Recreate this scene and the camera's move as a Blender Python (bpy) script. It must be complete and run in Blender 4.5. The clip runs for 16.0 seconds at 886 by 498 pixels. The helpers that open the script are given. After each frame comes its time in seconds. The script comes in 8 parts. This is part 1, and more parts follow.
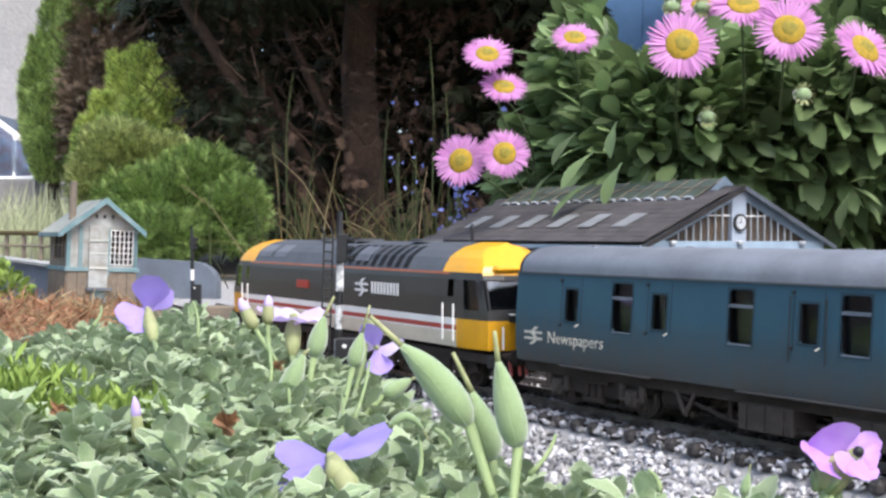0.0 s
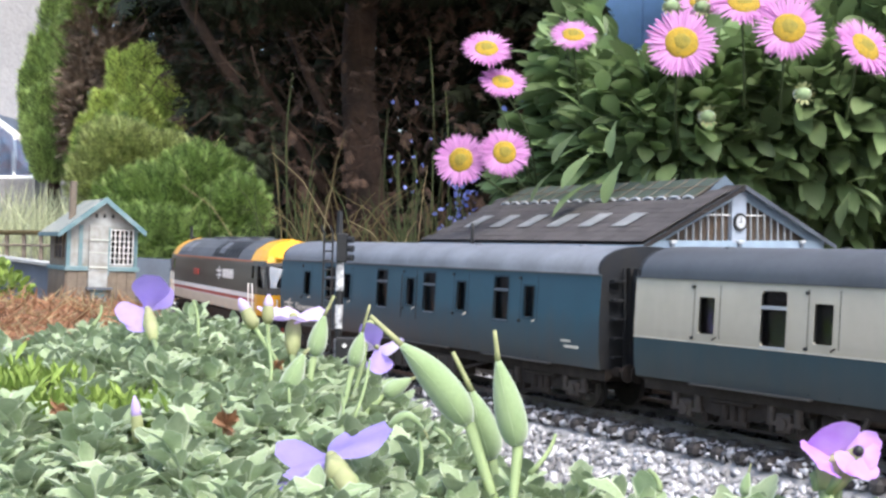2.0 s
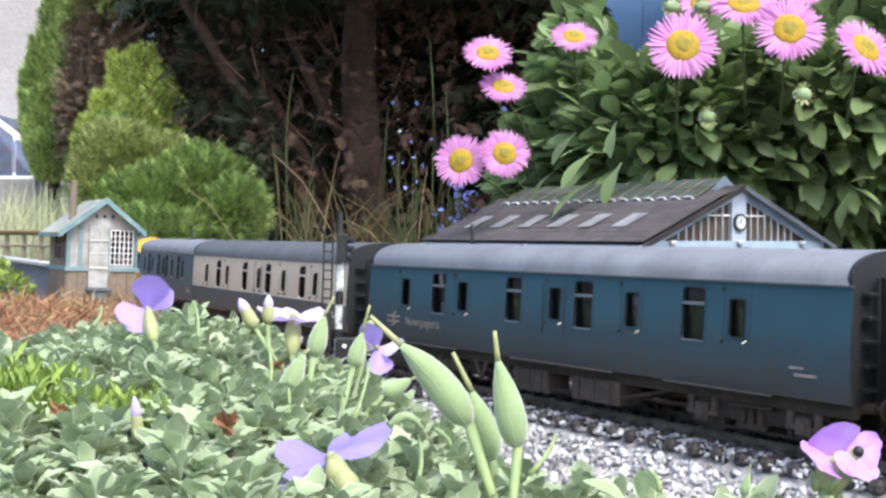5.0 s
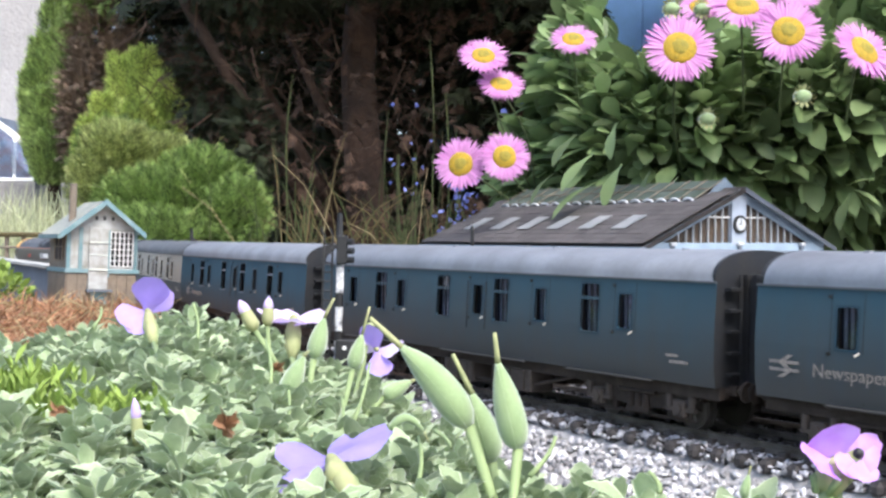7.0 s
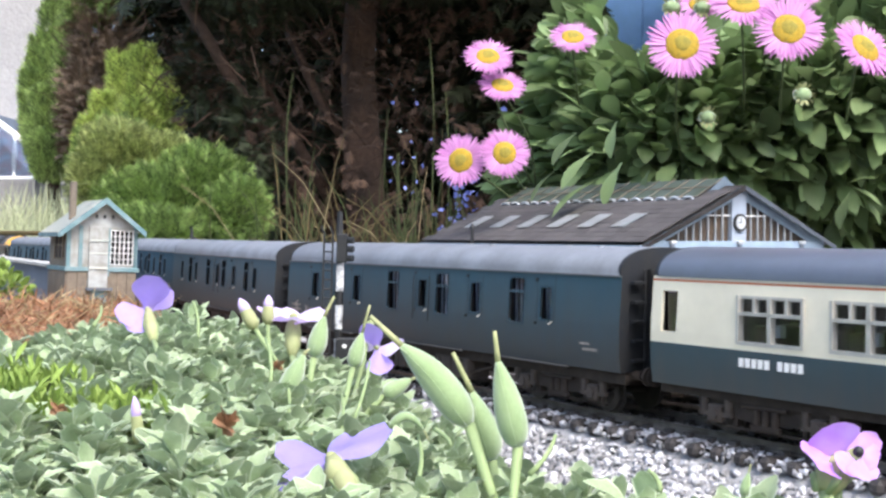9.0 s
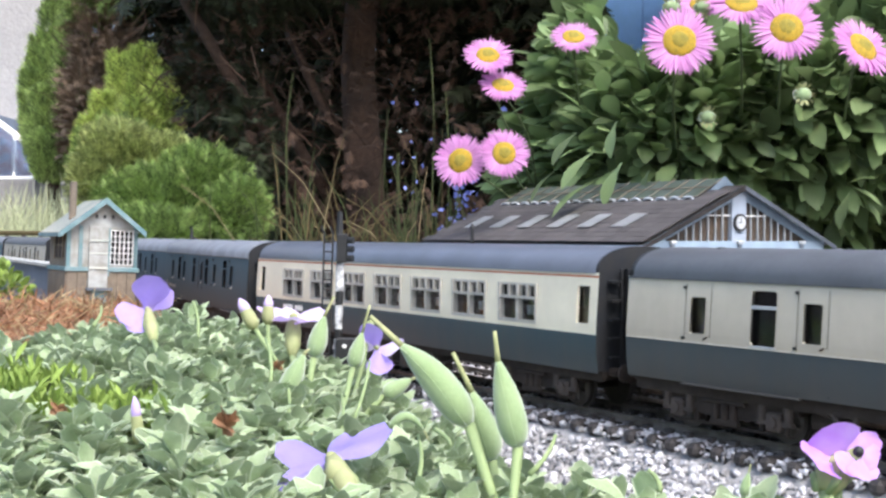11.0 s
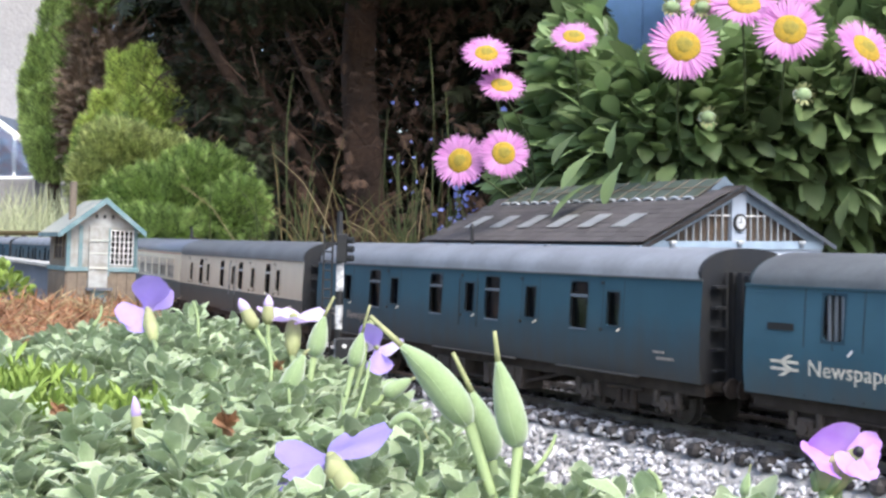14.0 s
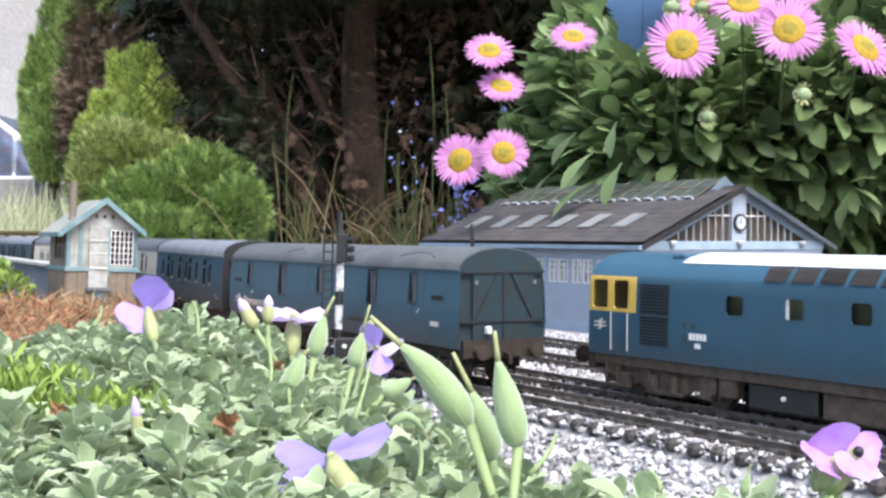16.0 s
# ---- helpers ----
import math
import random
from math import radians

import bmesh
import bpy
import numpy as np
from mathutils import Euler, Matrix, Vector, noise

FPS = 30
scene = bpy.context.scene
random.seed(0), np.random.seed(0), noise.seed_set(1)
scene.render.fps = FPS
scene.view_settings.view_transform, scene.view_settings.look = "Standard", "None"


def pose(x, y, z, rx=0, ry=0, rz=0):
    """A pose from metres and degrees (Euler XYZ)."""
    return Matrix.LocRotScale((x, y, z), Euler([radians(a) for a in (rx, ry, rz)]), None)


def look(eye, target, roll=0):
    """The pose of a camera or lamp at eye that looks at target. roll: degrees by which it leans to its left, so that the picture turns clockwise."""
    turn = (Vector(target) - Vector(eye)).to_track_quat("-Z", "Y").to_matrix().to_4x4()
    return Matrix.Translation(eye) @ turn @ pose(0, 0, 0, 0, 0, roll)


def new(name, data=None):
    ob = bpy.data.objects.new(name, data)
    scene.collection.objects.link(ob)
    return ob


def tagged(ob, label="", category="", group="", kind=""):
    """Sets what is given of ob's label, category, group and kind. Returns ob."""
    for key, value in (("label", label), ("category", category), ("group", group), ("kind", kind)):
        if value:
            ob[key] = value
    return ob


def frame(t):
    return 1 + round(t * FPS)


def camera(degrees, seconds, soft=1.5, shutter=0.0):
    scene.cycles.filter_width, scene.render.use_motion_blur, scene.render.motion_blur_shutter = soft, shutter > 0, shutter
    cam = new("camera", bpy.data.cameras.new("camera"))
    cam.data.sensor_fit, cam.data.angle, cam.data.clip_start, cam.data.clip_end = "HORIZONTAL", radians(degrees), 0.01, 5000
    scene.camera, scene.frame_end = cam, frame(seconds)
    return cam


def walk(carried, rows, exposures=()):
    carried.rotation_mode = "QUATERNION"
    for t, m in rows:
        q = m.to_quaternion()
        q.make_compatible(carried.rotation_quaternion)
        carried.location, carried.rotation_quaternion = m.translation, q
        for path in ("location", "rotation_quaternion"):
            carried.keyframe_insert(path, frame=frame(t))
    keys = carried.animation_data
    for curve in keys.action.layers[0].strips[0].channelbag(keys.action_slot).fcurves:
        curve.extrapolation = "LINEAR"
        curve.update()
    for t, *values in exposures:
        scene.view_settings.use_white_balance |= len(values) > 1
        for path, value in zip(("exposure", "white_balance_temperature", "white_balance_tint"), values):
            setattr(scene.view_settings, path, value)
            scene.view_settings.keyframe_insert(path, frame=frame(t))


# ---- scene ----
SECONDS = 16.0
EYE = (0.0, 0.0, 0.0524)
cam = camera(39.83, SECONDS, soft=2.6, shutter=0.12)


def gaze(tilt):
    """The camera's pose, tilted by a few thousandths."""
    return look(EYE, (0.0, 1.0, EYE[2] - 0.01057 + tilt), roll=0.25)


walk(cam, [(t, gaze(k * 0.00046)) for t, k in (
    (0.0, 0), (1.0, 0), (1.5, -1), (2.0, -1), (2.5, 0), (3.5, 0), (4.0, -1), (5.2, 0), (6.5, 2), (7.0, 3), (8.0, 3),
    (8.5, 2), (9.0, 0), (10.2, 0), (11.5, 0), (12.5, 0), (14.0, 0), (15.0, -1), (15.5, -1), (16.0, 0))],
    exposures=[(t, e, 6250, 10) for t, e in ((0.0, 1.15), (1.5, 1.3), (3.5, 1.4), (6.5, 1.47), (9.0, 1.5), (12.5, 1.36), (16.0, 1.47))])

# ---- light: a bright overcast day with a weak, wide sun from behind the right shoulder ----
world = bpy.data.worlds.new("overcast_sky")
scene.world = world
world.use_nodes = True
wt = world.node_tree
sky = wt.nodes.new("ShaderNodeTexSky")
sky.sky_type, sky.sun_disc = "NISHITA", False
sky.sun_elevation, sky.sun_rotation = radians(56), radians(150)
sky.air_density, sky.dust_density, sky.ozone_density = 1.0, 4.0, 1.0
wt.links.new(sky.outputs["Color"], wt.nodes["Background"].inputs["Color"])
wt.nodes["Background"].inputs["Strength"].default_value = 0.15
lamp = bpy.data.lights.new("sun", "SUN")
lamp.energy, lamp.angle, lamp.color = 1.15, radians(14), (1.0, 0.98, 0.94)
sun = new("sun", lamp)
sun.matrix_world = look((1.6, -2.8, 4.6), (0, 0, 0))


# ---- materials ----
def shade(name, base, rough=0.6, other=None, scale=300.0, amount=0.5, fine=0.12, bump=0.0, metal=0.0, island=0.0, obj=0.0,
          spec=0.5, trans=0.0, sheen=0.0):
    """A procedural surface: base and other colour mixed by two scales of noise, with a random shift of brightness by island or object."""
    m = bpy.data.materials.new(name)
    m.use_nodes = True
    nt = m.node_tree
    N, L = nt.nodes, nt.links
    bs = N["Principled BSDF"]
    tc = N.new("ShaderNodeTexCoord")
    n1 = N.new("ShaderNodeTexNoise")
    n1.inputs["Scale"].default_value, n1.inputs["Detail"].default_value = scale, 5
    L.new(tc.outputs["Object"], n1.inputs["Vector"])
    ramp = N.new("ShaderNodeMapRange")
    ramp.inputs["From Min"].default_value, ramp.inputs["From Max"].default_value = 0.35, 0.68
    ramp.inputs["To Max"].default_value = amount
    L.new(n1.outputs["Fac"], ramp.inputs["Value"])
    mix = N.new("ShaderNodeMix")
    mix.data_type = "RGBA"
    other = other or tuple(c * 0.6 for c in base)
    mix.inputs["A"].default_value, mix.inputs["B"].default_value = (*base, 1), (*other, 1)
    L.new(ramp.outputs["Result"], mix.inputs["Factor"])
    out = mix.outputs["Result"]
    n2 = N.new("ShaderNodeTexNoise")
    n2.inputs["Scale"].default_value, n2.inputs["Detail"].default_value = scale * 7, 3
    L.new(tc.outputs["Object"], n2.inputs["Vector"])
    add = N.new("ShaderNodeMath")
    add.operation = "MULTIPLY_ADD"
    add.inputs[1].default_value, add.inputs[2].default_value = 2 * fine, 1 - fine
    L.new(n2.outputs["Fac"], add.inputs[0])
    val = add.outputs[0]
    for on, kind, socket in ((island, "ShaderNodeNewGeometry", "Random Per Island"), (obj, "ShaderNodeObjectInfo", "Random")):
        if on:
            g = N.new(kind)
            r = N.new("ShaderNodeMath")
            r.operation = "MULTIPLY_ADD"
            r.inputs[1].default_value, r.inputs[2].default_value = 2 * on, 1 - on
            L.new(g.outputs[socket], r.inputs[0])
            k = N.new("ShaderNodeMath")
            k.operation = "MULTIPLY"
            L.new(val, k.inputs[0])
            L.new(r.outputs[0], k.inputs[1])
            val = k.outputs[0]
    hsv = N.new("ShaderNodeHueSaturation")
    L.new(out, hsv.inputs["Color"])
    L.new(val, hsv.inputs["Value"])
    L.new(hsv.outputs["Color"], bs.inputs["Base Color"])
    bs.inputs["Roughness"].default_value, bs.inputs["Metallic"].default_value = rough, metal
    bs.inputs["Specular IOR Level"].default_value = spec
    if sheen:
        bs.inputs["Sheen Weight"].default_value = sheen
    if bump:
        b = N.new("ShaderNodeBump")
        b.inputs["Strength"].default_value, b.inputs["Distance"].default_value = 0.6, bump
        L.new(n2.outputs["Fac"], b.inputs["Height"])
        L.new(b.outputs["Normal"], bs.inputs["Normal"])
    if trans:
        tr = N.new("ShaderNodeBsdfTranslucent")
        L.new(hsv.outputs["Color"], tr.inputs["Color"])
        ms = N.new("ShaderNodeMixShader")
        ms.inputs[0].default_value = trans
        L.new(bs.outputs[0], ms.inputs[1])
        L.new(tr.outputs[0], ms.inputs[2])
        L.new(ms.outputs[0], N["Material Output"].inputs["Surface"])
    return m


def coach_paint(name, base, grime=(0.085, 0.072, 0.06), low=0.012, high=0.03, rough=0.45, most=0.85):
    """Paint on a coach side with brown road dirt splashed up from below in uneven streaks."""
    m = shade(name, base, rough, tuple(c * 0.8 for c in base), 60, 0.6, 0.06, spec=0.35)
    nt = m.node_tree
    N, L = nt.nodes, nt.links
    bs = N["Principled BSDF"]
    col = bs.inputs["Base Color"].links[0].from_socket
    tc = N.new("ShaderNodeTexCoord")
    sep = N.new("ShaderNodeSeparateXYZ")
    L.new(tc.outputs["Object"], sep.inputs[0])
    mp = N.new("ShaderNodeMapping")
    mp.inputs["Scale"].default_value = (260, 100, 45)
    L.new(tc.outputs["Object"], mp.inputs[0])
    ns = N.new("ShaderNodeTexNoise")
    ns.inputs["Scale"].default_value, ns.inputs["Detail"].default_value = 1.0, 4
    L.new(mp.outputs[0], ns.inputs["Vector"])
    wob = N.new("ShaderNodeMath")
    wob.operation = "MULTIPLY_ADD"
    wob.inputs[1].default_value = 0.012
    L.new(ns.outputs["Fac"], wob.inputs[0])
    L.new(sep.outputs["Z"], wob.inputs[2])
    rg = N.new("ShaderNodeMapRange")
    rg.inputs["From Min"].default_value, rg.inputs["From Max"].default_value = low + 0.006, high + 0.006
    rg.inputs["To Min"].default_value, rg.inputs["To Max"].default_value = most, 0.06
    L.new(wob.outputs[0], rg.inputs["Value"])
    mix = N.new("ShaderNodeMix")
    mix.data_type = "RGBA"
    mix.inputs["B"].default_value = (*grime, 1)
    L.new(rg.outputs["Result"], mix.inputs["Factor"])
    L.new(col, mix.inputs["A"])
    L.new(mix.outputs["Result"], bs.inputs["Base Color"])
    return m


M = {
    "blue": coach_paint("rail_blue_paint", (0.026, 0.085, 0.125)),
    "blue_worn": coach_paint("grimy_rail_blue_paint", (0.026, 0.08, 0.115), (0.055, 0.046, 0.038), 0.014, 0.031, 0.8),
    "blue_dirty": coach_paint("dirty_rail_blue_paint", (0.026, 0.075, 0.105), (0.055, 0.05, 0.045), 0.016, 0.042, 0.6),
    "blue_bright": coach_paint("fresh_rail_blue_paint", (0.033, 0.092, 0.138), (0.07, 0.065, 0.06), 0.010, 0.022, 0.4, 0.7),
    "blue_van": coach_paint("faded_van_blue_paint", (0.034, 0.098, 0.140), (0.075, 0.066, 0.055), 0.010, 0.024, 0.5, 0.75),
    "blue_lower": coach_paint("lower_panel_blue_paint", (0.03, 0.062, 0.078), (0.085, 0.075, 0.065), 0.010, 0.026, 0.45, 0.7),
    "brown_lower": coach_paint("lower_panel_brown_dirt", (0.046, 0.062, 0.068), (0.085, 0.072, 0.058), 0.010, 0.026, 0.6, 0.75),
    # mottled van blue, darkened as shade because the end faces away from light
    "blue_end": shade("shaded_dirty_blue_end", (0.018, 0.036, 0.046), 0.6, (0.026, 0.026, 0.024), 120, 0.7, 0.2, spec=0.2),
    "grey_upper": coach_paint("weathered_pale_grey_paint", (0.56, 0.52, 0.42), (0.27, 0.225, 0.17), 0.018, 0.042, 0.5, 0.62),
    "cream": coach_paint("clean_cream_paint", (0.78, 0.72, 0.56), (0.5, 0.45, 0.35), 0.014, 0.022, 0.35, 0.4),
    "roof_grey": shade("weathered_roof_grey", (0.19, 0.205, 0.23), 0.5, (0.12, 0.125, 0.14), 90, 0.7, 0.15),
    "roof_dark": shade("dark_roof_grey", (0.088, 0.095, 0.104), 0.55, (0.060, 0.063, 0.068), 90, 0.7, 0.15),
    "roof_clean": shade("clean_roof_grey", (0.11, 0.125, 0.16), 0.35, (0.08, 0.09, 0.11), 90, 0.6, 0.1),
    "roof_blue": coach_paint("blue_loco_roof_paint", (0.036, 0.105, 0.16), low=-0.02, high=-0.01),
    "end_black": shade("coach_end_black", (0.018, 0.02, 0.024), 0.6, (0.03, 0.028, 0.025), 200, 0.6, 0.2, spec=0.25),
    "frame": shade("underframe_grime", (0.028, 0.022, 0.018), 0.75, (0.055, 0.042, 0.034), 250, 0.7, 0.25, 0.0003, spec=0.2),
    "frame_pale": shade("underframe_dust", (0.070, 0.054, 0.043), 0.85, (0.035, 0.028, 0.023), 250, 0.7, 0.25, 0.0003),
    # step boards coloured paler for the lit line along the body's foot
    "step_edge": shade("highlight_step_board", (0.06, 0.056, 0.052), 0.6, (0.05, 0.045, 0.04), 200, 0.8, 0.2),
    "loco_dust": shade("brown_brake_dust", (0.105, 0.082, 0.064), 0.85, (0.045, 0.035, 0.028), 250, 0.8, 0.3, 0.0003, spec=0.2),
    "wheel": shade("wheel_steel", (0.05, 0.045, 0.04), 0.5, (0.09, 0.08, 0.07), 400, 0.6, 0.2, metal=0.4),
    "rail": shade("rail_steel", (0.24, 0.22, 0.20), 0.35, (0.10, 0.082, 0.068), 200, 0.8, 0.2, metal=0.7),
    "sleeper": shade("sleeper_dark_plastic", (0.04, 0.034, 0.031), 0.7, (0.085, 0.075, 0.07), 300, 0.7, 0.3, 0.0002, obj=0.35),
    "white": shade("white_paint", (0.84, 0.83, 0.80), 0.5, (0.7, 0.69, 0.66), 200, 0.5, 0.06),
    "frame_metal": shade("dull_window_metal", (0.48, 0.46, 0.41), 0.45, (0.30, 0.29, 0.27), 300, 0.6, 0.08, metal=0.2),
    "blue_trim": shade("dark_blue_window_trim", (0.018, 0.050, 0.075), 0.5, (0.022, 0.032, 0.040), 200, 0.6, 0.1, spec=0.3),
    "roof_dusty": shade("dusty_dark_van_roof", (0.105, 0.112, 0.115), 0.65, (0.065, 0.068, 0.070), 90, 0.8, 0.2),
    "flaky": shade("flaking_white_post_paint", (0.72, 0.72, 0.72), 0.7, (0.06, 0.06, 0.065), 330, 1.0, 0.15),
    "chalky": shade("chalky_white_roof_paint", (0.62, 0.63, 0.65), 0.7, (0.42, 0.44, 0.47), 150, 0.8, 0.12),
    "silver": shade("bright_handrail_metal", (0.62, 0.62, 0.62), 0.35, (0.5, 0.5, 0.5), 300, 0.5, 0.05, metal=0.3),
    "yellow": shade("warning_yellow_paint", (0.74, 0.37, 0.012), 0.35, (0.64, 0.31, 0.015), 80, 0.6, 0.05),
    "yellow_pale": shade("faded_yellow_paint", (0.66, 0.45, 0.09), 0.5, (0.5, 0.33, 0.08), 300, 0.6, 0.1),
    "lococol": shade("dark_grey_loco_paint", (0.036, 0.032, 0.028), 0.35, (0.027, 0.025, 0.022), 70, 0.6, 0.06),
    "beige": shade("beige_loco_paint", (0.66, 0.60, 0.47), 0.4, (0.54, 0.49, 0.38), 90, 0.7, 0.08),
    "red": shade("red_stripe_paint", (0.40, 0.045, 0.03), 0.4, (0.32, 0.04, 0.03), 100, 0.5, 0.05),
    "orange": shade("orange_line_paint", (0.45, 0.12, 0.04), 0.4, (0.35, 0.1, 0.04), 100, 0.5, 0.05),
    "black": shade("black_paint", (0.012, 0.012, 0.013), 0.5, (0.02, 0.02, 0.02), 200, 0.5, 0.1),
    # near-black fill put behind windows in place of the shade indoors
    "interior": shade("interior_shade_fill", (0.02, 0.018, 0.017), 0.9, (0.05, 0.035, 0.03), 120, 0.6, 0.1),
    "seat_red": shade("brown_interior_panel", (0.10, 0.05, 0.04), 0.8, (0.05, 0.03, 0.03), 90, 0.7, 0.1),
    "lettering": shade("worn_cream_lettering", (0.66, 0.62, 0.52), 0.6, (0.4, 0.36, 0.3), 900, 0.8, 0.1),
    "lettering_faded": shade("faded_lettering", (0.30, 0.26, 0.22), 0.7, (0.12, 0.11, 0.11), 1500, 0.9, 0.1),
    "wall_blue": shade("pale_blue_painted_wall", (0.31, 0.355, 0.42), 0.75, (0.25, 0.285, 0.345), 40, 0.6, 0.08, 0.0004),
    "trim_blue": shade("pale_blue_painted_trim", (0.27, 0.35, 0.43), 0.6, (0.2, 0.26, 0.33), 90, 0.6, 0.08),
    "slate": shade("slate_roofing", (0.066, 0.058, 0.056), 0.75, (0.044, 0.039, 0.038), 50, 0.8, 0.15, 0.0004, obj=0.25),
    "skylight": shade("clouded_skylight", (0.46, 0.48, 0.49), 0.35, (0.34, 0.36, 0.38), 120, 0.6, 0.1),
    "lantern_pane": shade("mossy_lantern_glazing", (0.075, 0.095, 0.085), 0.3, (0.045, 0.06, 0.04), 120, 0.8, 0.15),
    "card": shade("brown_glazing_board", (0.065, 0.044, 0.028), 0.8, (0.028, 0.020, 0.014), 90, 0.8, 0.2),
    "clapboard": shade("weathered_pale_boards", (0.40, 0.41, 0.40), 0.8, (0.22, 0.21, 0.17), 160, 0.8, 0.12, 0.0004),
    "teal": shade("flaking_teal_paint", (0.11, 0.205, 0.225), 0.7, (0.22, 0.30, 0.31), 120, 0.8, 0.15),
    "tealroof": shade("weathered_grey_green_roof", (0.44, 0.48, 0.44), 0.8, (0.58, 0.58, 0.52), 70, 0.9, 0.15, 0.0005),
    "oldwood": shade("old_grey_brown_boards", (0.21, 0.17, 0.125), 0.9, (0.13, 0.11, 0.09), 90, 0.8, 0.25, 0.0005),
    # grey blue paint, darkened for the shrub's shade on the curved board
    "greyboard": shade("shaded_grey_blue_paint", (0.135, 0.16, 0.195), 0.7, (0.095, 0.105, 0.12), 40, 0.7, 0.12, 0.0004),
    "soil": shade("dark_garden_soil", (0.055, 0.04, 0.028), 0.95, (0.03, 0.024, 0.018), 25, 0.8, 0.3, 0.002),
    "ballast_bed": shade("ballast_grit", (0.40, 0.39, 0.385), 0.95, (0.20, 0.195, 0.19), 260, 0.8, 0.35, 0.0006),
    "stone": shade("white_granite_chippings", (0.54, 0.53, 0.54), 0.85, (0.32, 0.31, 0.32), 500, 0.7, 0.3, 0.0003, island=0.6),
    "bark": shade("brown_conifer_bark", (0.085, 0.048, 0.030), 0.9, (0.028, 0.018, 0.012), 18, 0.9, 0.35, 0.006),
    "twig": shade("dead_brown_twigs", (0.075, 0.042, 0.025), 0.9, (0.06, 0.035, 0.022), 30, 0.8, 0.3, island=0.5),
    "twig_pale": shade("bleached_grey_brown_twigs", (0.30, 0.22, 0.15), 0.9, (0.16, 0.11, 0.07), 30, 0.8, 0.3, island=0.5),
    "mulch": shade("rusty_bark_mulch", (0.34, 0.175, 0.09), 0.9, (0.14, 0.07, 0.038), 120, 0.8, 0.25, island=0.5),
    "straw": shade("dry_yellow_grass", (0.17, 0.13, 0.052), 0.8, (0.10, 0.08, 0.034), 40, 0.7, 0.15, island=0.45, trans=0.25),
    "straw_pale": shade("bleached_straw", (0.42, 0.34, 0.19), 0.8, (0.30, 0.24, 0.12), 40, 0.7, 0.15, island=0.3, trans=0.25),
    "grass": shade("long_green_grass", (0.062, 0.085, 0.025), 0.7, (0.09, 0.10, 0.034), 20, 0.7, 0.15, island=0.4, trans=0.3),
    "felt_leaf": shade("grey_green_felted_leaf", (0.36, 0.44, 0.265), 0.9, (0.225, 0.30, 0.155), 220, 0.8, 0.12, 0.0002, island=0.3, trans=0.25, sheen=0.2, spec=0.15),
    "felt_leaf_one": shade("grey_green_felted_large_leaf", (0.35, 0.43, 0.26), 0.9, (0.225, 0.30, 0.155), 220, 0.8, 0.12, 0.0002, obj=0.22, trans=0.25, sheen=0.2, spec=0.15),
    "felt_rim": shade("pale_downy_leaf_margin", (0.50, 0.56, 0.40), 0.9, (0.40, 0.48, 0.31), 220, 0.8, 0.10, island=0.25, trans=0.25, sheen=0.5),
    "lime": shade("lime_green_leaf", (0.27, 0.37, 0.075), 0.7, (0.16, 0.25, 0.05), 100, 0.7, 0.1, island=0.35, trans=0.3),
    "pod": shade("downy_green_pod", (0.30, 0.40, 0.20), 0.8, (0.23, 0.33, 0.145), 160, 0.7, 0.10, 0.0002, trans=0.12, sheen=0.9, spec=0.2),
    "stem": shade("pale_green_stem", (0.28, 0.36, 0.165), 0.75, (0.21, 0.28, 0.115), 160, 0.6, 0.08, trans=0.1),
    "stem_dark": shade("dark_green_stem", (0.10, 0.14, 0.055), 0.7, (0.07, 0.10, 0.04), 160, 0.6, 0.08, trans=0.1),
    "calyx": shade("yellow_green_calyx", (0.42, 0.43, 0.22), 0.7, (0.30, 0.34, 0.14), 200, 0.7, 0.08, trans=0.2),
    "violet": shade("violet_blue_petal", (0.40, 0.29, 0.76), 0.6, (0.54, 0.42, 0.84), 120, 0.7, 0.05, trans=0.35),
    "violet_deep": shade("deep_violet_blue_petal", (0.27, 0.22, 0.60), 0.6, (0.36, 0.29, 0.70), 120, 0.7, 0.05, trans=0.35),
    "violet_pale": shade("pale_lilac_petal", (0.76, 0.64, 0.90), 0.6, (0.60, 0.44, 0.86), 120, 0.7, 0.05, trans=0.35),
    "magenta_violet": shade("pinkish_violet_petal", (0.58, 0.27, 0.85), 0.6, (0.72, 0.5, 0.92), 120, 0.7, 0.05, trans=0.35),
    "pink": shade("pink_ray_petal", (0.60, 0.24, 0.54), 0.6, (0.68, 0.40, 0.64), 60, 0.6, 0.05, island=0.12, trans=0.3),
    "disc": shade("yellow_flower_disc", (0.42, 0.26, 0.012), 0.8, (0.24, 0.18, 0.015), 300, 0.9, 0.3, 0.0008),
    "disc_green": shade("green_disc_centre", (0.27, 0.21, 0.02), 0.8, (0.17, 0.15, 0.02), 300, 0.9, 0.3, 0.0008),
    "dead": shade("withered_brown_flower", (0.30, 0.16, 0.08), 0.9, (0.16, 0.08, 0.04), 200, 0.8, 0.2),
    "bush_leaf": shade("glossy_green_leaf", (0.16, 0.235, 0.09), 0.5, (0.21, 0.285, 0.125), 60, 0.7, 0.10, island=0.5, trans=0.36),
    "bush_leaf_one": shade("glossy_green_broad_leaf", (0.16, 0.225, 0.09), 0.55, (0.21, 0.275, 0.125), 60, 0.7, 0.08, obj=0.4, trans=0.36),
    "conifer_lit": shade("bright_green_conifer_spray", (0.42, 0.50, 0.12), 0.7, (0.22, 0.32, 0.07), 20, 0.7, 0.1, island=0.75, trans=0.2),
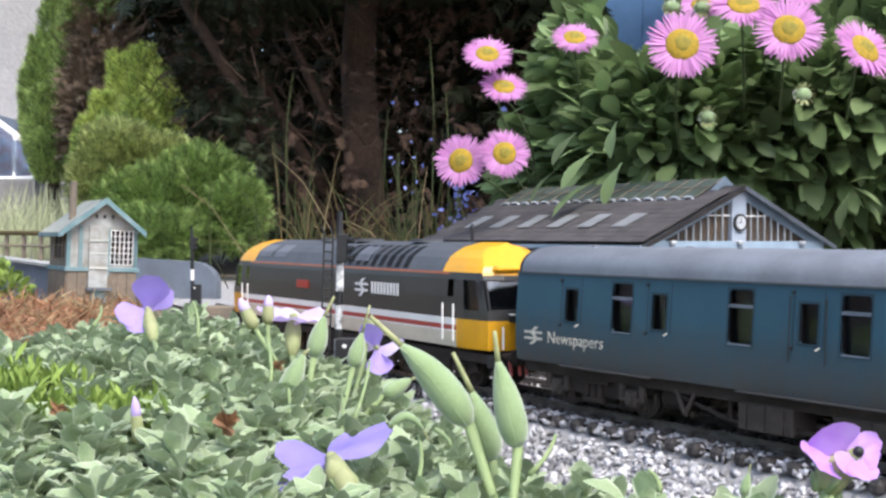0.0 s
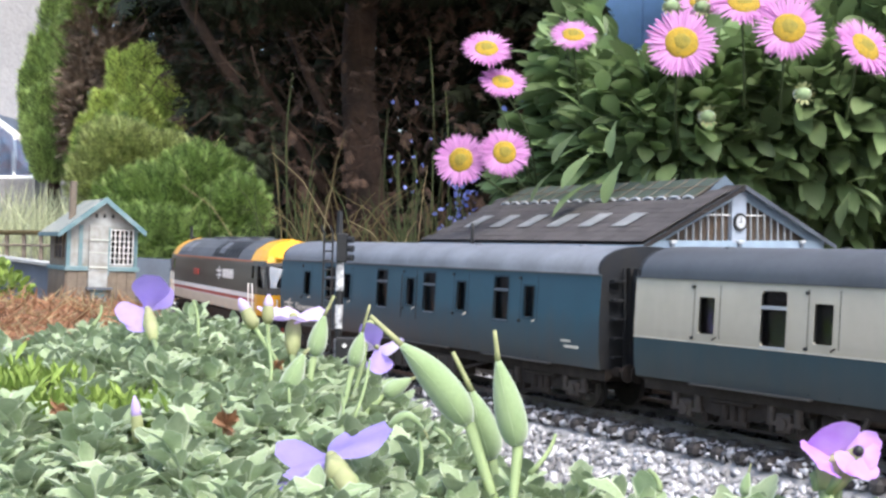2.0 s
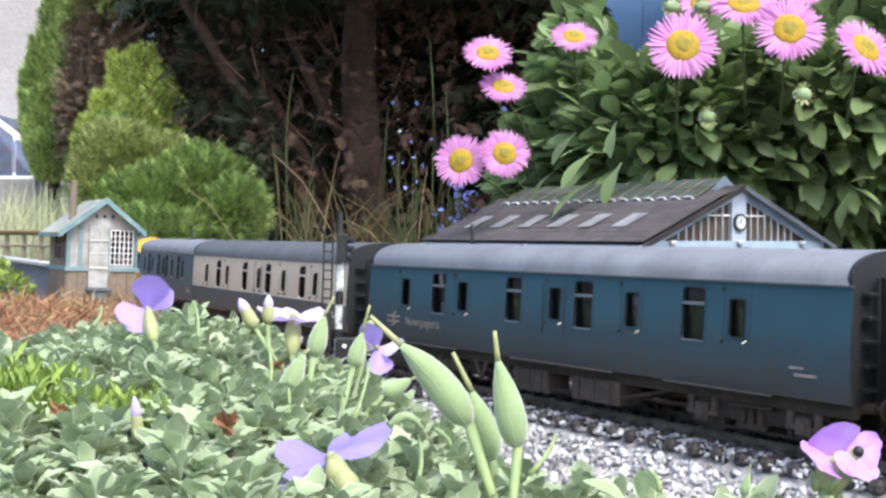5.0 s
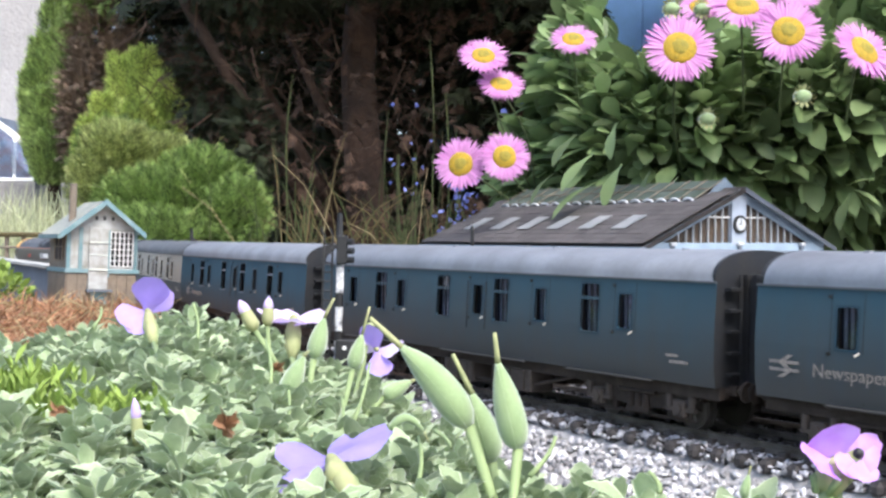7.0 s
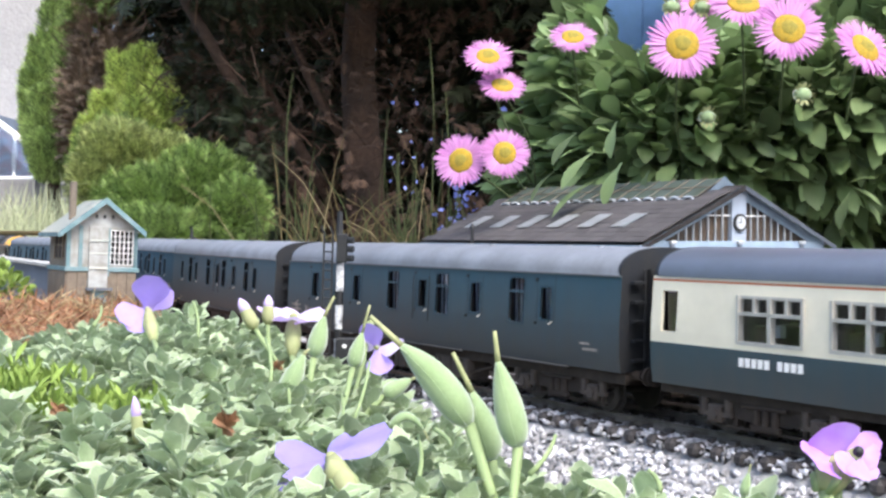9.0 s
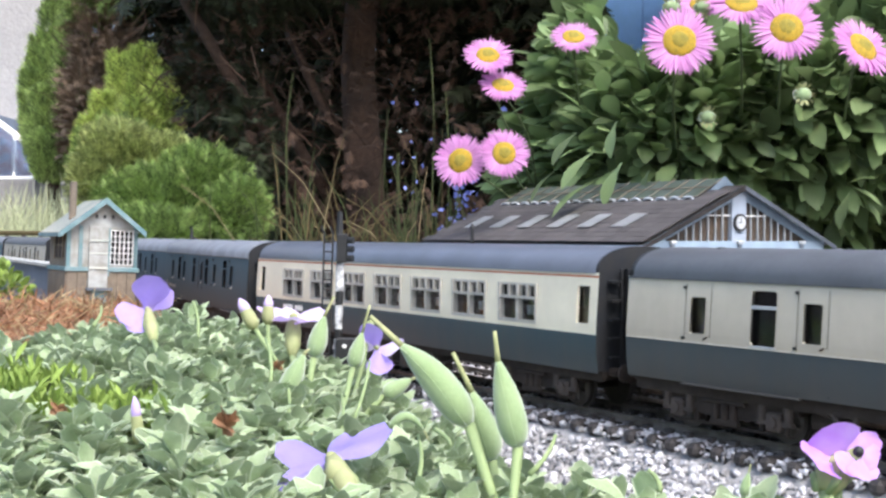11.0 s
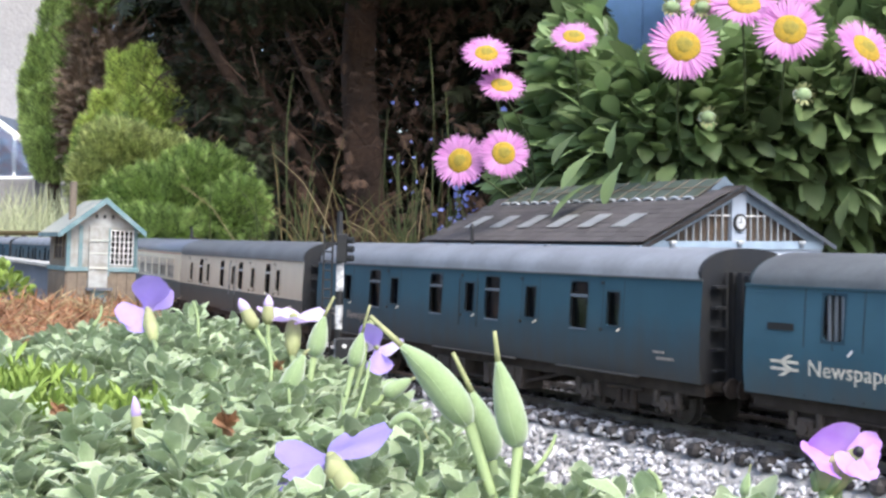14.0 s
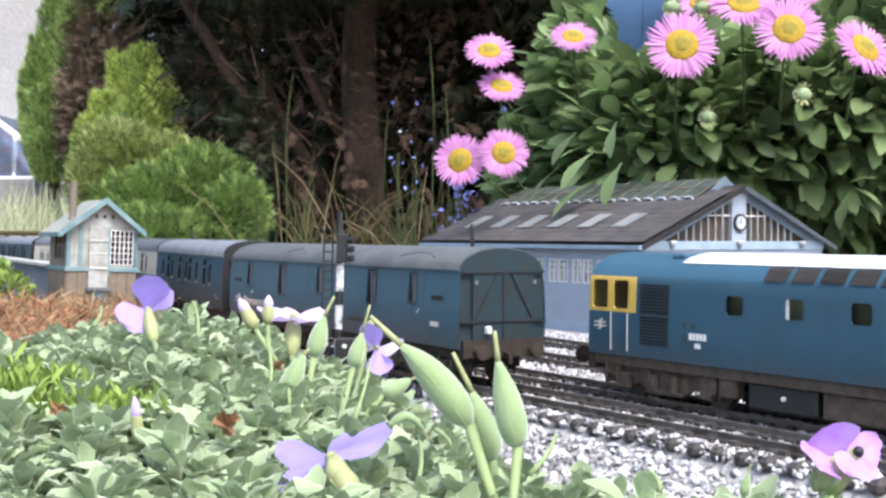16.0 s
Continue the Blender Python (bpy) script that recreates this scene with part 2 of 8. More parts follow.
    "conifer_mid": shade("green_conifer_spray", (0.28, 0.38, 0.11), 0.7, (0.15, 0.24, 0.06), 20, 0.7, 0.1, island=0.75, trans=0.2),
    # near-black green, set low so crown and hedge read as deep shade
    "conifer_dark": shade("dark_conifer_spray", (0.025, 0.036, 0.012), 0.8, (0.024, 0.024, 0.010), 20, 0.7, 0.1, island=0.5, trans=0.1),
    "shrub": shade("fresh_green_shrub_leaf", (0.20, 0.29, 0.075), 0.65, (0.13, 0.21, 0.055), 30, 0.7, 0.1, island=0.75, trans=0.25),
    "shrub_light": shade("yellow_green_new_growth", (0.33, 0.37, 0.13), 0.65, (0.24, 0.30, 0.09), 30, 0.7, 0.1, island=0.75, trans=0.25),
    "pale_grass": shade("pale_seeding_grass", (0.60, 0.62, 0.40), 0.8, (0.45, 0.52, 0.28), 20, 0.7, 0.1, island=0.3, trans=0.3),
    "render_wall": shade("grey_pebbledash_wall", (0.37, 0.355, 0.34), 0.95, (0.28, 0.27, 0.26), 6, 0.7, 0.12, 0.01),
    "roof_tile": shade("grey_roof_tile", (0.20, 0.24, 0.30), 0.8, (0.14, 0.15, 0.18), 8, 0.7, 0.15),
    # red and blue mottling for the speckle in the cold frame's glass
    "clutter": shade("mottled_red_blue_panel", (0.30, 0.16, 0.17), 0.8, (0.24, 0.30, 0.42), 26, 1.0, 0.35),
    "brick_red": shade("red_brick", (0.30, 0.12, 0.08), 0.9, (0.2, 0.09, 0.06), 10, 0.8, 0.2),
    # blue raised well up so that boards in shade still look bright
    "fence_blue": shade("bright_blue_backing", (0.25, 0.50, 0.92), 0.7, (0.2, 0.42, 0.82), 5, 0.7, 0.1),
    "bluebell": shade("small_blue_flower", (0.14, 0.18, 0.5), 0.7, (0.25, 0.28, 0.6), 50, 0.7, 0.1, trans=0.3),
}
glass = bpy.data.materials.new("window_glass")
glass.use_nodes = True
gb = glass.node_tree.nodes["Principled BSDF"]
gb.inputs["Transmission Weight"].default_value, gb.inputs["Roughness"].default_value, gb.inputs["IOR"].default_value = 1.0, 0.05, 1.45
gb.inputs["Base Color"].default_value = (0.75, 0.8, 0.85, 1)
M["glass"] = glass
tint = glass.copy()
tint.name = "tinted_coach_glass"
tint.node_tree.nodes["Principled BSDF"].inputs["Base Color"].default_value = (0.42, 0.50, 0.68, 1)
M["tint"] = tint


# ---- building helpers ----
def part(name, bm, material, parent=None, label="", smooth=False):
    """Links a bmesh as one mesh object under a thing or under a part."""
    me = bpy.data.meshes.new(name)
    bm.to_mesh(me)
    bm.free()
    return link(name, me, material, parent, label, smooth)


def link(name, me, material=None, parent=None, label="", smooth=False):
    for m in (material if isinstance(material, (list, tuple)) else [material]):
        if m is not None:
            me.materials.append(M[m] if isinstance(m, str) else m)
    if smooth:
        me.shade_smooth()
    ob = new(name, me)
    if parent is not None:
        ob.parent = parent
    return tagged(ob, label)


def thing(name, label, category, group="", kind="", at=None):
    ob = new(name)
    ob.empty_display_size = 0.01
    if at is not None:
        ob.matrix_world = at
    return tagged(ob, label, category, group, kind)


def box(bm, x0, x1, y0, y1, z0, z1, mi=0, bevel=0.0):
    r = bmesh.ops.create_cube(bm, size=1.0, matrix=Matrix.Translation(((x0 + x1) / 2, (y0 + y1) / 2, (z0 + z1) / 2))
                              @ Matrix.Diagonal((abs(x1 - x0), abs(y1 - y0), abs(z1 - z0), 1)))
    fs = {f for v in r["verts"] for f in v.link_faces}
    for f in fs:
        f.material_index = mi
    if bevel:
        es = list({e for f in fs for e in f.edges})
        bmesh.ops.bevel(bm, geom=es, offset=bevel, segments=1, affect="EDGES")


def boxes(*rows, bevel=0.0):
    bm = bmesh.new()
    for r in rows:
        box(bm, *r, bevel=bevel)
    return bm


def rod(bm, a, b, r, r2=None, n=6):
    a, b = Vector(a), Vector(b)
    d = b - a
    bmesh.ops.create_cone(bm, cap_ends=True, segments=n, radius1=r, radius2=r if r2 is None else r2, depth=d.length,
                          matrix=Matrix.Translation((a + b) / 2) @ d.to_track_quat("Z", "Y").to_matrix().to_4x4())


def rods(*rows, n=6):
    bm = bmesh.new()
    for r in rows:
        rod(bm, *r, n=n)
    return bm


def tube(bm, pts, radii, n=7, closed=True):
    """A tapering tube along points."""
    rings = []
    up = Vector((0.13, 0.21, 0.97))
    for i, p in enumerate(pts):
        d = (Vector(pts[min(i + 1, len(pts) - 1)]) - Vector(pts[max(i - 1, 0)])).normalized()
        a = d.cross(up if abs(d.dot(up)) < 0.95 else Vector((1, 0, 0))).normalized()
        b = d.cross(a)
        rings.append([bm.verts.new(Vector(p) + radii[i] * (math.cos(2 * math.pi * k / n) * a + math.sin(2 * math.pi * k / n) * b)) for k in range(n)])
    for r0, r1 in zip(rings, rings[1:]):
        for k in range(n):
            bm.faces.new((r0[k], r0[(k + 1) % n], r1[(k + 1) % n], r1[k]))
    if closed:
        bm.faces.new(rings[0][::-1])
        bm.faces.new(rings[-1])


def prism(bm, outline, y0, y1, mi=0):
    """An outline in x and z, extruded along y."""
    a = [bm.verts.new((x, y0, z)) for x, z in outline]
    b = [bm.verts.new((x, y1, z)) for x, z in outline]
    fs = [bm.faces.new(a), bm.faces.new(b[::-1])]
    n = len(outline)
    for i in range(n):
        fs.append(bm.faces.new((a[i], b[i], b[(i + 1) % n], a[(i + 1) % n])))
    for f in fs:
        f.material_index = mi
    bmesh.ops.recalc_face_normals(bm, faces=fs)


def scatter_mesh(name, proto, places, material, parent=None, label="", smooth=False, slots=None):
    """One mesh out of many copies of a small prototype: proto (verts, faces), places: rows of 4x4 arrays."""
    pv, pf = np.array(proto[0], float), proto[1]
    n, k = len(places), len(pv)
    mats = np.array(places, float).reshape(n, 4, 4)
    vs = np.einsum("nij,kj->nki", mats[:, :3, :3], pv) + mats[:, None, :3, 3]
    sizes = np.array([len(f) for f in pf])
    flat = np.concatenate([np.array(f) for f in pf])
    loops = (flat[None, :] + (np.arange(n) * k)[:, None]).ravel()
    total = np.tile(sizes, n)
    me = bpy.data.meshes.new(name)
    me.vertices.add(n * k)
    me.vertices.foreach_set("co", vs.astype(np.float32).ravel())
    me.loops.add(len(loops))
    me.loops.foreach_set("vertex_index", loops.astype(np.int32))
    me.polygons.add(len(total))
    me.polygons.foreach_set("loop_start", np.concatenate([[0], np.cumsum(total)[:-1]]).astype(np.int32))
    if slots is not None:
        me.polygons.foreach_set("material_index", np.tile(np.array(slots, np.int32), n))
    me.update(calc_edges=True)
    return link(name, me, material, parent, label, smooth)


def turned(p, way, roll=0.0, size=1.0, wide=1.0):
    """A matrix that lays a prototype's +x along way at p; size scales it, wide its y."""
    w = Vector(way).normalized()
    up = Vector((0, 0, 1)) if abs(w.z) < 0.97 else Vector((0, 1, 0))
    y = up.cross(w).normalized()
    z = w.cross(y)
    c, s = math.cos(roll), math.sin(roll)
    y, z = c * y + s * z, c * z - s * y
    return np.array([[w.x * size, y.x * size * wide, z.x * size, p[0]], [w.y * size, y.y * size * wide, z.y * size, p[1]],
                     [w.z * size, y.z * size * wide, z.z * size, p[2]], [0, 0, 0, 1]])


# ---- the line that the main track follows: arc length, plan and heading ----
BEND = ((-0.4, 0.110), (-0.2, 0.072), (0.0, 0.360), (0.2, 0.852), (0.4, -0.455), (0.6, -0.505), (0.8, -0.042), (1.0, 0.168), (1.2, 0.123))
SG = np.linspace(-2.6, 2.7, 1061)
ZERO = int(np.argmin(abs(SG)))
KAP = np.interp(SG, [b[0] for b in BEND], [b[1] for b in BEND])
TURN = np.concatenate([[0], np.cumsum((KAP[1:] + KAP[:-1]) / 2 * 0.005)])
HEAD = 0.53853 - (TURN - TURN[ZERO])
PX = np.concatenate([[0], np.cumsum(-(np.sin(HEAD)[1:] + np.sin(HEAD)[:-1]) / 2 * 0.005)])
PY = np.concatenate([[0], np.cumsum((np.cos(HEAD)[1:] + np.cos(HEAD)[:-1]) / 2 * 0.005)])
HALF = 0.018
PX = PX - PX[ZERO] + -0.02954 + HALF * np.cos(HEAD)
PY = PY - PY[ZERO] + 0.47678 + HALF * np.sin(HEAD)


def on_line(s, off=0.0, z=0.0):
    """A point at arc length s on the main track, off metres beyond it."""
    h = np.interp(s, SG, HEAD)
    return Vector((np.interp(s, SG, PX) + off * math.cos(h), np.interp(s, SG, PY) + off * math.sin(h), z))


def heading(s):
    return float(np.interp(s, SG, HEAD))


def rides(s, half, off=0.0, z=0.0):
    """The pose of a vehicle whose middle is at s and which rests on two bogies half metres from it; its x points ahead, its +y to the camera's side."""
    a, b = on_line(s - half, off, z), on_line(s + half, off, z)
    d = b - a
    c = (a + b) / 2
    return pose(c.x, c.y, z, 0, 0, math.degrees(math.atan2(d.y, d.x)))


TRAVEL = ((0.0, 0.0000), (0.5, 0.0418), (1.0, 0.0858), (1.5, 0.1334), (2.0, 0.1865), (2.5, 0.2456), (3.0, 0.3081), (3.5, 0.3739), (4.0, 0.4428), (4.5, 0.5141), (5.0, 0.5862), (5.5, 0.6583), (6.0, 0.7299), (6.5, 0.8010), (7.0, 0.8719), (7.5, 0.9429), (8.0, 1.0131), (8.5, 1.0829), (9.0, 1.1503), (9.5, 1.2179), (10.0, 1.2871), (10.5, 1.3581), (11.0, 1.4306), (11.5, 1.5035), (12.0, 1.5754), (12.5, 1.6452), (13.0, 1.7166), (13.5, 1.7915), (14.0, 1.8704), (14.5, 1.9532), (15.0, 2.0412), (15.5, 2.1312), (16.0, 2.2275))


# ---- ground ----
bm = bmesh.new()
rings = [0.0, 0.3, 0.6, 1.0, 1.5, 2.5, 4, 8, 20, 60, 200]
prev = None
for r in rings:
    if r == 0:
        prev = [bm.verts.new((0, 0, -0.02))]
        continue
    cur = [bm.verts.new((r * math.cos(a), r * math.sin(a), -0.02 + 0.006 * noise.noise((3 * r * math.cos(a), 3 * r * math.sin(a), 0)) * min(1, r)))
           for a in [2 * math.pi * k / 48 for k in range(48)]]
    for k in range(48):
        if len(prev) == 1:
            bm.faces.new((prev[0], cur[k], cur[(k + 1) % 48]))
        else:
            bm.faces.new((prev[k], cur[k], cur[(k + 1) % 48], prev[(k + 1) % 48]))
    prev = cur
ground = part("ground", bm, "soil", smooth=True)
tagged(ground, "dark brown garden soil under the plants", "ground", kind="structure")

# ballast bed under four parallel tracks
LEVELS = ((0.0, 0.0), (0.05, -0.0035), (0.10, -0.0035), (0.15, -0.0035))


def bed_height(off):
    return float(np.interp(off, (-0.060, -0.028, -0.0185, -0.0150, 0.016, 0.034, 0.36, 0.44), (-0.022, -0.011, -0.0072, -0.0050, -0.0050, -0.008, -0.008, -0.024)))


bm = bmesh.new()
cols = (-0.060, -0.028, -0.0185, -0.015, 0.0, 0.016, 0.034, 0.08, 0.13, 0.2, 0.36, 0.44)
prev = None
for s in np.arange(-0.52, 1.4, 0.01):
    cur = [bm.verts.new(on_line(s, o, bed_height(o) + 0.0008 * noise.noise((60 * s, 60 * o, 0)))) for o in cols]
    if prev:
        for k in range(len(cols) - 1):
            bm.faces.new((prev[k], prev[k + 1], cur[k + 1], cur[k]))
    prev = cur
bed = part("ballast_bed", bm, "ballast_bed", smooth=True)
tagged(bed, "grey grit bed beneath the model tracks", "ballast", kind="structure")

rng = random.Random(4)
pebble = ([(1, 0, 0.1), (0.2, 0.9, -0.1), (-0.9, 0.3, 0.1), (-0.4, -0.9, 0), (0.1, 0.1, 0.8), (0.5, -0.7, 0.3), (-0.2, 0.4, 0.6)],
          [(0, 1, 6), (0, 6, 4), (1, 2, 6), (2, 4, 6), (2, 3, 4), (3, 5, 4), (5, 0, 4), (3, 2, 1, 0, 5)])


def pebbles(n, s0, s1, o0, o1, lo, hi, lift=0.0):
    out = []
    while len(out) < n:
        s, o = rng.uniform(s0, s1), rng.uniform(o0, o1)
        dz = 0.0
        for c, lv in LEVELS:
            if abs(abs(o - c) - 0.00825) < 0.0017:
                dz = None
        if dz is None:
            continue
        size = rng.uniform(lo, hi)
        p = on_line(s, o, bed_height(o) + size * 0.25 + lift)
        out.append(turned(p, (rng.uniform(-1, 1), rng.uniform(-1, 1), rng.uniform(-0.4, 0.4)), rng.uniform(0, 6), size, rng.uniform(0.6, 1)))
    return out


st = scatter_mesh("ballast_stones", pebble, pebbles(6000, -0.34, 0.09, -0.055, -0.0195, 0.0009, 0.0021) + pebbles(10000, -0.34, 0.09, -0.018, 0.03, 0.0008, 0.0016, 0.0014) + pebbles(25000, -0.34, 0.34, 0.02, 0.2, 0.0008, 0.0016, 0.0014)
                  + pebbles(3000, 0.09, 0.85, -0.05, 0.03, 0.001, 0.0022), "stone")
tagged(st, "white and grey granite chippings between the rails", "ballast", kind="stuff")


# ---- tracks ----
def rail_mesh(off, s0, s1, z):
    bm = bmesh.new()
    sec = ((-0.0011, -0.0026), (-0.0011, -0.0021), (-0.0003, -0.0018), (-0.0003, -0.0008), (-0.0006, -0.0005), (-0.0006, 0.0), (0.0006, 0.0),
           (0.0006, -0.0005), (0.0003, -0.0008), (0.0003, -0.0018), (0.0011, -0.0021), (0.0011, -0.0026))
    prev = None
    for s in np.arange(s0, s1 + 1e-6, 0.02):
        cur = [bm.verts.new(on_line(s, off + a, z + b)) for a, b in sec]
        if prev:
            for k in range(len(sec)):
                j = (k + 1) % len(sec)
                bm.faces.new((prev[k], cur[k], cur[j], prev[j]))
        prev = cur
    bmesh.ops.recalc_face_normals(bm, faces=bm.faces)
    return bm


sl_bm = bmesh.new()
box(sl_bm, -0.0021, 0.0021, -0.0184, 0.0184, -0.0062, -0.0025, bevel=0.0011)
for yy in (-0.00825, 0.00825):
    for d in (-0.0022, 0.0022):
        box(sl_bm, -0.0012, 0.0012, yy + d - 0.001, yy + d + 0.001, -0.0028, -0.0014)
SLEEPER = bpy.data.meshes.new("sleeper")
sl_bm.to_mesh(SLEEPER)
sl_bm.free()
SLEEPER.materials.append(M["sleeper"])


def track(off, z, s0, s1, label):
    t = thing("model_railway_track", label, "railway track", "parallel model tracks")
    for d in (-0.00825, 0.00825):
        part("rail", rail_mesh(off + d, s0, s1, z), "rail", t, "worn steel rail")
    s = s0
    while s < s1:
        ob = new("sleeper", SLEEPER)
        p = on_line(s + rng.uniform(-0.0004, 0.0004), off + rng.uniform(-0.0005, 0.0005), z)
        ob.matrix_world = pose(p.x, p.y, z, 0, 0, 90 + math.degrees(heading(s)) + rng.uniform(-2, 2))
        ob.parent = t
        s += 0.0083
    return t


track(0.0, 0.0, -0.47, 1.35, "model railway main line on dark sleepers curving away")
for (o, z), e in zip(LEVELS[1:], (0.55, 0.43, 0.36)):
    track(o, z, -0.47, e, "weathered model siding track on dark sleepers")
# the main line goes on at both ends
held = rng.getstate()
for s0, s1 in ((-2.42, -0.475), (1.355, 2.56)):
    track(0.0, 0.0, s0, s1, "model railway main line on dark sleepers, outer length")
    bm = bmesh.new()
    prev = None
    for s in np.arange(s0, s1 + 0.02, 0.02):
        cur = [bm.verts.new(on_line(s, o, h - 0.0006)) for o, h in ((-0.06, -0.024), (-0.0185, -0.0066), (0.0185, -0.0066), (0.06, -0.024))]
        if prev:
            for k in range(3):
                bm.faces.new((prev[k], prev[k + 1], cur[k + 1], cur[k]))
        prev = cur
    tagged(part("ballast_bed", bm, "ballast_bed", smooth=True), "grey grit bed beneath the outer main line", "ballast", kind="structure")
rng.setstate(held)


# ---- vehicles: x ahead, +y the side towards the camera, z above the rails ----
def side_y(z):
    return float(np.interp(z, (0.0125, 0.018, 0.027, 0.042), (0.0171, 0.0179, 0.0179, 0.0168)))


def skin(bm, xs, zs, pick, yf=side_y, sign=1.0, holes=(), deep=0.0009, rim=0, owner=None, rims=None):
    """A side of a body as a grid of panels, open where holes (x0, x1, z0, z1) are, with reveals; pick gives each panel's material."""
    xs, zs = sorted(set(xs)), sorted(set(zs))
    grid = {}

    def vert(x, z, inn=0.0):
        key = (x, z, inn)
        if key not in grid:
            grid[key] = bm.verts.new((x, sign * (yf(z) - abs(inn)), z))
        return grid[key]

    for x0, x1 in zip(xs, xs[1:]):
        for z0, z1 in zip(zs, zs[1:]):
            xc, zc = (x0 + x1) / 2, (z0 + z1) / 2
            if any(a < xc < b and c < zc < e for a, b, c, e in holes):
                continue
            q = [vert(x0, z0), vert(x1, z0), vert(x1, z1), vert(x0, z1)]
            f = bm.faces.new(q[::-1] if sign > 0 else q)
            f.material_index = pick(xc, zc)
            f.smooth = True
    for a, b, c, e in holes:
        loop = [(x, c) for x in xs if a <= x <= b] + [(b, z) for z in zs if c < z <= e] + [(x, e) for x in reversed(xs) if a <= x < b] + [(a, z) for z in reversed(zs) if c < z < e]
        rb = bmesh.new()
        for (xa, za), (xb, zb) in zip(loop, loop[1:] + loop[:1]):
            rb.faces.new([rb.verts.new((x, sign * (yf(z) - inn), z)) for x, z, inn in ((xa, za, 0), (xb, zb, 0), (xb, zb, deep), (xa, za, deep))])
        bmesh.ops.remove_doubles(rb, verts=rb.verts, dist=1e-7)
        part("window_reveal", rb, rim, owner)


def arch(half, z0, z1, n=20, flat=2.4):
    """Points of a coach roof's section from +y to -y."""
    out = []
    for k in range(n + 1):
        a = math.pi * k / n
        c, s = math.cos(a), math.sin(a)
        out.append((half * math.copysign(abs(c) ** (2 / flat), c), z0 + (z1 - z0) * abs(s) ** (2 / flat)))
    return out


def roof_shell(L, half, z0, z1, flat=2.4):
    bm = bmesh.new()
    sec = arch(half, z0, z1, 20, flat)
    xs = [-L / 2, -L / 2 + 0.0008, L / 2 - 0.0008, L / 2]
    rows = []
    for i, x in enumerate(xs):
        k = 0.97 if i in (0, 3) else 1.0
        rows.append([bm.verts.new((x, y * k, z0 + (z - z0) * (0.985 if i in (0, 3) else 1))) for y, z in sec])
    for a, b in zip(rows, rows[1:]):
        for k in range(len(sec) - 1):
            f = bm.faces.new((a[k], b[k], b[k + 1], a[k + 1]))
            f.smooth = True
    for row in (rows[0], rows[-1][::-1]):
        bm.faces.new([bm.verts.new(q.co) for q in row])
    bmesh.ops.recalc_face_normals(bm, faces=bm.faces)
    return bm


CACHE = {}


def shared(key, make, mats):
    if key not in CACHE:
        bm = make()
        me = bpy.data.meshes.new(key)
        bm.to_mesh(me)
        bm.free()
        for m in mats:
            me.materials.append(M[m])
        CACHE[key] = me
    return CACHE[key]


def put(name, me, parent, loc=(0, 0, 0), rz=0.0, label=""):
    ob = new(name, me)
    ob.parent = parent
    ob.location, ob.rotation_euler = loc, (0, 0, rz)
    return tagged(ob, label)


def wheelset():
    bm = bmesh.new()
    for s in (-1, 1):
        rod(bm, (0, s * 0.0072, 0), (0, s * 0.0089, 0), 0.0060, n=20)
        rod(bm, (0, s * 0.0066, 0), (0, s * 0.0072, 0), 0.0066, n=20)
        rod(bm, (0, s * 0.0089, 0), (0, s * 0.0093, 0), 0.0048, 0.0042, n=20)
        for k in range(6):
            a = math.pi * k / 3
            rod(bm, (0, s * 0.0093, 0), (0.0042 * math.cos(a), s * 0.0094, 0.0042 * math.sin(a)), 0.0005, n=4)
    rod(bm, (0, -0.0125, 0), (0, 0.0125, 0), 0.0011, n=8)
    return bm


def bogie_side():
    bm = bmesh.new()
    for s in (-1, 1):
        y0, y1 = s * 0.0118, s * 0.0134
        prism(bm, [(-0.024, 0.0085), (-0.0225, 0.0105), (-0.009, 0.0105), (-0.0065, 0.0088), (0.0065, 0.0088), (0.009, 0.0105), (0.0225, 0.0105), (0.024, 0.0085),
                   (0.0215, 0.0082), (0.0125, 0.0082), (0.0098, 0.0052), (0.0035, 0.0048), (-0.0035, 0.0048), (-0.0098, 0.0052), (-0.0125, 0.0082), (-0.0215, 0.0082)], min(y0, y1), max(y0, y1))
        box(bm, -0.0048, 0.0048, s * 0.0132, s * 0.0146, 0.0032, 0.0046, bevel=0.0002)
        for x in (-0.003, 0.0, 0.003):
            rod(bm, (x, s * 0.0139, 0.0046), (x, s * 0.0139, 0.0085), 0.0011, n=8)
        box(bm, -0.022, 0.022, s * 0.0128, s * 0.0133, 0.0025, 0.0030)
        for x in (-0.0205, 0.0205):
            rod(bm, (x, s * 0.0133, 0.0028), (x, s * 0.0133, 0.0085), 0.0004, n=5)
        for x in (-0.0115, 0.0115):
            box(bm, x - 0.0008, x + 0.0008, min(s * 0.0100, s * 0.0130), max(s * 0.0100, s * 0.0130), 0.0030, 0.0086, bevel=0.0002)
        rod(bm, (-0.0075, s * 0.0146, 0.0092), (0.0075, s * 0.0146, 0.0092), 0.0006, n=6)
    box(bm, -0.004, 0.004, -0.0118, 0.0118, 0.0075, 0.0105)
    box(bm, -0.024, -0.0226, -0.0134, 0.0134, 0.0082, 0.0104)
    box(bm, 0.0226, 0.024, -0.0134, 0.0134, 0.0082, 0.0104)
    return bm


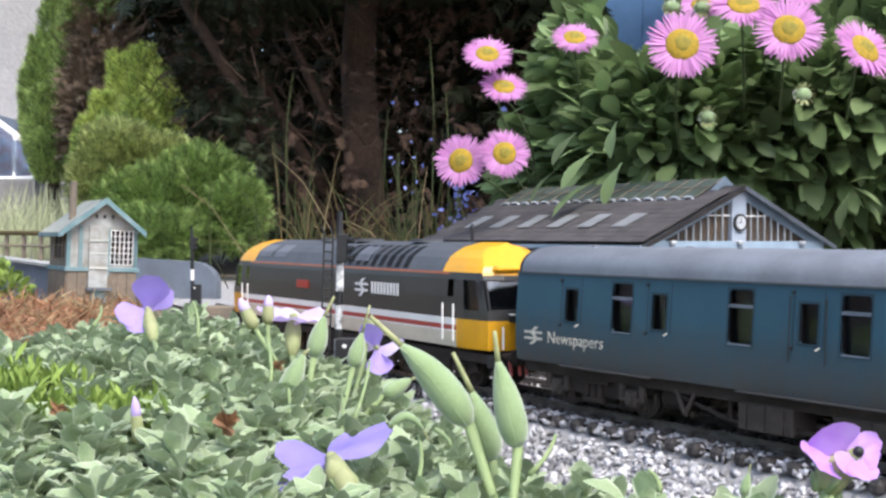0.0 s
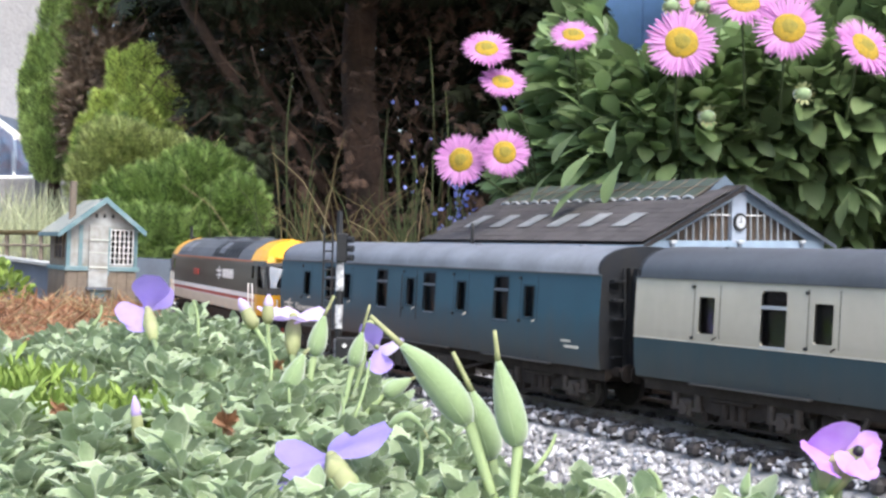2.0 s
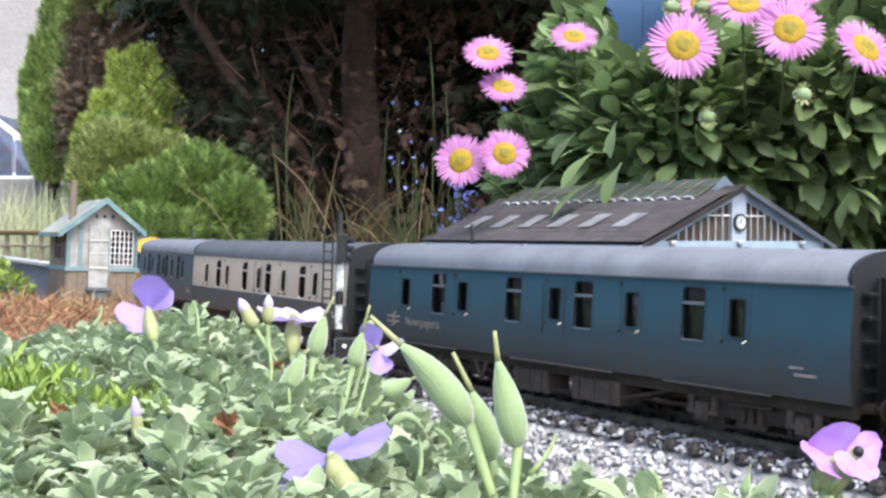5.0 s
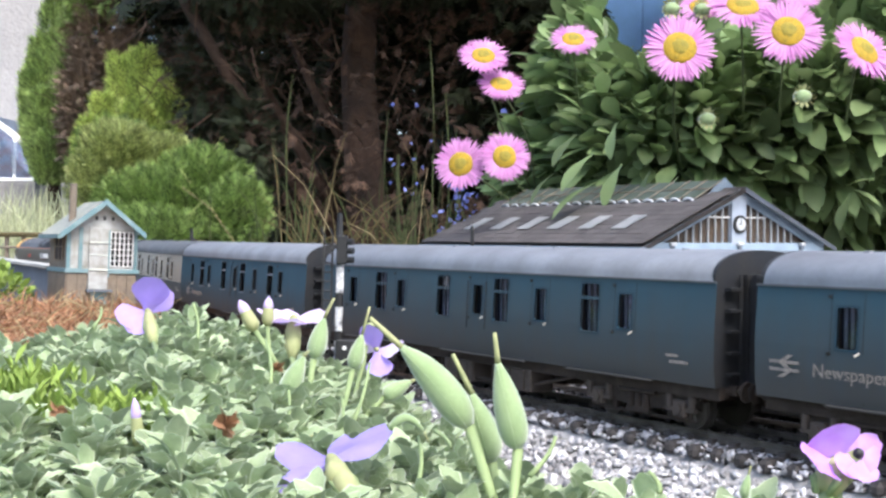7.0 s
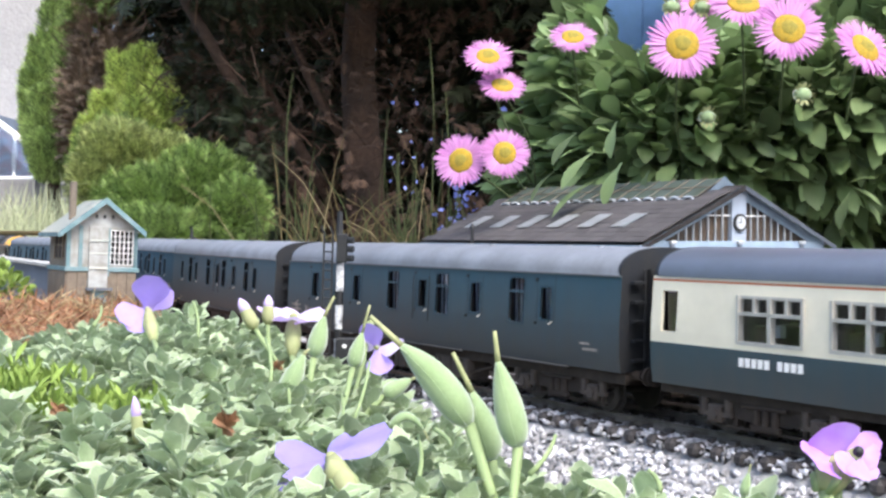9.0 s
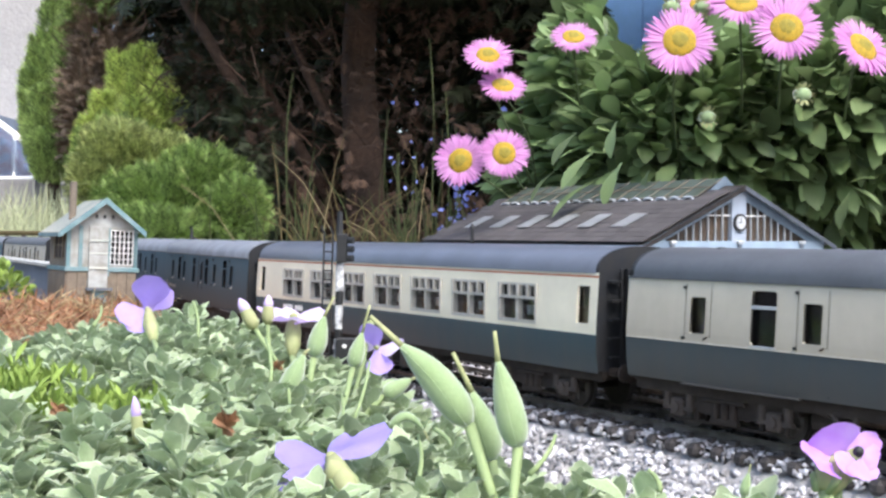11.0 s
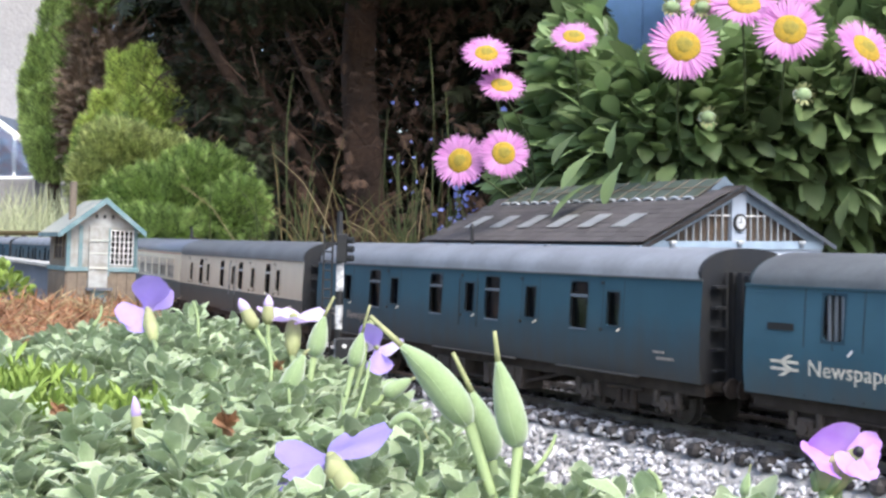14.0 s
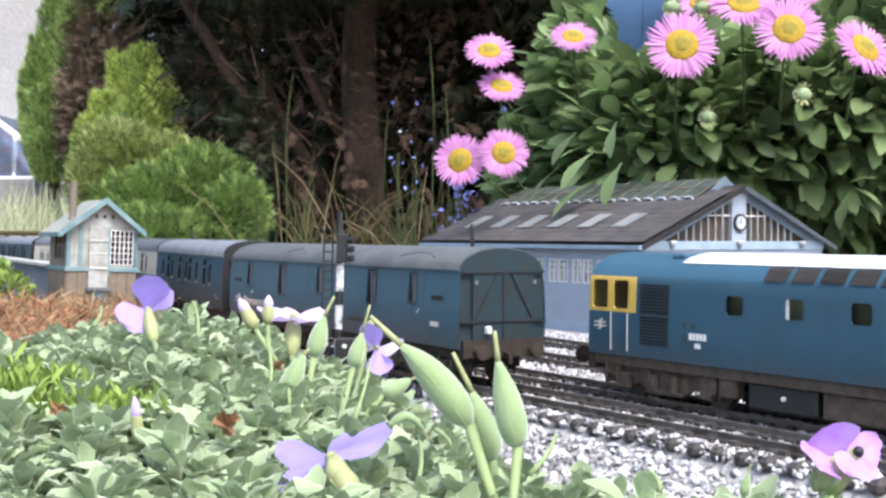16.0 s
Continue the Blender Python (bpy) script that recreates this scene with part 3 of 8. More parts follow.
def axlebox():
    bm = bmesh.new()
    box(bm, -0.0024, 0.0024, 0.0128, 0.0152, -0.0024, 0.0024, bevel=0.0005)
    rod(bm, (0, 0.015, 0), (0, 0.0158, 0), 0.0016, n=10)
    for x in (-0.0042, 0.0042):
        rod(bm, (x, 0.0138, 0.0002), (x, 0.0138, 0.004), 0.0012, n=8)
    box(bm, -0.0056, 0.0056, 0.013, 0.0146, -0.0008, 0.0003)
    return bm


WHEELS, BOGIES = [], []


def bogie(parent, x, base=0.017):
    b = put("bogie", shared("bogie_frame", bogie_side, ["frame"]), parent, (x, 0, 0), 0, "grimy cast bogie frame")
    BOGIES.append((b, parent, x))
    for d in (-base, base):
        w = put("wheelset", shared("wheelset", wheelset, ["wheel"]), b, (d, 0, 0.006), 0, "dull steel wheels on an axle")
        WHEELS.append((w, d, 0.006))
        for s in (0, math.pi):
            put("axlebox", shared("axlebox", axlebox, ["frame_pale"]), b, (d, 0, 0.006), s)
    return b


def buffer_stub():
    bm = bmesh.new()
    rod(bm, (0, 0, 0), (0.0035, 0, 0), 0.0014, n=10)
    rod(bm, (0.0035, 0, 0), (0.0062, 0, 0), 0.0008, n=8)
    rod(bm, (0.0062, 0, 0), (0.0068, 0, 0), 0.0028, 0.0026, n=14)
    return bm


def writing(name, body, parent, x, y, z, size, material, shear=0.0, wide=1.0):
    """Lettering laid on the +y side, as a mesh."""
    cu = bpy.data.curves.new(name, "FONT")
    cu.body, cu.size, cu.extrude, cu.shear, cu.align_x = body, size, 0.00006, shear, "CENTER"
    cu.resolution_u = 2
    ob = new(name, cu)
    deps = bpy.context.evaluated_depsgraph_get()
    me = bpy.data.meshes.new_from_object(ob.evaluated_get(deps))
    bpy.data.objects.remove(ob)
    me.name = name
    me.materials.clear()
    o = link(name, me, material, parent)
    o.matrix_local = Matrix(((-wide, 0, 0, x), (0, 0, 1, y), (0, 1, 0, z), (0, 0, 0, 1)))
    return o


def flash(parent, x, z, y, w, material):
    """Two bars with slanted strokes, a plain railway emblem."""
    bm = bmesh.new()
    h = w * 0.62
    for k in (-1, 1):
        box(bm, x - w / 2, x + w / 2, y, y + 0.00012, z + k * h * 0.17 - h * 0.07, z + k * h * 0.17 + h * 0.07)
    for (xa, za), (xb, zb) in (((0.22, 0.5), (-0.1, 0.17)), ((-0.1, 0.17), (0.22, -0.17)), ((0.22, -0.17), (-0.12, -0.5))):
        prism(bm, [(x - xa * w - 0.1 * w, z + za * h), (x - xa * w + 0.1 * w, z + za * h), (x - xb * w + 0.1 * w, z + zb * h), (x - xb * w - 0.1 * w, z + zb * h)], y + 0.0001, y + 0.0002)
    return part("emblem", bm, material, parent, "plain emblem of bars and slanted strokes")


def bars(name, parent, rows, y, material, label):
    bm = bmesh.new()
    for x0, x1, z0, z1 in rows:
        box(bm, x0, x1, y, y + 0.00015, z0, z1)
    return part(name, bm, material, parent, label)


def under_gear(v, L, gear):
    """Solebars, truss, boxes, buffers."""
    for s in (-1, 1):
        bm = bmesh.new()
        box(bm, -L / 2 + 0.001, L / 2 - 0.001, s * 0.0132, s * 0.0147, 0.0098, 0.0134)
        part("solebar", bm, "frame", v, "grimy dark solebar")
    bm = bmesh.new()
    box(bm, -L / 2 + 0.001, L / 2 - 0.001, -0.0130, 0.0130, 0.0108, 0.0132)
    part("underframe", bm, "frame", v, "grimy dark underframe")
    for s in (-1, 1):
        part("truss", rods((( -0.052, s * 0.0135, 0.0105), (-0.026, s * 0.0135, 0.0045), 0.0006), ((-0.026, s * 0.0135, 0.0045), (0.026, s * 0.0135, 0.0045), 0.0006),
                           ((0.026, s * 0.0135, 0.0045), (0.052, s * 0.0135, 0.0105), 0.0006), ((-0.026, s * 0.0135, 0.0045), (-0.026, s * 0.0135, 0.011), 0.0006),
                           ((0.026, s * 0.0135, 0.0045), (0.026, s * 0.0135, 0.011), 0.0006), n=5), "frame", v)
    for x0, x1, s in gear:
        bm = bmesh.new()
        box(bm, x0, x1, min(s * 0.006, s * 0.0152), max(s * 0.006, s * 0.0152), 0.0030, 0.0102, bevel=0.0004)
        for k in range(3):
            xx = x0 + (x1 - x0) * (k + 0.5) / 3
            box(bm, xx - 0.0003, xx + 0.0003, min(s * 0.0151, s * 0.0157), max(s * 0.0151, s * 0.0157), 0.0034, 0.0099)
        part("battery_box", bm, "frame_pale", v, "dusty equipment box under the floor")
    part("v_hanger", rods(((0.038, 0.0145, 0.0105), (0.0415, 0.0145, 0.004), 0.0007), ((0.045, 0.0145, 0.0105), (0.0415, 0.0145, 0.004), 0.0007),
                          ((0.0415, 0.012, 0.004), (0.0415, -0.012, 0.004), 0.0009), n=5), "frame_pale", v)
    bm = bmesh.new()
    rod(bm, (0.048, 0.008, 0.0072), (0.054, 0.008, 0.0072), 0.0035, n=12)
    part("brake_cylinder", bm, "frame", v)
    for e in (-1, 1):
        for y in (-0.0112, 0.0112):
            put("buffer", shared("buffer", buffer_stub, ["frame"]), v, (e * (L / 2 - 0.001), y, 0.0126), 0 if e > 0 else math.pi)


def gangway(v, L, z1=0.043):
    for e in (-1, 1):
        bm = bmesh.new()
        x = e * L / 2
        for k in range(4):
            w = 0.0074 if k % 2 == 0 else 0.0066
            a, b = x + e * 0.0016 * k, x + e * 0.0016 * (k + 1)
            box(bm, min(a, b), max(a, b), -w, w, 0.0128, z1 - (0 if k % 2 == 0 else 0.0008))
        part("gangway", bm, "end_black", v, "black folded corridor connection")


def end_steps(v, L, e):
    bm = bmesh.new()
    x = e * L / 2
    for k in range(5):
        z = 0.0165 + 0.0056 * k
        box(bm, min(x, x + e * 0.002), max(x, x + e * 0.002), 0.0100, 0.0138, z, z + 0.0007)
    part("end_steps", bm, "end_black", v, "black end steps")
    part("end_pipe", rods(((x + e * 0.0008, 0.0090, 0.013), (x + e * 0.0008, 0.0090, 0.043), 0.0005), ((x + e * 0.0008, -0.012, 0.013), (x + e * 0.0008, -0.012, 0.043), 0.0005), n=5), "end_black", v)


def surround(v, a, b, c, d, material, r=0.0011, out=0.00012, edge=0.0006, yf=side_y, name="window_surround"):
    """A thin plate round a window whose opening has rounded corners."""
    bm = bmesh.new()
    inner, outer = [], []
    for cx, cz, q in ((b - r, d - r, 0), (a + r, d - r, 1), (a + r, c + r, 2), (b - r, c + r, 3)):
        for k in range(5):
            t = math.pi / 2 * (q + k / 4)
            x, z = cx + r * math.cos(t), cz + r * math.sin(t)
            inner.append((x, z))
            ox = b + edge if q in (0, 3) else a - edge
            oz = d + edge if q in (0, 1) else c - edge
            u = k / 4 if q in (0, 2) else 1 - k / 4
            outer.append((cx + (ox - cx) * min(1.0, 2 - 2 * u), cz + (oz - cz) * min(1.0, 2 * u)))
    mk = lambda pts: [bm.verts.new((x, yf(z) + out, z)) for x, z in pts]
    vi, vo = mk(inner), mk(outer)
    low = [bm.verts.new((x, yf(z) - 0.0007, z)) for x, z in inner]
    n = len(vi)
    for i in range(n):
        j = (i + 1) % n
        bm.faces.new((vi[i], vi[j], vo[j], vo[i]))
        bm.faces.new((vi[i], low[i], low[j], vi[j]))
    bmesh.ops.recalc_face_normals(bm, faces=bm.faces)
    return part(name, bm, material, v)


def body_ends(v, L, material, half_top=0.0168, z0=0.0134, z1=0.0413, roofz=0.0492, flat=2.4):
    for e in (-1, 1):
        bm = bmesh.new()
        x = e * (L / 2 - 0.0006)
        zs = (z0, 0.018, 0.027, z1)
        pts = [(side_y(z) - 0.0002, z) for z in zs] + [(y * 0.985, z) for y, z in arch(half_top, z1, roofz - 0.0004, 20, flat)[1:-1]] + [(-(side_y(z) - 0.0002), z) for z in reversed(zs)]
        vs = [bm.verts.new((x, y, z)) for y, z in pts]
        ws = [bm.verts.new((x - e * 0.002, y, z)) for y, z in pts]
        bm.faces.new(vs if e < 0 else vs[::-1])
        for i in range(len(vs)):
            j = (i + 1) % len(vs)
            bm.faces.new((vs[i], ws[i], ws[j], vs[j]))
        bmesh.ops.recalc_face_normals(bm, faces=bm.faces)
        part("body_end", bm, material, v, "dirty dark coach end")


# positions from the middle, ahead positive: kind, x
BRAKE_LAYOUT = (("s", 0.0865), ("t", 0.0640), ("s", 0.0487), ("t", 0.0190), ("g", -0.0028), ("t", -0.0164), ("s", -0.0380), ("t", -0.0625), ("s", -0.0783))
WIN = {"s": (0.0056, 0.0268, 0.0365), "t": (0.0082, 0.0250, 0.0390), "g": (0.0054, 0.0268, 0.0365)}


def brake_coach(label, paint, upper, roof, band=None, bars_white=False, word="lettering", word_on=True, clean=False):
    """A bogie luggage brake coach."""
    L = 0.228
    v = thing("railway_coach", label, "railway coach", "coaches of the passing train")
    holes = []
    for k, x in BRAKE_LAYOUT:
        w, a, b = WIN[k]
        holes.append((x - w / 2, x + w / 2, a, b))
    waist = 0.0244
    xs = [-L / 2, L / 2] + [q for h in holes for q in h[:2]]
    zs = [0.0134, 0.0145, 0.018, waist, 0.027, 0.0405, 0.0413] + [q for h in holes for q in h[2:]]
    bm = bmesh.new()
    skin(bm, xs, zs, lambda x, z: 0 if z < waist else 1, holes=holes, rim="black", owner=v)
    bmesh.ops.recalc_face_normals(bm, faces=bm.faces)
    part("body_side", bm, [paint, upper, "black"], v, "painted side towards the camera with window openings")
    bm = bmesh.new()
    skin(bm, [-L / 2, L / 2], [0.0134, 0.018, waist, 0.027, 0.0413], lambda x, z: 0 if z < waist else 1, sign=-1.0)
    part("body_side", bm, [paint, upper], v)
    # solid dark block that stands in for the shade inside the coach
    part("interior", boxes((-L / 2 + 0.003, L / 2 - 0.003, -0.014, 0.0095, 0.0134, 0.041)), "interior", v, "dark block put in for the shade behind the windows")
    part("roof", roof_shell(L - 0.003, 0.0172, 0.0411, 0.0495), roof, v, "weathered grey rounded roof", smooth=False)
    part("gutter", boxes((-L / 2, L / 2, 0.0168, 0.0174, 0.0408, 0.0413), (-L / 2, L / 2, -0.0174, -0.0168, 0.0408, 0.0413)), "roof_dark", v)
    for k in range(7):
        bm = bmesh.new()
        x = -0.09 + 0.03 * k
        rod(bm, (x, 0.0052 * (-1) ** k, 0.0483), (x, 0.0052 * (-1) ** k, 0.0497), 0.0016, 0.0011, n=8)
        part("roof_vent", bm, roof, v)
    body_ends(v, L, "end_black", half_top=0.0172, roofz=0.0498)
    gangway(v, L)
    end_steps(v, L, -1)
    end_steps(v, L, 1)
    under_gear(v, L, ((-0.03, -0.008, 1), (0.004, 0.022, 1), (-0.02, 0.01, -1)))
    bogie(v, 0.080)
    bogie(v, -0.080)
    for (k, x), (a, b, c, d) in zip(BRAKE_LAYOUT, holes):
        part("window_pane", boxes((a + 0.0001, b - 0.0001, 0.0158, 0.0160, c, d)), "tint", v)
        surround(v, a, b, c, d, upper if band else "blue_trim", r=0.0010 if k == "t" else 0.0005)
        if k == "t":
            zz = d - 0.0042
            fr = boxes((a, b, 0.0162, 0.0175, zz - 0.0004, zz + 0.0004), (a, b, 0.0170, side_y(c) + 0.0002, c - 0.0003, c + 0.0001))
            part("window_bar", fr, "skylight" if band else "greyboard" if not bars_white else paint, v)
        if bars_white and k in "st":
            n = 3
            for j in range(n):
                xx = a + (b - a) * (j + 0.5) / n
                part("window_bar", boxes((xx - 0.00035, xx + 0.00035, 0.0152, 0.0157, c, d)), "lettering", v, "pale bar behind the glass")
        if k in "sg":
            bm = bmesh.new()
            for xx in (x - 0.0046, x + 0.0046):
                for za, zb in ((0.0142, 0.027), (0.027, 0.0398)):
                    q = [bm.verts.new((xx + e * 0.00012, side_y(z) + 0.00005, z)) for e, z in ((-1, za), (1, za), (1, zb), (-1, zb))]
                    bm.faces.new(q[::-1])
            part("door_edge", bm, "end_black", v)
            bm = bmesh.new()
            rod(bm, (x - 0.0036, side_y(0.0255), 0.0262), (x - 0.0028, side_y(0.0255) + 0.0008, 0.0254), 0.00025, n=5)
            part("door_handle", bm, "frame" if band else "lettering", v, "small door handle")
            for zz in (0.0255, 0.039):
                part("hinge", boxes((x + 0.0045, x + 0.0053, 0.0172, side_y(zz) + 0.0006, zz - 0.0004, zz + 0.0004)), "black", v)
        if k == "g":
            part("door_rail", rods(((x - 0.0055, 0.0186, 0.022), (x - 0.0055, 0.0178, 0.038), 0.00018), ((x + 0.0055, 0.0186, 0.022), (x + 0.0055, 0.0178, 0.038), 0.00018), n=5), "black" if not band else "roof_grey", v)
    if band:
        # pale strip laid on as the highlight along the waist
        part("waist_line", boxes((-L / 2, L / 2, side_y(waist) - 0.0001, side_y(waist) + 0.00022, waist - 0.00012, waist + 0.00012)), "lettering", v, "thin pale strip painted as the waist highlight")
        part("foot_panel", boxes((-0.0062, 0.0006, side_y(0.02) - 0.0002, side_y(0.02) + 0.0003, 0.0152, 0.0236), bevel=0.0001), paint, v, "lower door panel")
    for x0, x1 in ((-0.09, -0.052), (-0.03, 0.02), (0.052, 0.092)):
        part("step_board", boxes((x0, x1, 0.0172, 0.0186, 0.0130, 0.0134)), "step_edge", v)
    y = side_y(0.024) + 0.0002
    if word_on:
        shift, tall = (0.0, 0.0052) if word == "lettering" else (0.0100 if paint == "blue_worn" else 0.0, 0.0046)
        flash(v, 0.1045 - shift, 0.0215, y, 0.009, word)
        writing("lettering", "Newspapers", v, 0.0845 - shift, y, 0.0196, tall, word)
    bars("lettering", v, ((-0.1005, -0.096, 0.0205, 0.0212), (-0.1045, -0.0975, 0.0188, 0.0196)), y, word, "small unreadable number in pale bars")
    return v


def passenger_coach(label):
    L = 0.258
    v = thing("railway_coach", label, "railway coach", "coaches of the passing train")
    big = [0.087 - 0.0292 * k for k in range(7)]
    holes = [(x - 0.0103, x + 0.0103, 0.0255, 0.0372) for x in big]
    doors = [L / 2 - 0.0068, -L / 2 + 0.0068]
    holes += [(x - 0.0029, x + 0.0029, 0.0268, 0.0378) for x in doors]
    waist = 0.0237
    zs = [0.0124, 0.018, waist, 0.027, 0.0404, 0.0410, 0.0418] + [q for h in holes for q in h[2:]]
    xs = [-L / 2, L / 2] + [q for h in holes for q in h[:2]]
    bm = bmesh.new()
    skin(bm, xs, zs, lambda x, z: 0 if z < waist else (2 if 0.0404 < z < 0.0412 else 1), holes=holes, rim="cream", owner=v)
    bmesh.ops.recalc_face_normals(bm, faces=bm.faces)
    part("body_side", bm, ["blue_lower", "cream", "orange"], v, "cream and blue side with large windows")
    bm = bmesh.new()
    skin(bm, [-L / 2, L / 2], [0.0124, 0.018, waist, 0.027, 0.0418], lambda x, z: 0 if z < waist else 1, sign=-1.0)
    part("body_side", bm, ["blue_lower", "cream"], v)
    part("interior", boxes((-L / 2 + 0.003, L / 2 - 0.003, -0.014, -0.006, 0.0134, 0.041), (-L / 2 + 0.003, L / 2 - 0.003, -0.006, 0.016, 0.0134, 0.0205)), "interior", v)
    part("roof", roof_shell(L - 0.003, 0.0172, 0.0416, 0.0497), "roof_clean", v, "clean grey rounded roof")
    body_ends(v, L, "end_black", half_top=0.0172, z0=0.0128, roofz=0.0500)
    gangway(v, L)
    end_steps(v, L, -1)
    under_gear(v, L, ((-0.03, -0.006, 1), (0.0, 0.022, 1)))
    bogie(v, 0.091)
    bogie(v, -0.091)
    for a, b, c, d in holes:
        part("window_pane", boxes((a + 0.0001, b - 0.0001, 0.0157, 0.0159, c, d)), "glass", v)
        if b - a > 0.01:
            m, zz = (a + b) / 2, d - 0.0042
            fr = bmesh.new()
            for xx in (a, b):
                box(fr, xx - 0.0004, xx + 0.0004, 0.0160, 0.0181, c - 0.0004, d + 0.0004)
            for z in (c, d):
                box(fr, a - 0.0004, b + 0.0004, 0.0160, side_y(z) + 0.0002, z - 0.0004, z + 0.0004)
            box(fr, a, b, 0.0160, 0.0180, zz - 0.0004, zz + 0.0004)
            box(fr, m - 0.0006, m + 0.0006, 0.0160, 0.0180, c, d)
            for q in (0.25, 0.75):
                box(fr, a + (b - a) * q - 0.0004, a + (b - a) * q + 0.0004, 0.0160, 0.0178, zz, d)
            surround(v, a, b, c, d, "cream", r=0.0012, out=0.0001, edge=0.0008)
            part("table_lamp", boxes((m - 0.0030, m - 0.0018, 0.004, 0.0052, 0.0205, 0.0290), (m + 0.0022, m + 0.0040, 0.009, 0.011, 0.0270, 0.0300)), "white", v, "pale fittings inside the window")
            part("window_frame", fr, "frame_metal", v, "dull metal window frame")
            for xx in (a + 0.003, b - 0.003):
                part("seat", boxes((xx - 0.0022, xx + 0.0022, -0.004, 0.013, 0.0205, 0.0298), bevel=0.0006), "seat_red", v)
    y = side_y(0.022) + 0.0002
    bars("lettering", v, [(L / 2 - 0.0340 + 0.0021 * -k, L / 2 - 0.0325 + 0.0021 * -k, 0.0195, 0.0218) for k in range(10) if k != 5], y, "white", "white name as plain bars")
    return v


GUV_WIN = (("s", 0.0865), ("t", 0.0455), ("s", 0.0037), ("t", -0.0465), ("s", -0.0802))


def parcels_van(label):
    """A bogie parcels van with double doors and a flat-arched end."""
    L = 0.228
    v = thing("parcels_van", label, "railway van", "coaches of the passing train")
    holes = []
    for k, x in GUV_WIN:
        w, a, b = (0.0058, 0.0280, 0.0388) if k == "s" else (0.0078, 0.0255, 0.0392)
        holes.append((x - w / 2, x + w / 2, a, b))
    xs = [-L / 2, L / 2] + [q for h in holes for q in h[:2]]
    zs = [0.0134, 0.018, 0.027, 0.0409] + [q for h in holes for q in h[2:]]
    bm = bmesh.new()
    skin(bm, xs, zs, lambda x, z: 0, holes=holes, rim="black", owner=v)
    bmesh.ops.recalc_face_normals(bm, faces=bm.faces)
    part("body_side", bm, ["blue_van", "black"], v, "blue panelled side with barred windows")
    bm = bmesh.new()
    skin(bm, [-L / 2, L / 2], [0.0134, 0.018, 0.027, 0.0409], lambda x, z: 0, sign=-1.0)
    part("body_side", bm, "blue_van", v)
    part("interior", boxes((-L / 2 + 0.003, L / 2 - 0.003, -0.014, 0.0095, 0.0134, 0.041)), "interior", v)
    part("roof", roof_shell(L - 0.0030, 0.0174, 0.0405, 0.0486, 2.05), "roof_dusty", v, "dusty grey shallow roof")
    body_ends(v, L, "blue_end", half_top=0.0170, z1=0.0405, roofz=0.0486, flat=2.05)
    part("gutter", boxes((-L / 2, L / 2, 0.0168, 0.0175, 0.0402, 0.0407)), "blue_dirty", v)
    under_gear(v, L, ((-0.03, -0.02, 1), (0.030, 0.034, 1)))
    bogie(v, 0.080)
    bogie(v, -0.080)
    e = -L / 2
    # end doors with frame, lamp irons, handrails
    part("end_door", boxes((e - 0.0006, e, -0.0125, -0.0003, 0.0165, 0.0396), (e - 0.0006, e, 0.0003, 0.0125, 0.0165, 0.0396)), "blue_end", v, "double end door in blue darkened as shade")
    part("end_frame", boxes((e - 0.0011, e, -0.0172, 0.0172, 0.0225, 0.0232), (e - 0.0011, e, -0.0004, 0.0004, 0.0165, 0.040), (e - 0.0011, e, -0.0168, 0.0168, 0.0396, 0.0402)), "end_black", v)
    part("end_brace", rods(((e - 0.0009, -0.0115, 0.024), (e - 0.0009, -0.003, 0.0394), 0.0004), ((e - 0.0009, 0.0115, 0.024), (e - 0.0009, 0.003, 0.0394), 0.0004), n=5), "end_black", v)
    part("lamp_bracket", boxes((e - 0.0016, e, 0.0111, 0.0119, 0.0358, 0.0371), (e - 0.0016, e, -0.0129, -0.0121, 0.0358, 0.0371)), "roof_grey", v, "small white lamp bracket")
    part("tail_lamp", boxes((e - 0.003, e - 0.0004, 0.0060, 0.0078, 0.0186, 0.0213), bevel=0.0004), "white", v, "white oil tail lamp")
    part("end_beam", boxes((e - 0.0012, e + 0.002, -0.0165, 0.0165, 0.0105, 0.0165)), "frame", v, "rusty brown buffer beam")
    part("coupling_hook", rods(((e - 0.0005, 0, 0.0125), (e - 0.005, 0, 0.0115), 0.0008), ((e - 0.005, 0, 0.0115), (e - 0.0052, 0, 0.0085), 0.0007), n=5), "frame", v)
    part("brake_pipe", rods(((e - 0.001, 0.004, 0.014), (e - 0.003, 0.004, 0.010), 0.0006), ((e - 0.003, 0.004, 0.010), (e - 0.0028, 0.004, 0.005), 0.0006), n=5), "black", v)
    for (k, x), (a, b, c, d) in zip(GUV_WIN, holes):
        part("window_pane", boxes((a, b, 0.0157, 0.0159, c, d)), "glass", v)
        for j in range(3):
            xx = a + (b - a) * (j + 0.5) / 3
            part("window_bar", boxes((xx - 0.0004, xx + 0.0004, 0.0161, 0.0166, c, d)), "roof_grey", v, "pale window bar")
        surround(v, a, b, c, d, "blue_trim")
        if k == "s":
            bm = bmesh.new()
            for xx in (x - 0.0085, x, x + 0.0085) if abs(x) > 0.01 else (x - 0.006, x + 0.012):
                for za, zb in ((0.0142, 0.027), (0.027, 0.0405)):
                    q = [bm.verts.new((xx + e * 0.00014, side_y(z) + 0.00005, z)) for e, z in ((-1, za), (1, za), (1, zb), (-1, zb))]
                    bm.faces.new(q[::-1])
            part("door_edge", bm, "black", v)
            bm = bmesh.new()
            rod(bm, (x - 0.0056, 0.0178, 0.0262), (x - 0.0048, 0.0186, 0.0248), 0.00025, n=5)
            part("door_handle", bm, "silver", v)
    y = side_y(0.024) + 0.0002
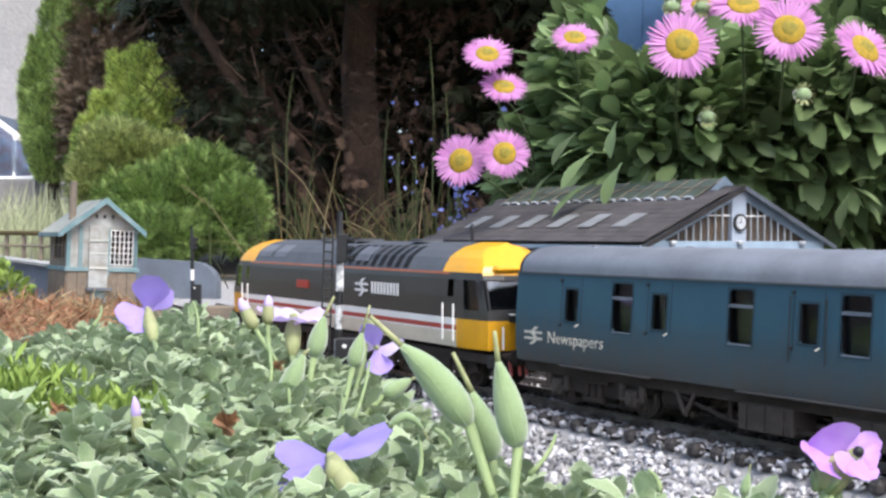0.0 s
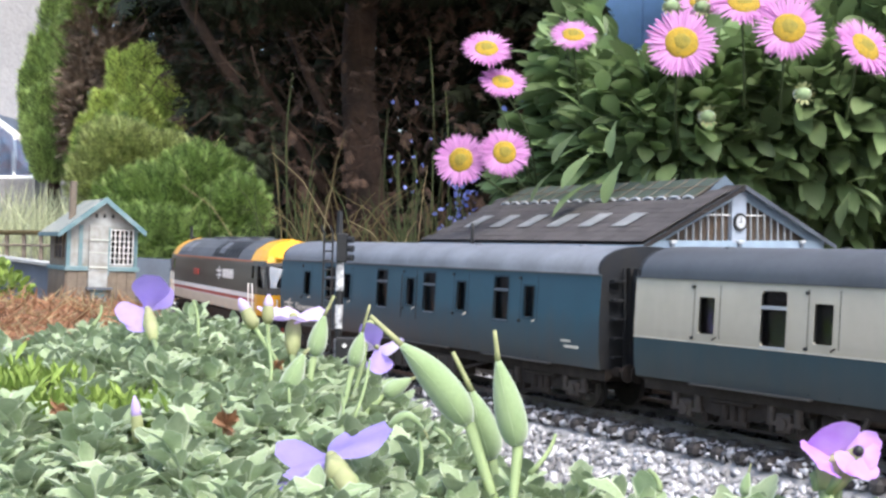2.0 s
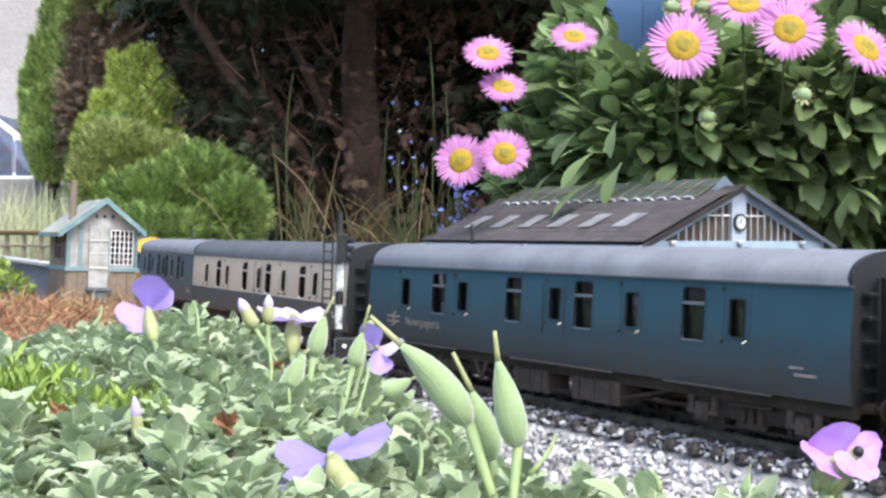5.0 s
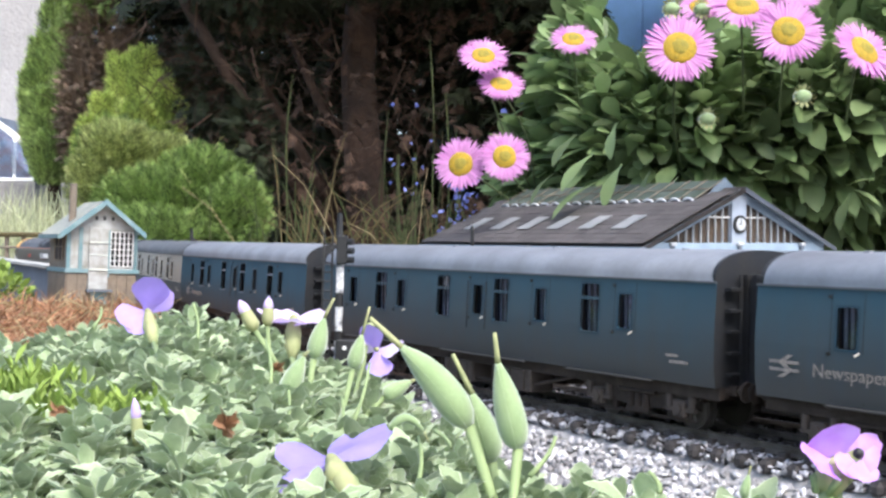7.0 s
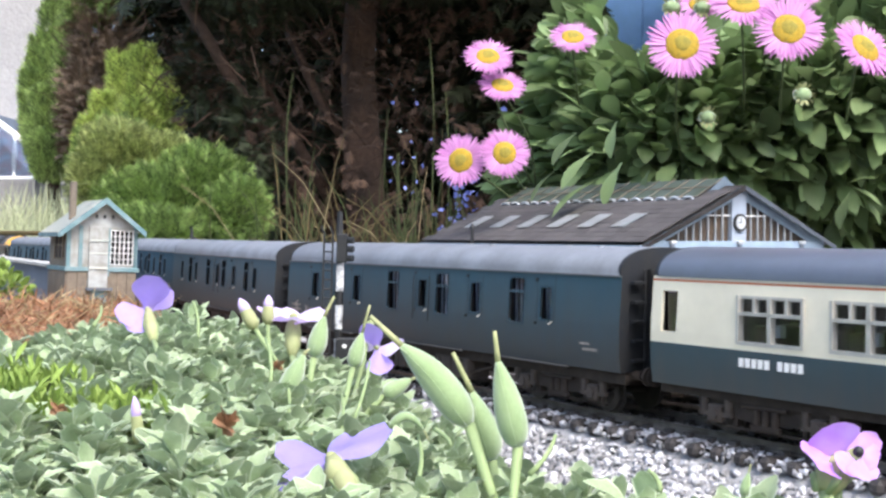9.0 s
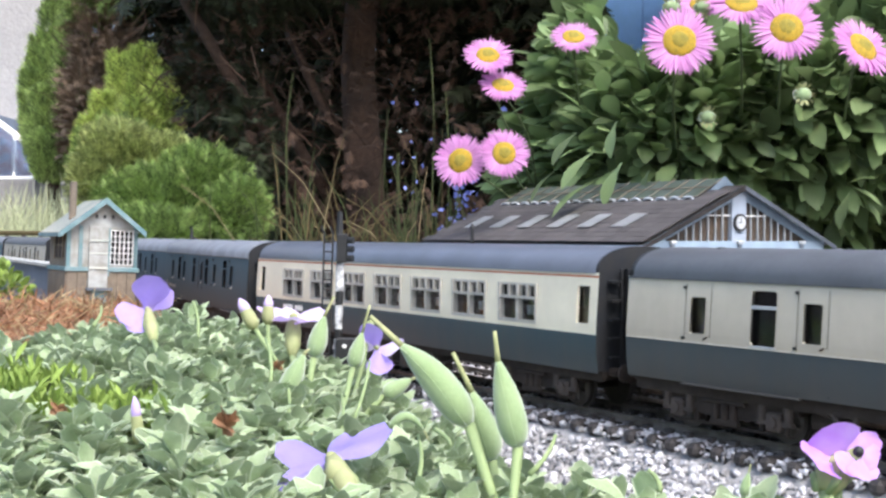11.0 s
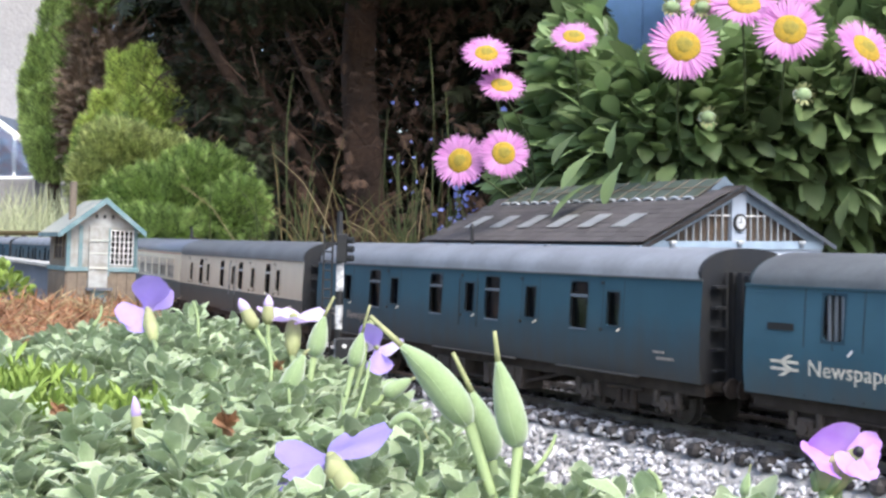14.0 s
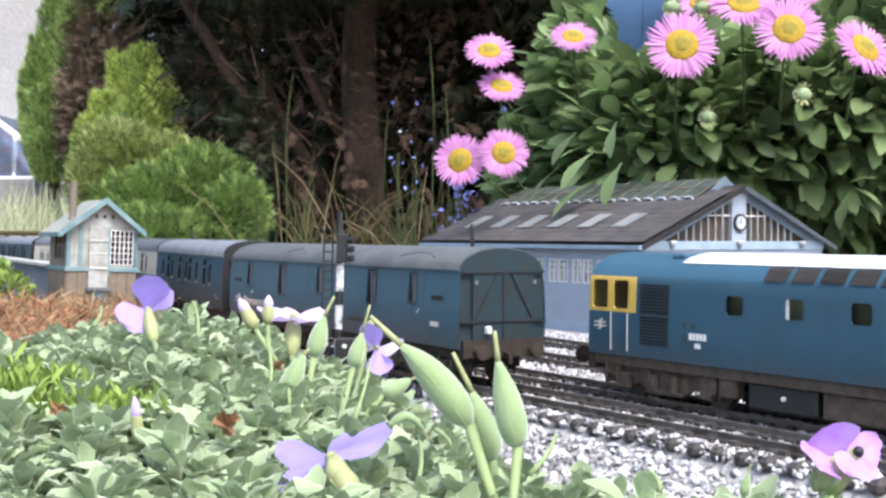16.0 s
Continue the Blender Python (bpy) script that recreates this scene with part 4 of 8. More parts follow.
    flash(v, 0.1005, 0.0212, y, 0.0085, "lettering")
    writing("lettering", "Newspapers", v, 0.0795, y, 0.0193, 0.0056, "lettering")
    part("rain_strip", tube_arc(0.024, 0.044), "roof_dark", v)
    part("rain_strip", tube_arc(-0.092, -0.066), "roof_dark", v)
    part("stencil", boxes((0.015, 0.03, y, y + 0.0001, 0.0185, 0.0197), (-0.045, -0.026, y, y + 0.0001, 0.0185, 0.0200)), "black", v, "dark stencilled marks as plain bars")
    bars("label_bars", v, ((-0.1005, -0.0945, 0.0205, 0.0222),), y, "lettering", "small pale label")
    part("notice_panel", boxes((0.098, 0.106, y - 0.0003, y, 0.0298, 0.0315), (-0.103, -0.095, y - 0.0003, y, 0.0298, 0.0315)), "end_black", v, "dark notice panel")
    return v


def tube_arc(x0, x1):
    bm = bmesh.new()
    pts = [(x0 + (x1 - x0) * k / 8, 0.0148 - 0.0028 * math.sin(math.pi * k / 8), 0.0449 + 0.0015 * math.sin(math.pi * k / 8)) for k in range(9)]
    tube(bm, pts, [0.0004] * 9, n=5)
    return bm


def loco_profile(z):
    return float(np.interp(z, (0.012, 0.017, 0.024, 0.036, 0.0405, 0.045, 0.0485, 0.0503), (0.0170, 0.0176, 0.0177, 0.0172, 0.0164, 0.0135, 0.0085, 0.0)))


def express_loco(label):
    """A six-axle diesel with a cab at each end and a raked windscreen."""
    L = 0.247
    v = thing("diesel_locomotive", label, "locomotive")
    E = L / 2

    def pull(z):
        """How far the nose stands back at this height."""
        return float(np.interp(z, (0.012, 0.026, 0.0275, 0.039, 0.042, 0.0503), (0.0008, 0.0, 0.0006, 0.0050, 0.0062, 0.016)))

    zs = [0.0143, 0.0160, 0.0196, 0.0201, 0.0218, 0.0242, 0.0275, 0.0315, 0.0375, 0.0392, 0.0400, 0.0420, 0.045, 0.0472, 0.0488, 0.0498, 0.0503]
    xs = [-1.0, -0.94, -0.87, -0.828, -0.81, -0.775, -0.735, 0.735, 0.775, 0.81, 0.828, 0.87, 0.94, 1.0]
    names = ["lococol", "beige", "red", "white", "orange", "roof_dark", "yellow", "black"]

    def pick(u, z):
        a = abs(u)
        if z > 0.0400:
            return 6 if a > 0.75 else 5
        if a > 0.828 and z < 0.0243:
            return 6
        if z > 0.0392 and a < 0.775:
            return 4
        if z < 0.0196:
            return 1
        if z < 0.0201:
            return 3
        if z < 0.0218:
            return 2
        if z < 0.0242:
            return 3
        return 0

    def holed(u, z):
        return (0.0275 < z < 0.0375) and (0.87 < abs(u) < 0.94 or (z > 0.0315 and 0.81 > abs(u) > 0.775))

    sweep = 0.0032    # how far the nose's corners stand back
    bm = bmesh.new()
    side = {}
    for s in (1, -1):
        for i, u in enumerate(xs):
            for j, z in enumerate(zs):
                back = pull(z) * max(0.0, (abs(u) - 0.79) / 0.21) + (sweep if abs(u) > 0.99 else 0.0)
                y = loco_profile(z) * (1 - 0.10 * max(0.0, (abs(u) - 0.87) / 0.13))
                side[s, i, j] = bm.verts.new((u * E - math.copysign(back, u), s * y, z))
        for i in range(len(xs) - 1):
            for j in range(len(zs) - 1):
                uc, zc = (xs[i] + xs[i + 1]) / 2, (zs[j] + zs[j + 1]) / 2
                if holed(uc, zc):
                    continue
                f = bm.faces.new((side[s, i, j], side[s, i + 1, j], side[s, i + 1, j + 1], side[s, i, j + 1]))
                f.material_index = pick(uc, zc)
    for i in (0, len(xs) - 1):
        for j in range(len(zs) - 1):
            z = (zs[j] + zs[j + 1]) / 2
            if 0.0275 < z < 0.0375:
                continue
            e = 1 if i else -1
            mid = {k: [bm.verts.new((side[1, i, k].co.x + e * sweep * (1 - abs(g) ** 2.5), side[1, i, k].co.y * g, side[1, i, k].co.z)) for g in (0.55, -0.55)] for k in (j, j + 1)}
            lo, hi = [side[1, i, j]] + mid[j] + [side[-1, i, j]], [side[1, i, j + 1]] + mid[j + 1] + [side[-1, i, j + 1]]
            for k in range(3):
                f = bm.faces.new((lo[k], lo[k + 1], hi[k + 1], hi[k]))
                f.material_index = 6 if z < 0.0243 or z > 0.039 else 7
    bmesh.ops.remove_doubles(bm, verts=bm.verts, dist=1e-5)
    bmesh.ops.recalc_face_normals(bm, faces=bm.faces)
    part("body", bm, names, v, "dark grey body with beige skirt, red and white stripes and yellow cabs")
    part("cab_interior", boxes((-E + 0.022, E - 0.022, -0.013, 0.013, 0.0134, 0.039), (-E + 0.004, -E + 0.02, -0.012, 0.012, 0.0134, 0.026), (E - 0.02, E - 0.004, -0.012, 0.012, 0.0134, 0.026)), "interior", v)
    for e in (-1, 1):
        # windscreens with a pillar and a pale frame
        def at(y, z, out=0.0):
            return (e * (E - pull(z) + out - sweep * (abs(y) / 0.0157) ** 2.5), y, z)

        for y0, y1 in ((0.0006, 0.0145), (-0.0145, -0.0006)):
            bm = bmesh.new()
            fr = [bm.verts.new(at(y, z, -0.0004)) for y, z in ((y0, 0.0276), (y1, 0.0276), (y1 * 0.97, 0.0374), (y0, 0.0374))]
            bm.faces.new(fr)
            bmesh.ops.solidify(bm, geom=bm.faces[:], thickness=0.0003)
            part("windscreen", bm, "glass", v)
        part("windscreen_frame", rods((at(0, 0.0275), at(0, 0.0376), 0.0007), (at(0.0150, 0.0275), at(0.0146, 0.0376), 0.0004), (at(-0.0150, 0.0275), at(-0.0146, 0.0376), 0.0004),
                                      (at(-0.015, 0.0275), at(0.0, 0.0275), 0.0003), (at(0.0, 0.0275), at(0.015, 0.0275), 0.0003), (at(-0.015, 0.0376), at(0.0, 0.0376), 0.0003), (at(0.0, 0.0376), at(0.015, 0.0376), 0.0003), n=6), "black", v, "dark windscreen surround")
        part("lamp_panel", boxes((e * (E - 0.0002), e * (E + 0.0006), -0.0095, 0.0095, 0.0238, 0.0262)), "black", v, "black indicator panel")
        part("lamp_rim", boxes((e * E, e * (E + 0.0008), -0.0100, 0.0100, 0.0262, 0.0267)), "white", v)
        part("brow", boxes((min(e * (E - 0.0095), e * (E - 0.0048)), max(e * (E - 0.0095), e * (E - 0.0048)), -0.0115, 0.0115, 0.0402, 0.0424), bevel=0.0009), "yellow", v, "yellow brow over the windscreen")
        part("front_handrail", rods(((e * (E + 0.0012), 0.0128, 0.0150), (e * (E + 0.0012), 0.0128, 0.0225), 0.0004), ((e * (E + 0.0012), -0.0128, 0.0150), (e * (E + 0.0012), -0.0128, 0.0225), 0.0004), n=5), "white", v)
        part("pipe_cluster", rods(*[((e * (E + 0.0006), y, 0.0125), (e * (E + 0.0022), y * 1.02, 0.0062), 0.0007) for y in (-0.010, -0.006, 0.004, 0.0065, 0.010)], n=5), "red" if e < 0 else "black", v, "hanging brake pipes")
        part("buffer_beam", boxes((e * (E - 0.003), e * (E + 0.0008), -0.0165, 0.0165, 0.0088, 0.0130)), "black", v)
        for y in (-0.0112, 0.0112):
            put("buffer", shared("buffer", buffer_stub, ["frame"]), v, (e * E, y, 0.0126), 0 if e > 0 else math.pi)
        for u in (0.765, 0.824):
            x = e * u * E
            part("side_handrail", rods(((x, 0.0186, 0.0165), (x, 0.0186, 0.0292), 0.0004), n=6), "white", v, "white upright handrail")
        for s in (1, -1):
            part("side_window", boxes((e * 0.905 * E - 0.0044, e * 0.905 * E + 0.0044, s * 0.0163 - 0.0001, s * 0.0158 + 0.0001, 0.0276, 0.0374)), "glass", v)
    # roof gear
    for k in range(9):
        x = -0.062 + 0.0068 * k
        part("radiator_louvre", slat_on_roof(x, 0.0052), "end_black", v, "ribbed roof grille")
    for x0, x1 in ((0.055, 0.069), (0.073, 0.088)):
        part("roof_panel", roof_plate(x0, x1), "roof_grey", v, "pale grey roof panel")
    part("roof_panel", roof_plate(-0.030, -0.018), "roof_grey", v)
    for x in (-0.05, 0.0, 0.035):
        bm = bmesh.new()
        rod(bm, (x, 0, 0.0500), (x, 0, 0.0512), 0.0062, n=16)
        part("roof_fan", bm, "roof_dark", v)
    y = loco_profile(0.03) + 0.0003
    flash(v, -0.0285, 0.0322, y, 0.0115, "white")
    bars("lettering", v, [(-0.0601 + 0.00265 * k, -0.0584 + 0.00265 * k, 0.0300, 0.0346) for k in range(9)], y, "white", "white company name as plain bars")
    part("nameplate", boxes((0.024, 0.036, y - 0.0002, y + 0.0003, 0.0296, 0.0330), bevel=0.0001), "red", v, "small red nameplate")
    part("fuel_tank", boxes((-0.035, 0.035, -0.014, 0.014, 0.003, 0.0118), bevel=0.001), "frame", v)
    part("underframe", boxes((-E + 0.003, E - 0.003, -0.0155, 0.0155, 0.0098, 0.0128)), "frame", v)
    for x in (-0.075, 0.075):
        b = put("bogie", shared("loco_bogie", loco_bogie_frame, ["frame"]), v, (x, 0, 0), 0, "grimy six-wheel bogie")
        BOGIES.append((b, v, x))
        for d in (-0.024, 0.0, 0.024):
            WHEELS.append((put("wheelset", shared("wheelset", wheelset, ["wheel"]), b, (d, 0, 0.006)), d, 0.006))
    return v


def loco_bogie_frame():
    bm = bmesh.new()
    for s in (-1, 1):
        y0, y1 = sorted((s * 0.0122, s * 0.0140))
        prism(bm, [(-0.034, 0.0062), (-0.032, 0.0105), (0.032, 0.0105), (0.034, 0.0062), (0.028, 0.0048), (0.014, 0.0058), (0.008, 0.0042), (-0.008, 0.0042), (-0.014, 0.0058), (-0.028, 0.0048)], y0, y1)
        for x in (-0.024, 0.0, 0.024):
            y0, y1 = sorted((s * 0.0138, s * 0.0158))
            box(bm, x - 0.0024, x + 0.0024, y0, y1, 0.0036, 0.0084, bevel=0.0004)
        for x in (-0.013, 0.013):
            y0, y1 = sorted((s * 0.0138, s * 0.0150))
            box(bm, x - 0.004, x + 0.004, y0, y1, 0.0064, 0.0098, bevel=0.0003)
    box(bm, -0.031, 0.031, -0.0122, 0.0122, 0.0085, 0.0102)
    return bm


def slat_on_roof(x, w):
    bm = bmesh.new()
    pts = [(z, loco_profile(z) + 0.0003) for z in (0.0408, 0.0425, 0.045, 0.0472, 0.0488)]
    a = [bm.verts.new((x - w / 2, y, z)) for z, y in pts]
    b = [bm.verts.new((x + w / 2 - 0.0012, y, z)) for z, y in pts]
    for i in range(len(pts) - 1):
        bm.faces.new((a[i], b[i], b[i + 1], a[i + 1]))
    bmesh.ops.solidify(bm, geom=bm.faces[:], thickness=-0.0005)
    return bm


def roof_plate(x0, x1):
    bm = bmesh.new()
    pts = [(z, loco_profile(z) + 0.0004) for z in (0.0425, 0.045, 0.0472, 0.0480)]
    a = [bm.verts.new((x0, y, z)) for z, y in pts]
    b = [bm.verts.new((x1, y, z)) for z, y in pts]
    for i in range(len(pts) - 1):
        bm.faces.new((a[i], b[i], b[i + 1], a[i + 1]))
    bmesh.ops.solidify(bm, geom=bm.faces[:], thickness=-0.0004)
    return bm


def mixed_loco(label, at):
    """A four-axle blue diesel that stands on the next track."""
    L = 0.196
    v = thing("diesel_locomotive", label, "locomotive", at=at)
    E = L / 2

    def prof(z):
        return float(np.interp(z, (0.0125, 0.017, 0.024, 0.0415, 0.0430, 0.0465, 0.0492, 0.0505), (0.0173, 0.0178, 0.0178, 0.0172, 0.0165, 0.0138, 0.0085, 0.0)))

    WINDOW_X = (0.0285, 0.0050, -0.0190, -0.0440)
    wins = [(x - 0.0036, x + 0.0036, 0.0314, 0.0376) for x in WINDOW_X]
    cabs = [(E - 0.0098, E - 0.0020, 0.0310, 0.0408), (E - 0.0205, E - 0.0130, 0.0310, 0.0408)]
    xs = [-E, E, E - 0.0245, E - 0.0004] + [q for h in wins + cabs for q in h[:2]]
    zs = [0.0147, 0.018, 0.024, 0.0298, 0.0422, 0.0430, 0.0442, 0.0455, 0.0468, 0.048, 0.049, 0.0500, 0.0505] + [q for h in wins[:1] + cabs[:1] for q in h[2:]]
    names = ["blue_bright", "yellow_pale", "roof_blue", "black"]

    def pick(x, z):
        if x > E - 0.0245 and 0.0298 < z < 0.0422:
            return 1
        return 2 if z > 0.0422 else 0

    bm = bmesh.new()
    skin(bm, xs, zs, pick, yf=prof, holes=wins + cabs, rim="black", owner=v, deep=0.0008)
    skin(bm, xs, zs, pick, yf=prof, sign=-1.0, holes=cabs, rim="black", owner=v)
    for x in (-E, E):
        left = [bm.verts.new((x, prof(z), z)) for z in sorted(set(zs))]
        right = [bm.verts.new((x, -prof(z), z)) for z in sorted(set(zs))[:-1]]
        f = bm.faces.new(left + right[::-1])
        f.material_index = 1
    bmesh.ops.remove_doubles(bm, verts=bm.verts, dist=1e-6)
    bmesh.ops.recalc_face_normals(bm, faces=bm.faces)
    part("body", bm, names, v, "blue body with faded yellow cab window surround")
    part("interior", boxes((-E + 0.004, E - 0.022, -0.014, 0.010, 0.0134, 0.040)), "interior", v)
    part("cab_seat", boxes((E - 0.016, E - 0.010, -0.008, 0.006, 0.0135, 0.031)), "seat_red", v)
    for a, b, c, d in wins + cabs:
        part("window_pane", boxes((a, b, 0.0160, 0.0162, c, d)), "glass", v)
    for a, b, c, d in wins:
        surround(v, a, b, c, d, "blue_bright", r=0.0012, edge=0.0007, yf=prof)
    for a, b, c, d in cabs:
        surround(v, a, b, c, d, "yellow_pale", r=0.0010, edge=0.0006, yf=prof)
    part("white_window_edge", boxes((wins[1][1] - 0.0009, wins[1][1] - 0.0001, 0.0163, 0.0170, wins[1][2], wins[1][3])), "white", v)
    for k, xx in enumerate((E - 0.0040, E - 0.0068, E - 0.0155)):
        part("cab_post", boxes((xx - 0.0004, xx + 0.0004, -0.012, -0.010, 0.0310, 0.0408)), "yellow_pale", v)
    part("cab_panel", boxes((E - 0.0100, E - 0.0070, -0.004, 0.004, 0.0310, 0.0370), (E - 0.0190, E - 0.0168, -0.006, 0.002, 0.0310, 0.0385)), "white", v, "pale panel inside the cab")
    part("cab_wall", boxes((E - 0.0212, E - 0.0018, -0.0110, -0.0100, 0.0300, 0.0412)), "lettering", v, "pale inner cab wall")
    part("side_grille", boxes(*[(E - 0.0405, E - 0.0270, 0.0176, 0.0181, 0.0195 + 0.0011 * k, 0.0202 + 0.0011 * k) for k in range(19)]), "end_black", v, "black louvred side grille")
    part("grille_bar", boxes((E - 0.0408, E - 0.0267, 0.0178, 0.0183, 0.0292, 0.0298)), "blue_dirty", v)
    part("panel_marks", boxes((0.049, 0.051, 0.0178, 0.0180, 0.026, 0.0282), (0.045, 0.047, 0.0178, 0.0180, 0.026, 0.0282), (0.049, 0.051, 0.0178, 0.0180, 0.0215, 0.024), (0.045, 0.047, 0.0178, 0.0180, 0.0215, 0.024)), "blue_dirty", v)
    for x in (E - 0.0125, E - 0.0210):
        part("side_handrail", rods(((x, 0.0184, 0.0165), (x, 0.0184, 0.0298), 0.00025), n=5), "silver", v, "pale upright handrail")
    flash(v, E - 0.0065, 0.0252, 0.0181, 0.0062, "lettering")
    bars("lettering", v, ((0.0400, 0.0412, 0.0226, 0.0248), (0.0416, 0.0428, 0.0226, 0.0248), (0.0432, 0.0444, 0.0226, 0.0248), (0.0448, 0.0460, 0.0226, 0.0248), (0.0464, 0.0476, 0.0226, 0.0248), (0.0425, 0.0450, 0.0200, 0.0216)), 0.0180, "white", "white running number as plain bars")
    # roof: a white faded strip and ribbed fan covers
    bm = bmesh.new()
    zz = [0.0470, 0.0480, 0.049, 0.0500, 0.0505]
    for s in (1, -1):
        a = [bm.verts.new((0.056, s * (prof(z) + 0.0002), z + 0.0003)) for z in zz]
        b = [bm.verts.new((-0.09, s * (prof(z) + 0.0002), z + 0.0003)) for z in zz]
        for i in range(len(zz) - 1):
            bm.faces.new((a[i], b[i], b[i + 1], a[i + 1]))
    part("roof_panel", bm, "chalky", v, "white upper roof panel")
    for k in range(9):
        x = 0.017 - 0.0105 * k
        bm = bmesh.new()
        pts = [(z, prof(z) + 0.0006) for z in (0.0426, 0.0436, 0.0448, 0.0460, 0.0470)]
        a = [bm.verts.new((x, y, z)) for z, y in pts]
        b = [bm.verts.new((x - 0.0088, y, z)) for z, y in pts]
        for i in range(len(pts) - 1):
            bm.faces.new((a[i], b[i], b[i + 1], a[i + 1]))
        bmesh.ops.solidify(bm, geom=bm.faces[:], thickness=-0.0005)
        part("roof_grille", bm, "slate", v, "dark curved roof grille")
    part("roof_boss", boxes((0.058, 0.064, 0.004, 0.010, 0.0478, 0.0500), bevel=0.0005), "roof_blue", v)
    part("underframe", boxes((-E + 0.002, E - 0.002, -0.0165, 0.0165, 0.0112, 0.0148)), "loco_dust", v)
    for x in (0.0875, 0.0420, 0.0330):
        part("sand_box", boxes((x - 0.0038, x + 0.0038, 0.0115, 0.0158, 0.0050, 0.0114), bevel=0.0006), "loco_dust", v, "dusty box hung from the frame")
    part("air_pipe", rods(((0.09, 0.0160, 0.0122), (0.03, 0.0160, 0.0122), 0.0006), ((0.056, 0.0155, 0.0122), (0.056, 0.0155, 0.0050), 0.0005), ((0.069, 0.0155, 0.0122), (0.069, 0.0155, 0.0050), 0.0005), n=5), "loco_dust", v)
    for x0, x1, m in ((-0.002, 0.0245, "black"), (-0.03, -0.004, "loco_dust")):
        part("battery_box", boxes((x0, x1, -0.0155, 0.0155, 0.0030, 0.0112), bevel=0.0006), m, v, "equipment box under the floor")
    bm = bmesh.new()
    rod(bm, (0.010, 0.0155, 0.0075), (0.010, 0.0164, 0.0075), 0.0007, n=8)
    part("filler_cap", bm, "white", v)
    for x in (0.062, -0.062):
        b = put("bogie", shared("mixed_bogie", mixed_bogie_frame, ["loco_dust"]), v, (x, 0, 0), 0, "dusty brown cast bogie")
        for d in (-0.0195, 0.0195):
            put("wheelset", shared("wheelset", wheelset, ["wheel"]), b, (d, 0, 0.006))
    part("steps", boxes((E - 0.0145, E - 0.0085, 0.0150, 0.0172, 0.0040, 0.0047), (E - 0.0145, E - 0.0085, 0.0150, 0.0172, 0.0078, 0.0085), (E - 0.0147, E - 0.0141, 0.0150, 0.0172, 0.0040, 0.012), (E - 0.0089, E - 0.0083, 0.0150, 0.0172, 0.0040, 0.012)), "loco_dust", v, "cab steps")
    for e in (-1, 1):
        part("buffer_beam", boxes((e * (E - 0.002), e * (E + 0.0012), -0.0168, 0.0168, 0.0090, 0.0140)), "frame", v)
        for y in (-0.0112, 0.0112):
            put("buffer", shared("buffer", buffer_stub, ["frame"]), v, (e * E, y, 0.0126), 0 if e > 0 else math.pi)
        for b in [o for o in v.children if o.name.startswith("buffer") and o.location.x * e > 0 and o.scale.x == 1 and "beam" not in o.name]:
            b.scale = (1.75, 1.2, 1.2)
        part("brake_pipe", rods(((e * (E + 0.001), 0.006, 0.0130), (e * (E + 0.004), 0.0065, 0.0098), 0.0006), ((e * (E + 0.004), 0.0065, 0.0098), (e * (E + 0.0035), 0.0065, 0.004), 0.0006), n=5), "black", v)
    return v


def mixed_bogie_frame():
    bm = bmesh.new()
    for s in (-1, 1):
        y0, y1 = sorted((s * 0.0122, s * 0.0140))
        prism(bm, [(-0.029, 0.0060), (-0.027, 0.0108), (0.027, 0.0108), (0.029, 0.0060), (0.024, 0.0046), (0.012, 0.0056), (0.008, 0.0030), (-0.008, 0.0030), (-0.012, 0.0056), (-0.024, 0.0046)], y0, y1)
        for x in (-0.0195, 0.0195):
            y0, y1 = sorted((s * 0.0138, s * 0.0160))
            box(bm, x - 0.0026, x + 0.0026, y0, y1, 0.0034, 0.0086, bevel=0.0004)
        for x in (-0.005, 0.005):
            rod(bm, (x, s * 0.0148, 0.0040), (x, s * 0.0148, 0.0095), 0.0016, n=8)
        y0, y1 = sorted((s * 0.0142, s * 0.0154))
        box(bm, -0.0085, 0.0085, y0, y1, 0.0028, 0.0042, bevel=0.0003)
    box(bm, -0.026, 0.026, -0.0122, 0.0122, 0.0085, 0.0105)
    return bm


# ---- the train, front to rear: vehicle, distance of its middle along the line at the start ----
TRAIN = [
    (express_loco("dark grey and beige diesel with yellow cabs leading the train"), 0.0360, 0.075),
    (brake_coach("weathered blue luggage brake coach with a grey roof", "blue", "blue", "roof_grey"), -0.2150, 0.080),
    (brake_coach("pale grey and blue luggage brake coach, dark roof", "blue_lower", "grey_upper", "roof_dark", band=True, word_on=False), -0.4575, 0.080),
    (brake_coach("dirty blue luggage brake coach with faded lettering", "blue_worn", "blue_worn", "roof_grey", word="lettering_faded"), -0.7029, 0.080),
    (brake_coach("very dirty blue luggage brake coach with barred windows", "blue_dirty", "blue_dirty", "roof_grey", bars_white=True, word="lettering_faded", word_on=False), -0.9459, 0.080),
    (brake_coach("grimy blue luggage brake coach with barred windows, faded lettering", "blue_dirty", "blue_dirty", "roof_grey", bars_white=True, word="lettering_faded"), -1.1876, 0.080),
    (passenger_coach("clean cream and blue passenger coach with large windows"), -1.4432, 0.091),
    (brake_coach("pale grey luggage brake coach with a dirt-brown lower side", "brown_lower", "grey_upper", "roof_dark", band=True, word_on=False), -1.6984, 0.080),
    (brake_coach("blue luggage brake coach with rubbed lettering", "blue_worn", "blue_worn", "roof_grey", word="lettering_faded"), -1.9393, 0.080),
    (parcels_van("blue bogie parcels van at the end of the train"), -2.1822, 0.080),
]


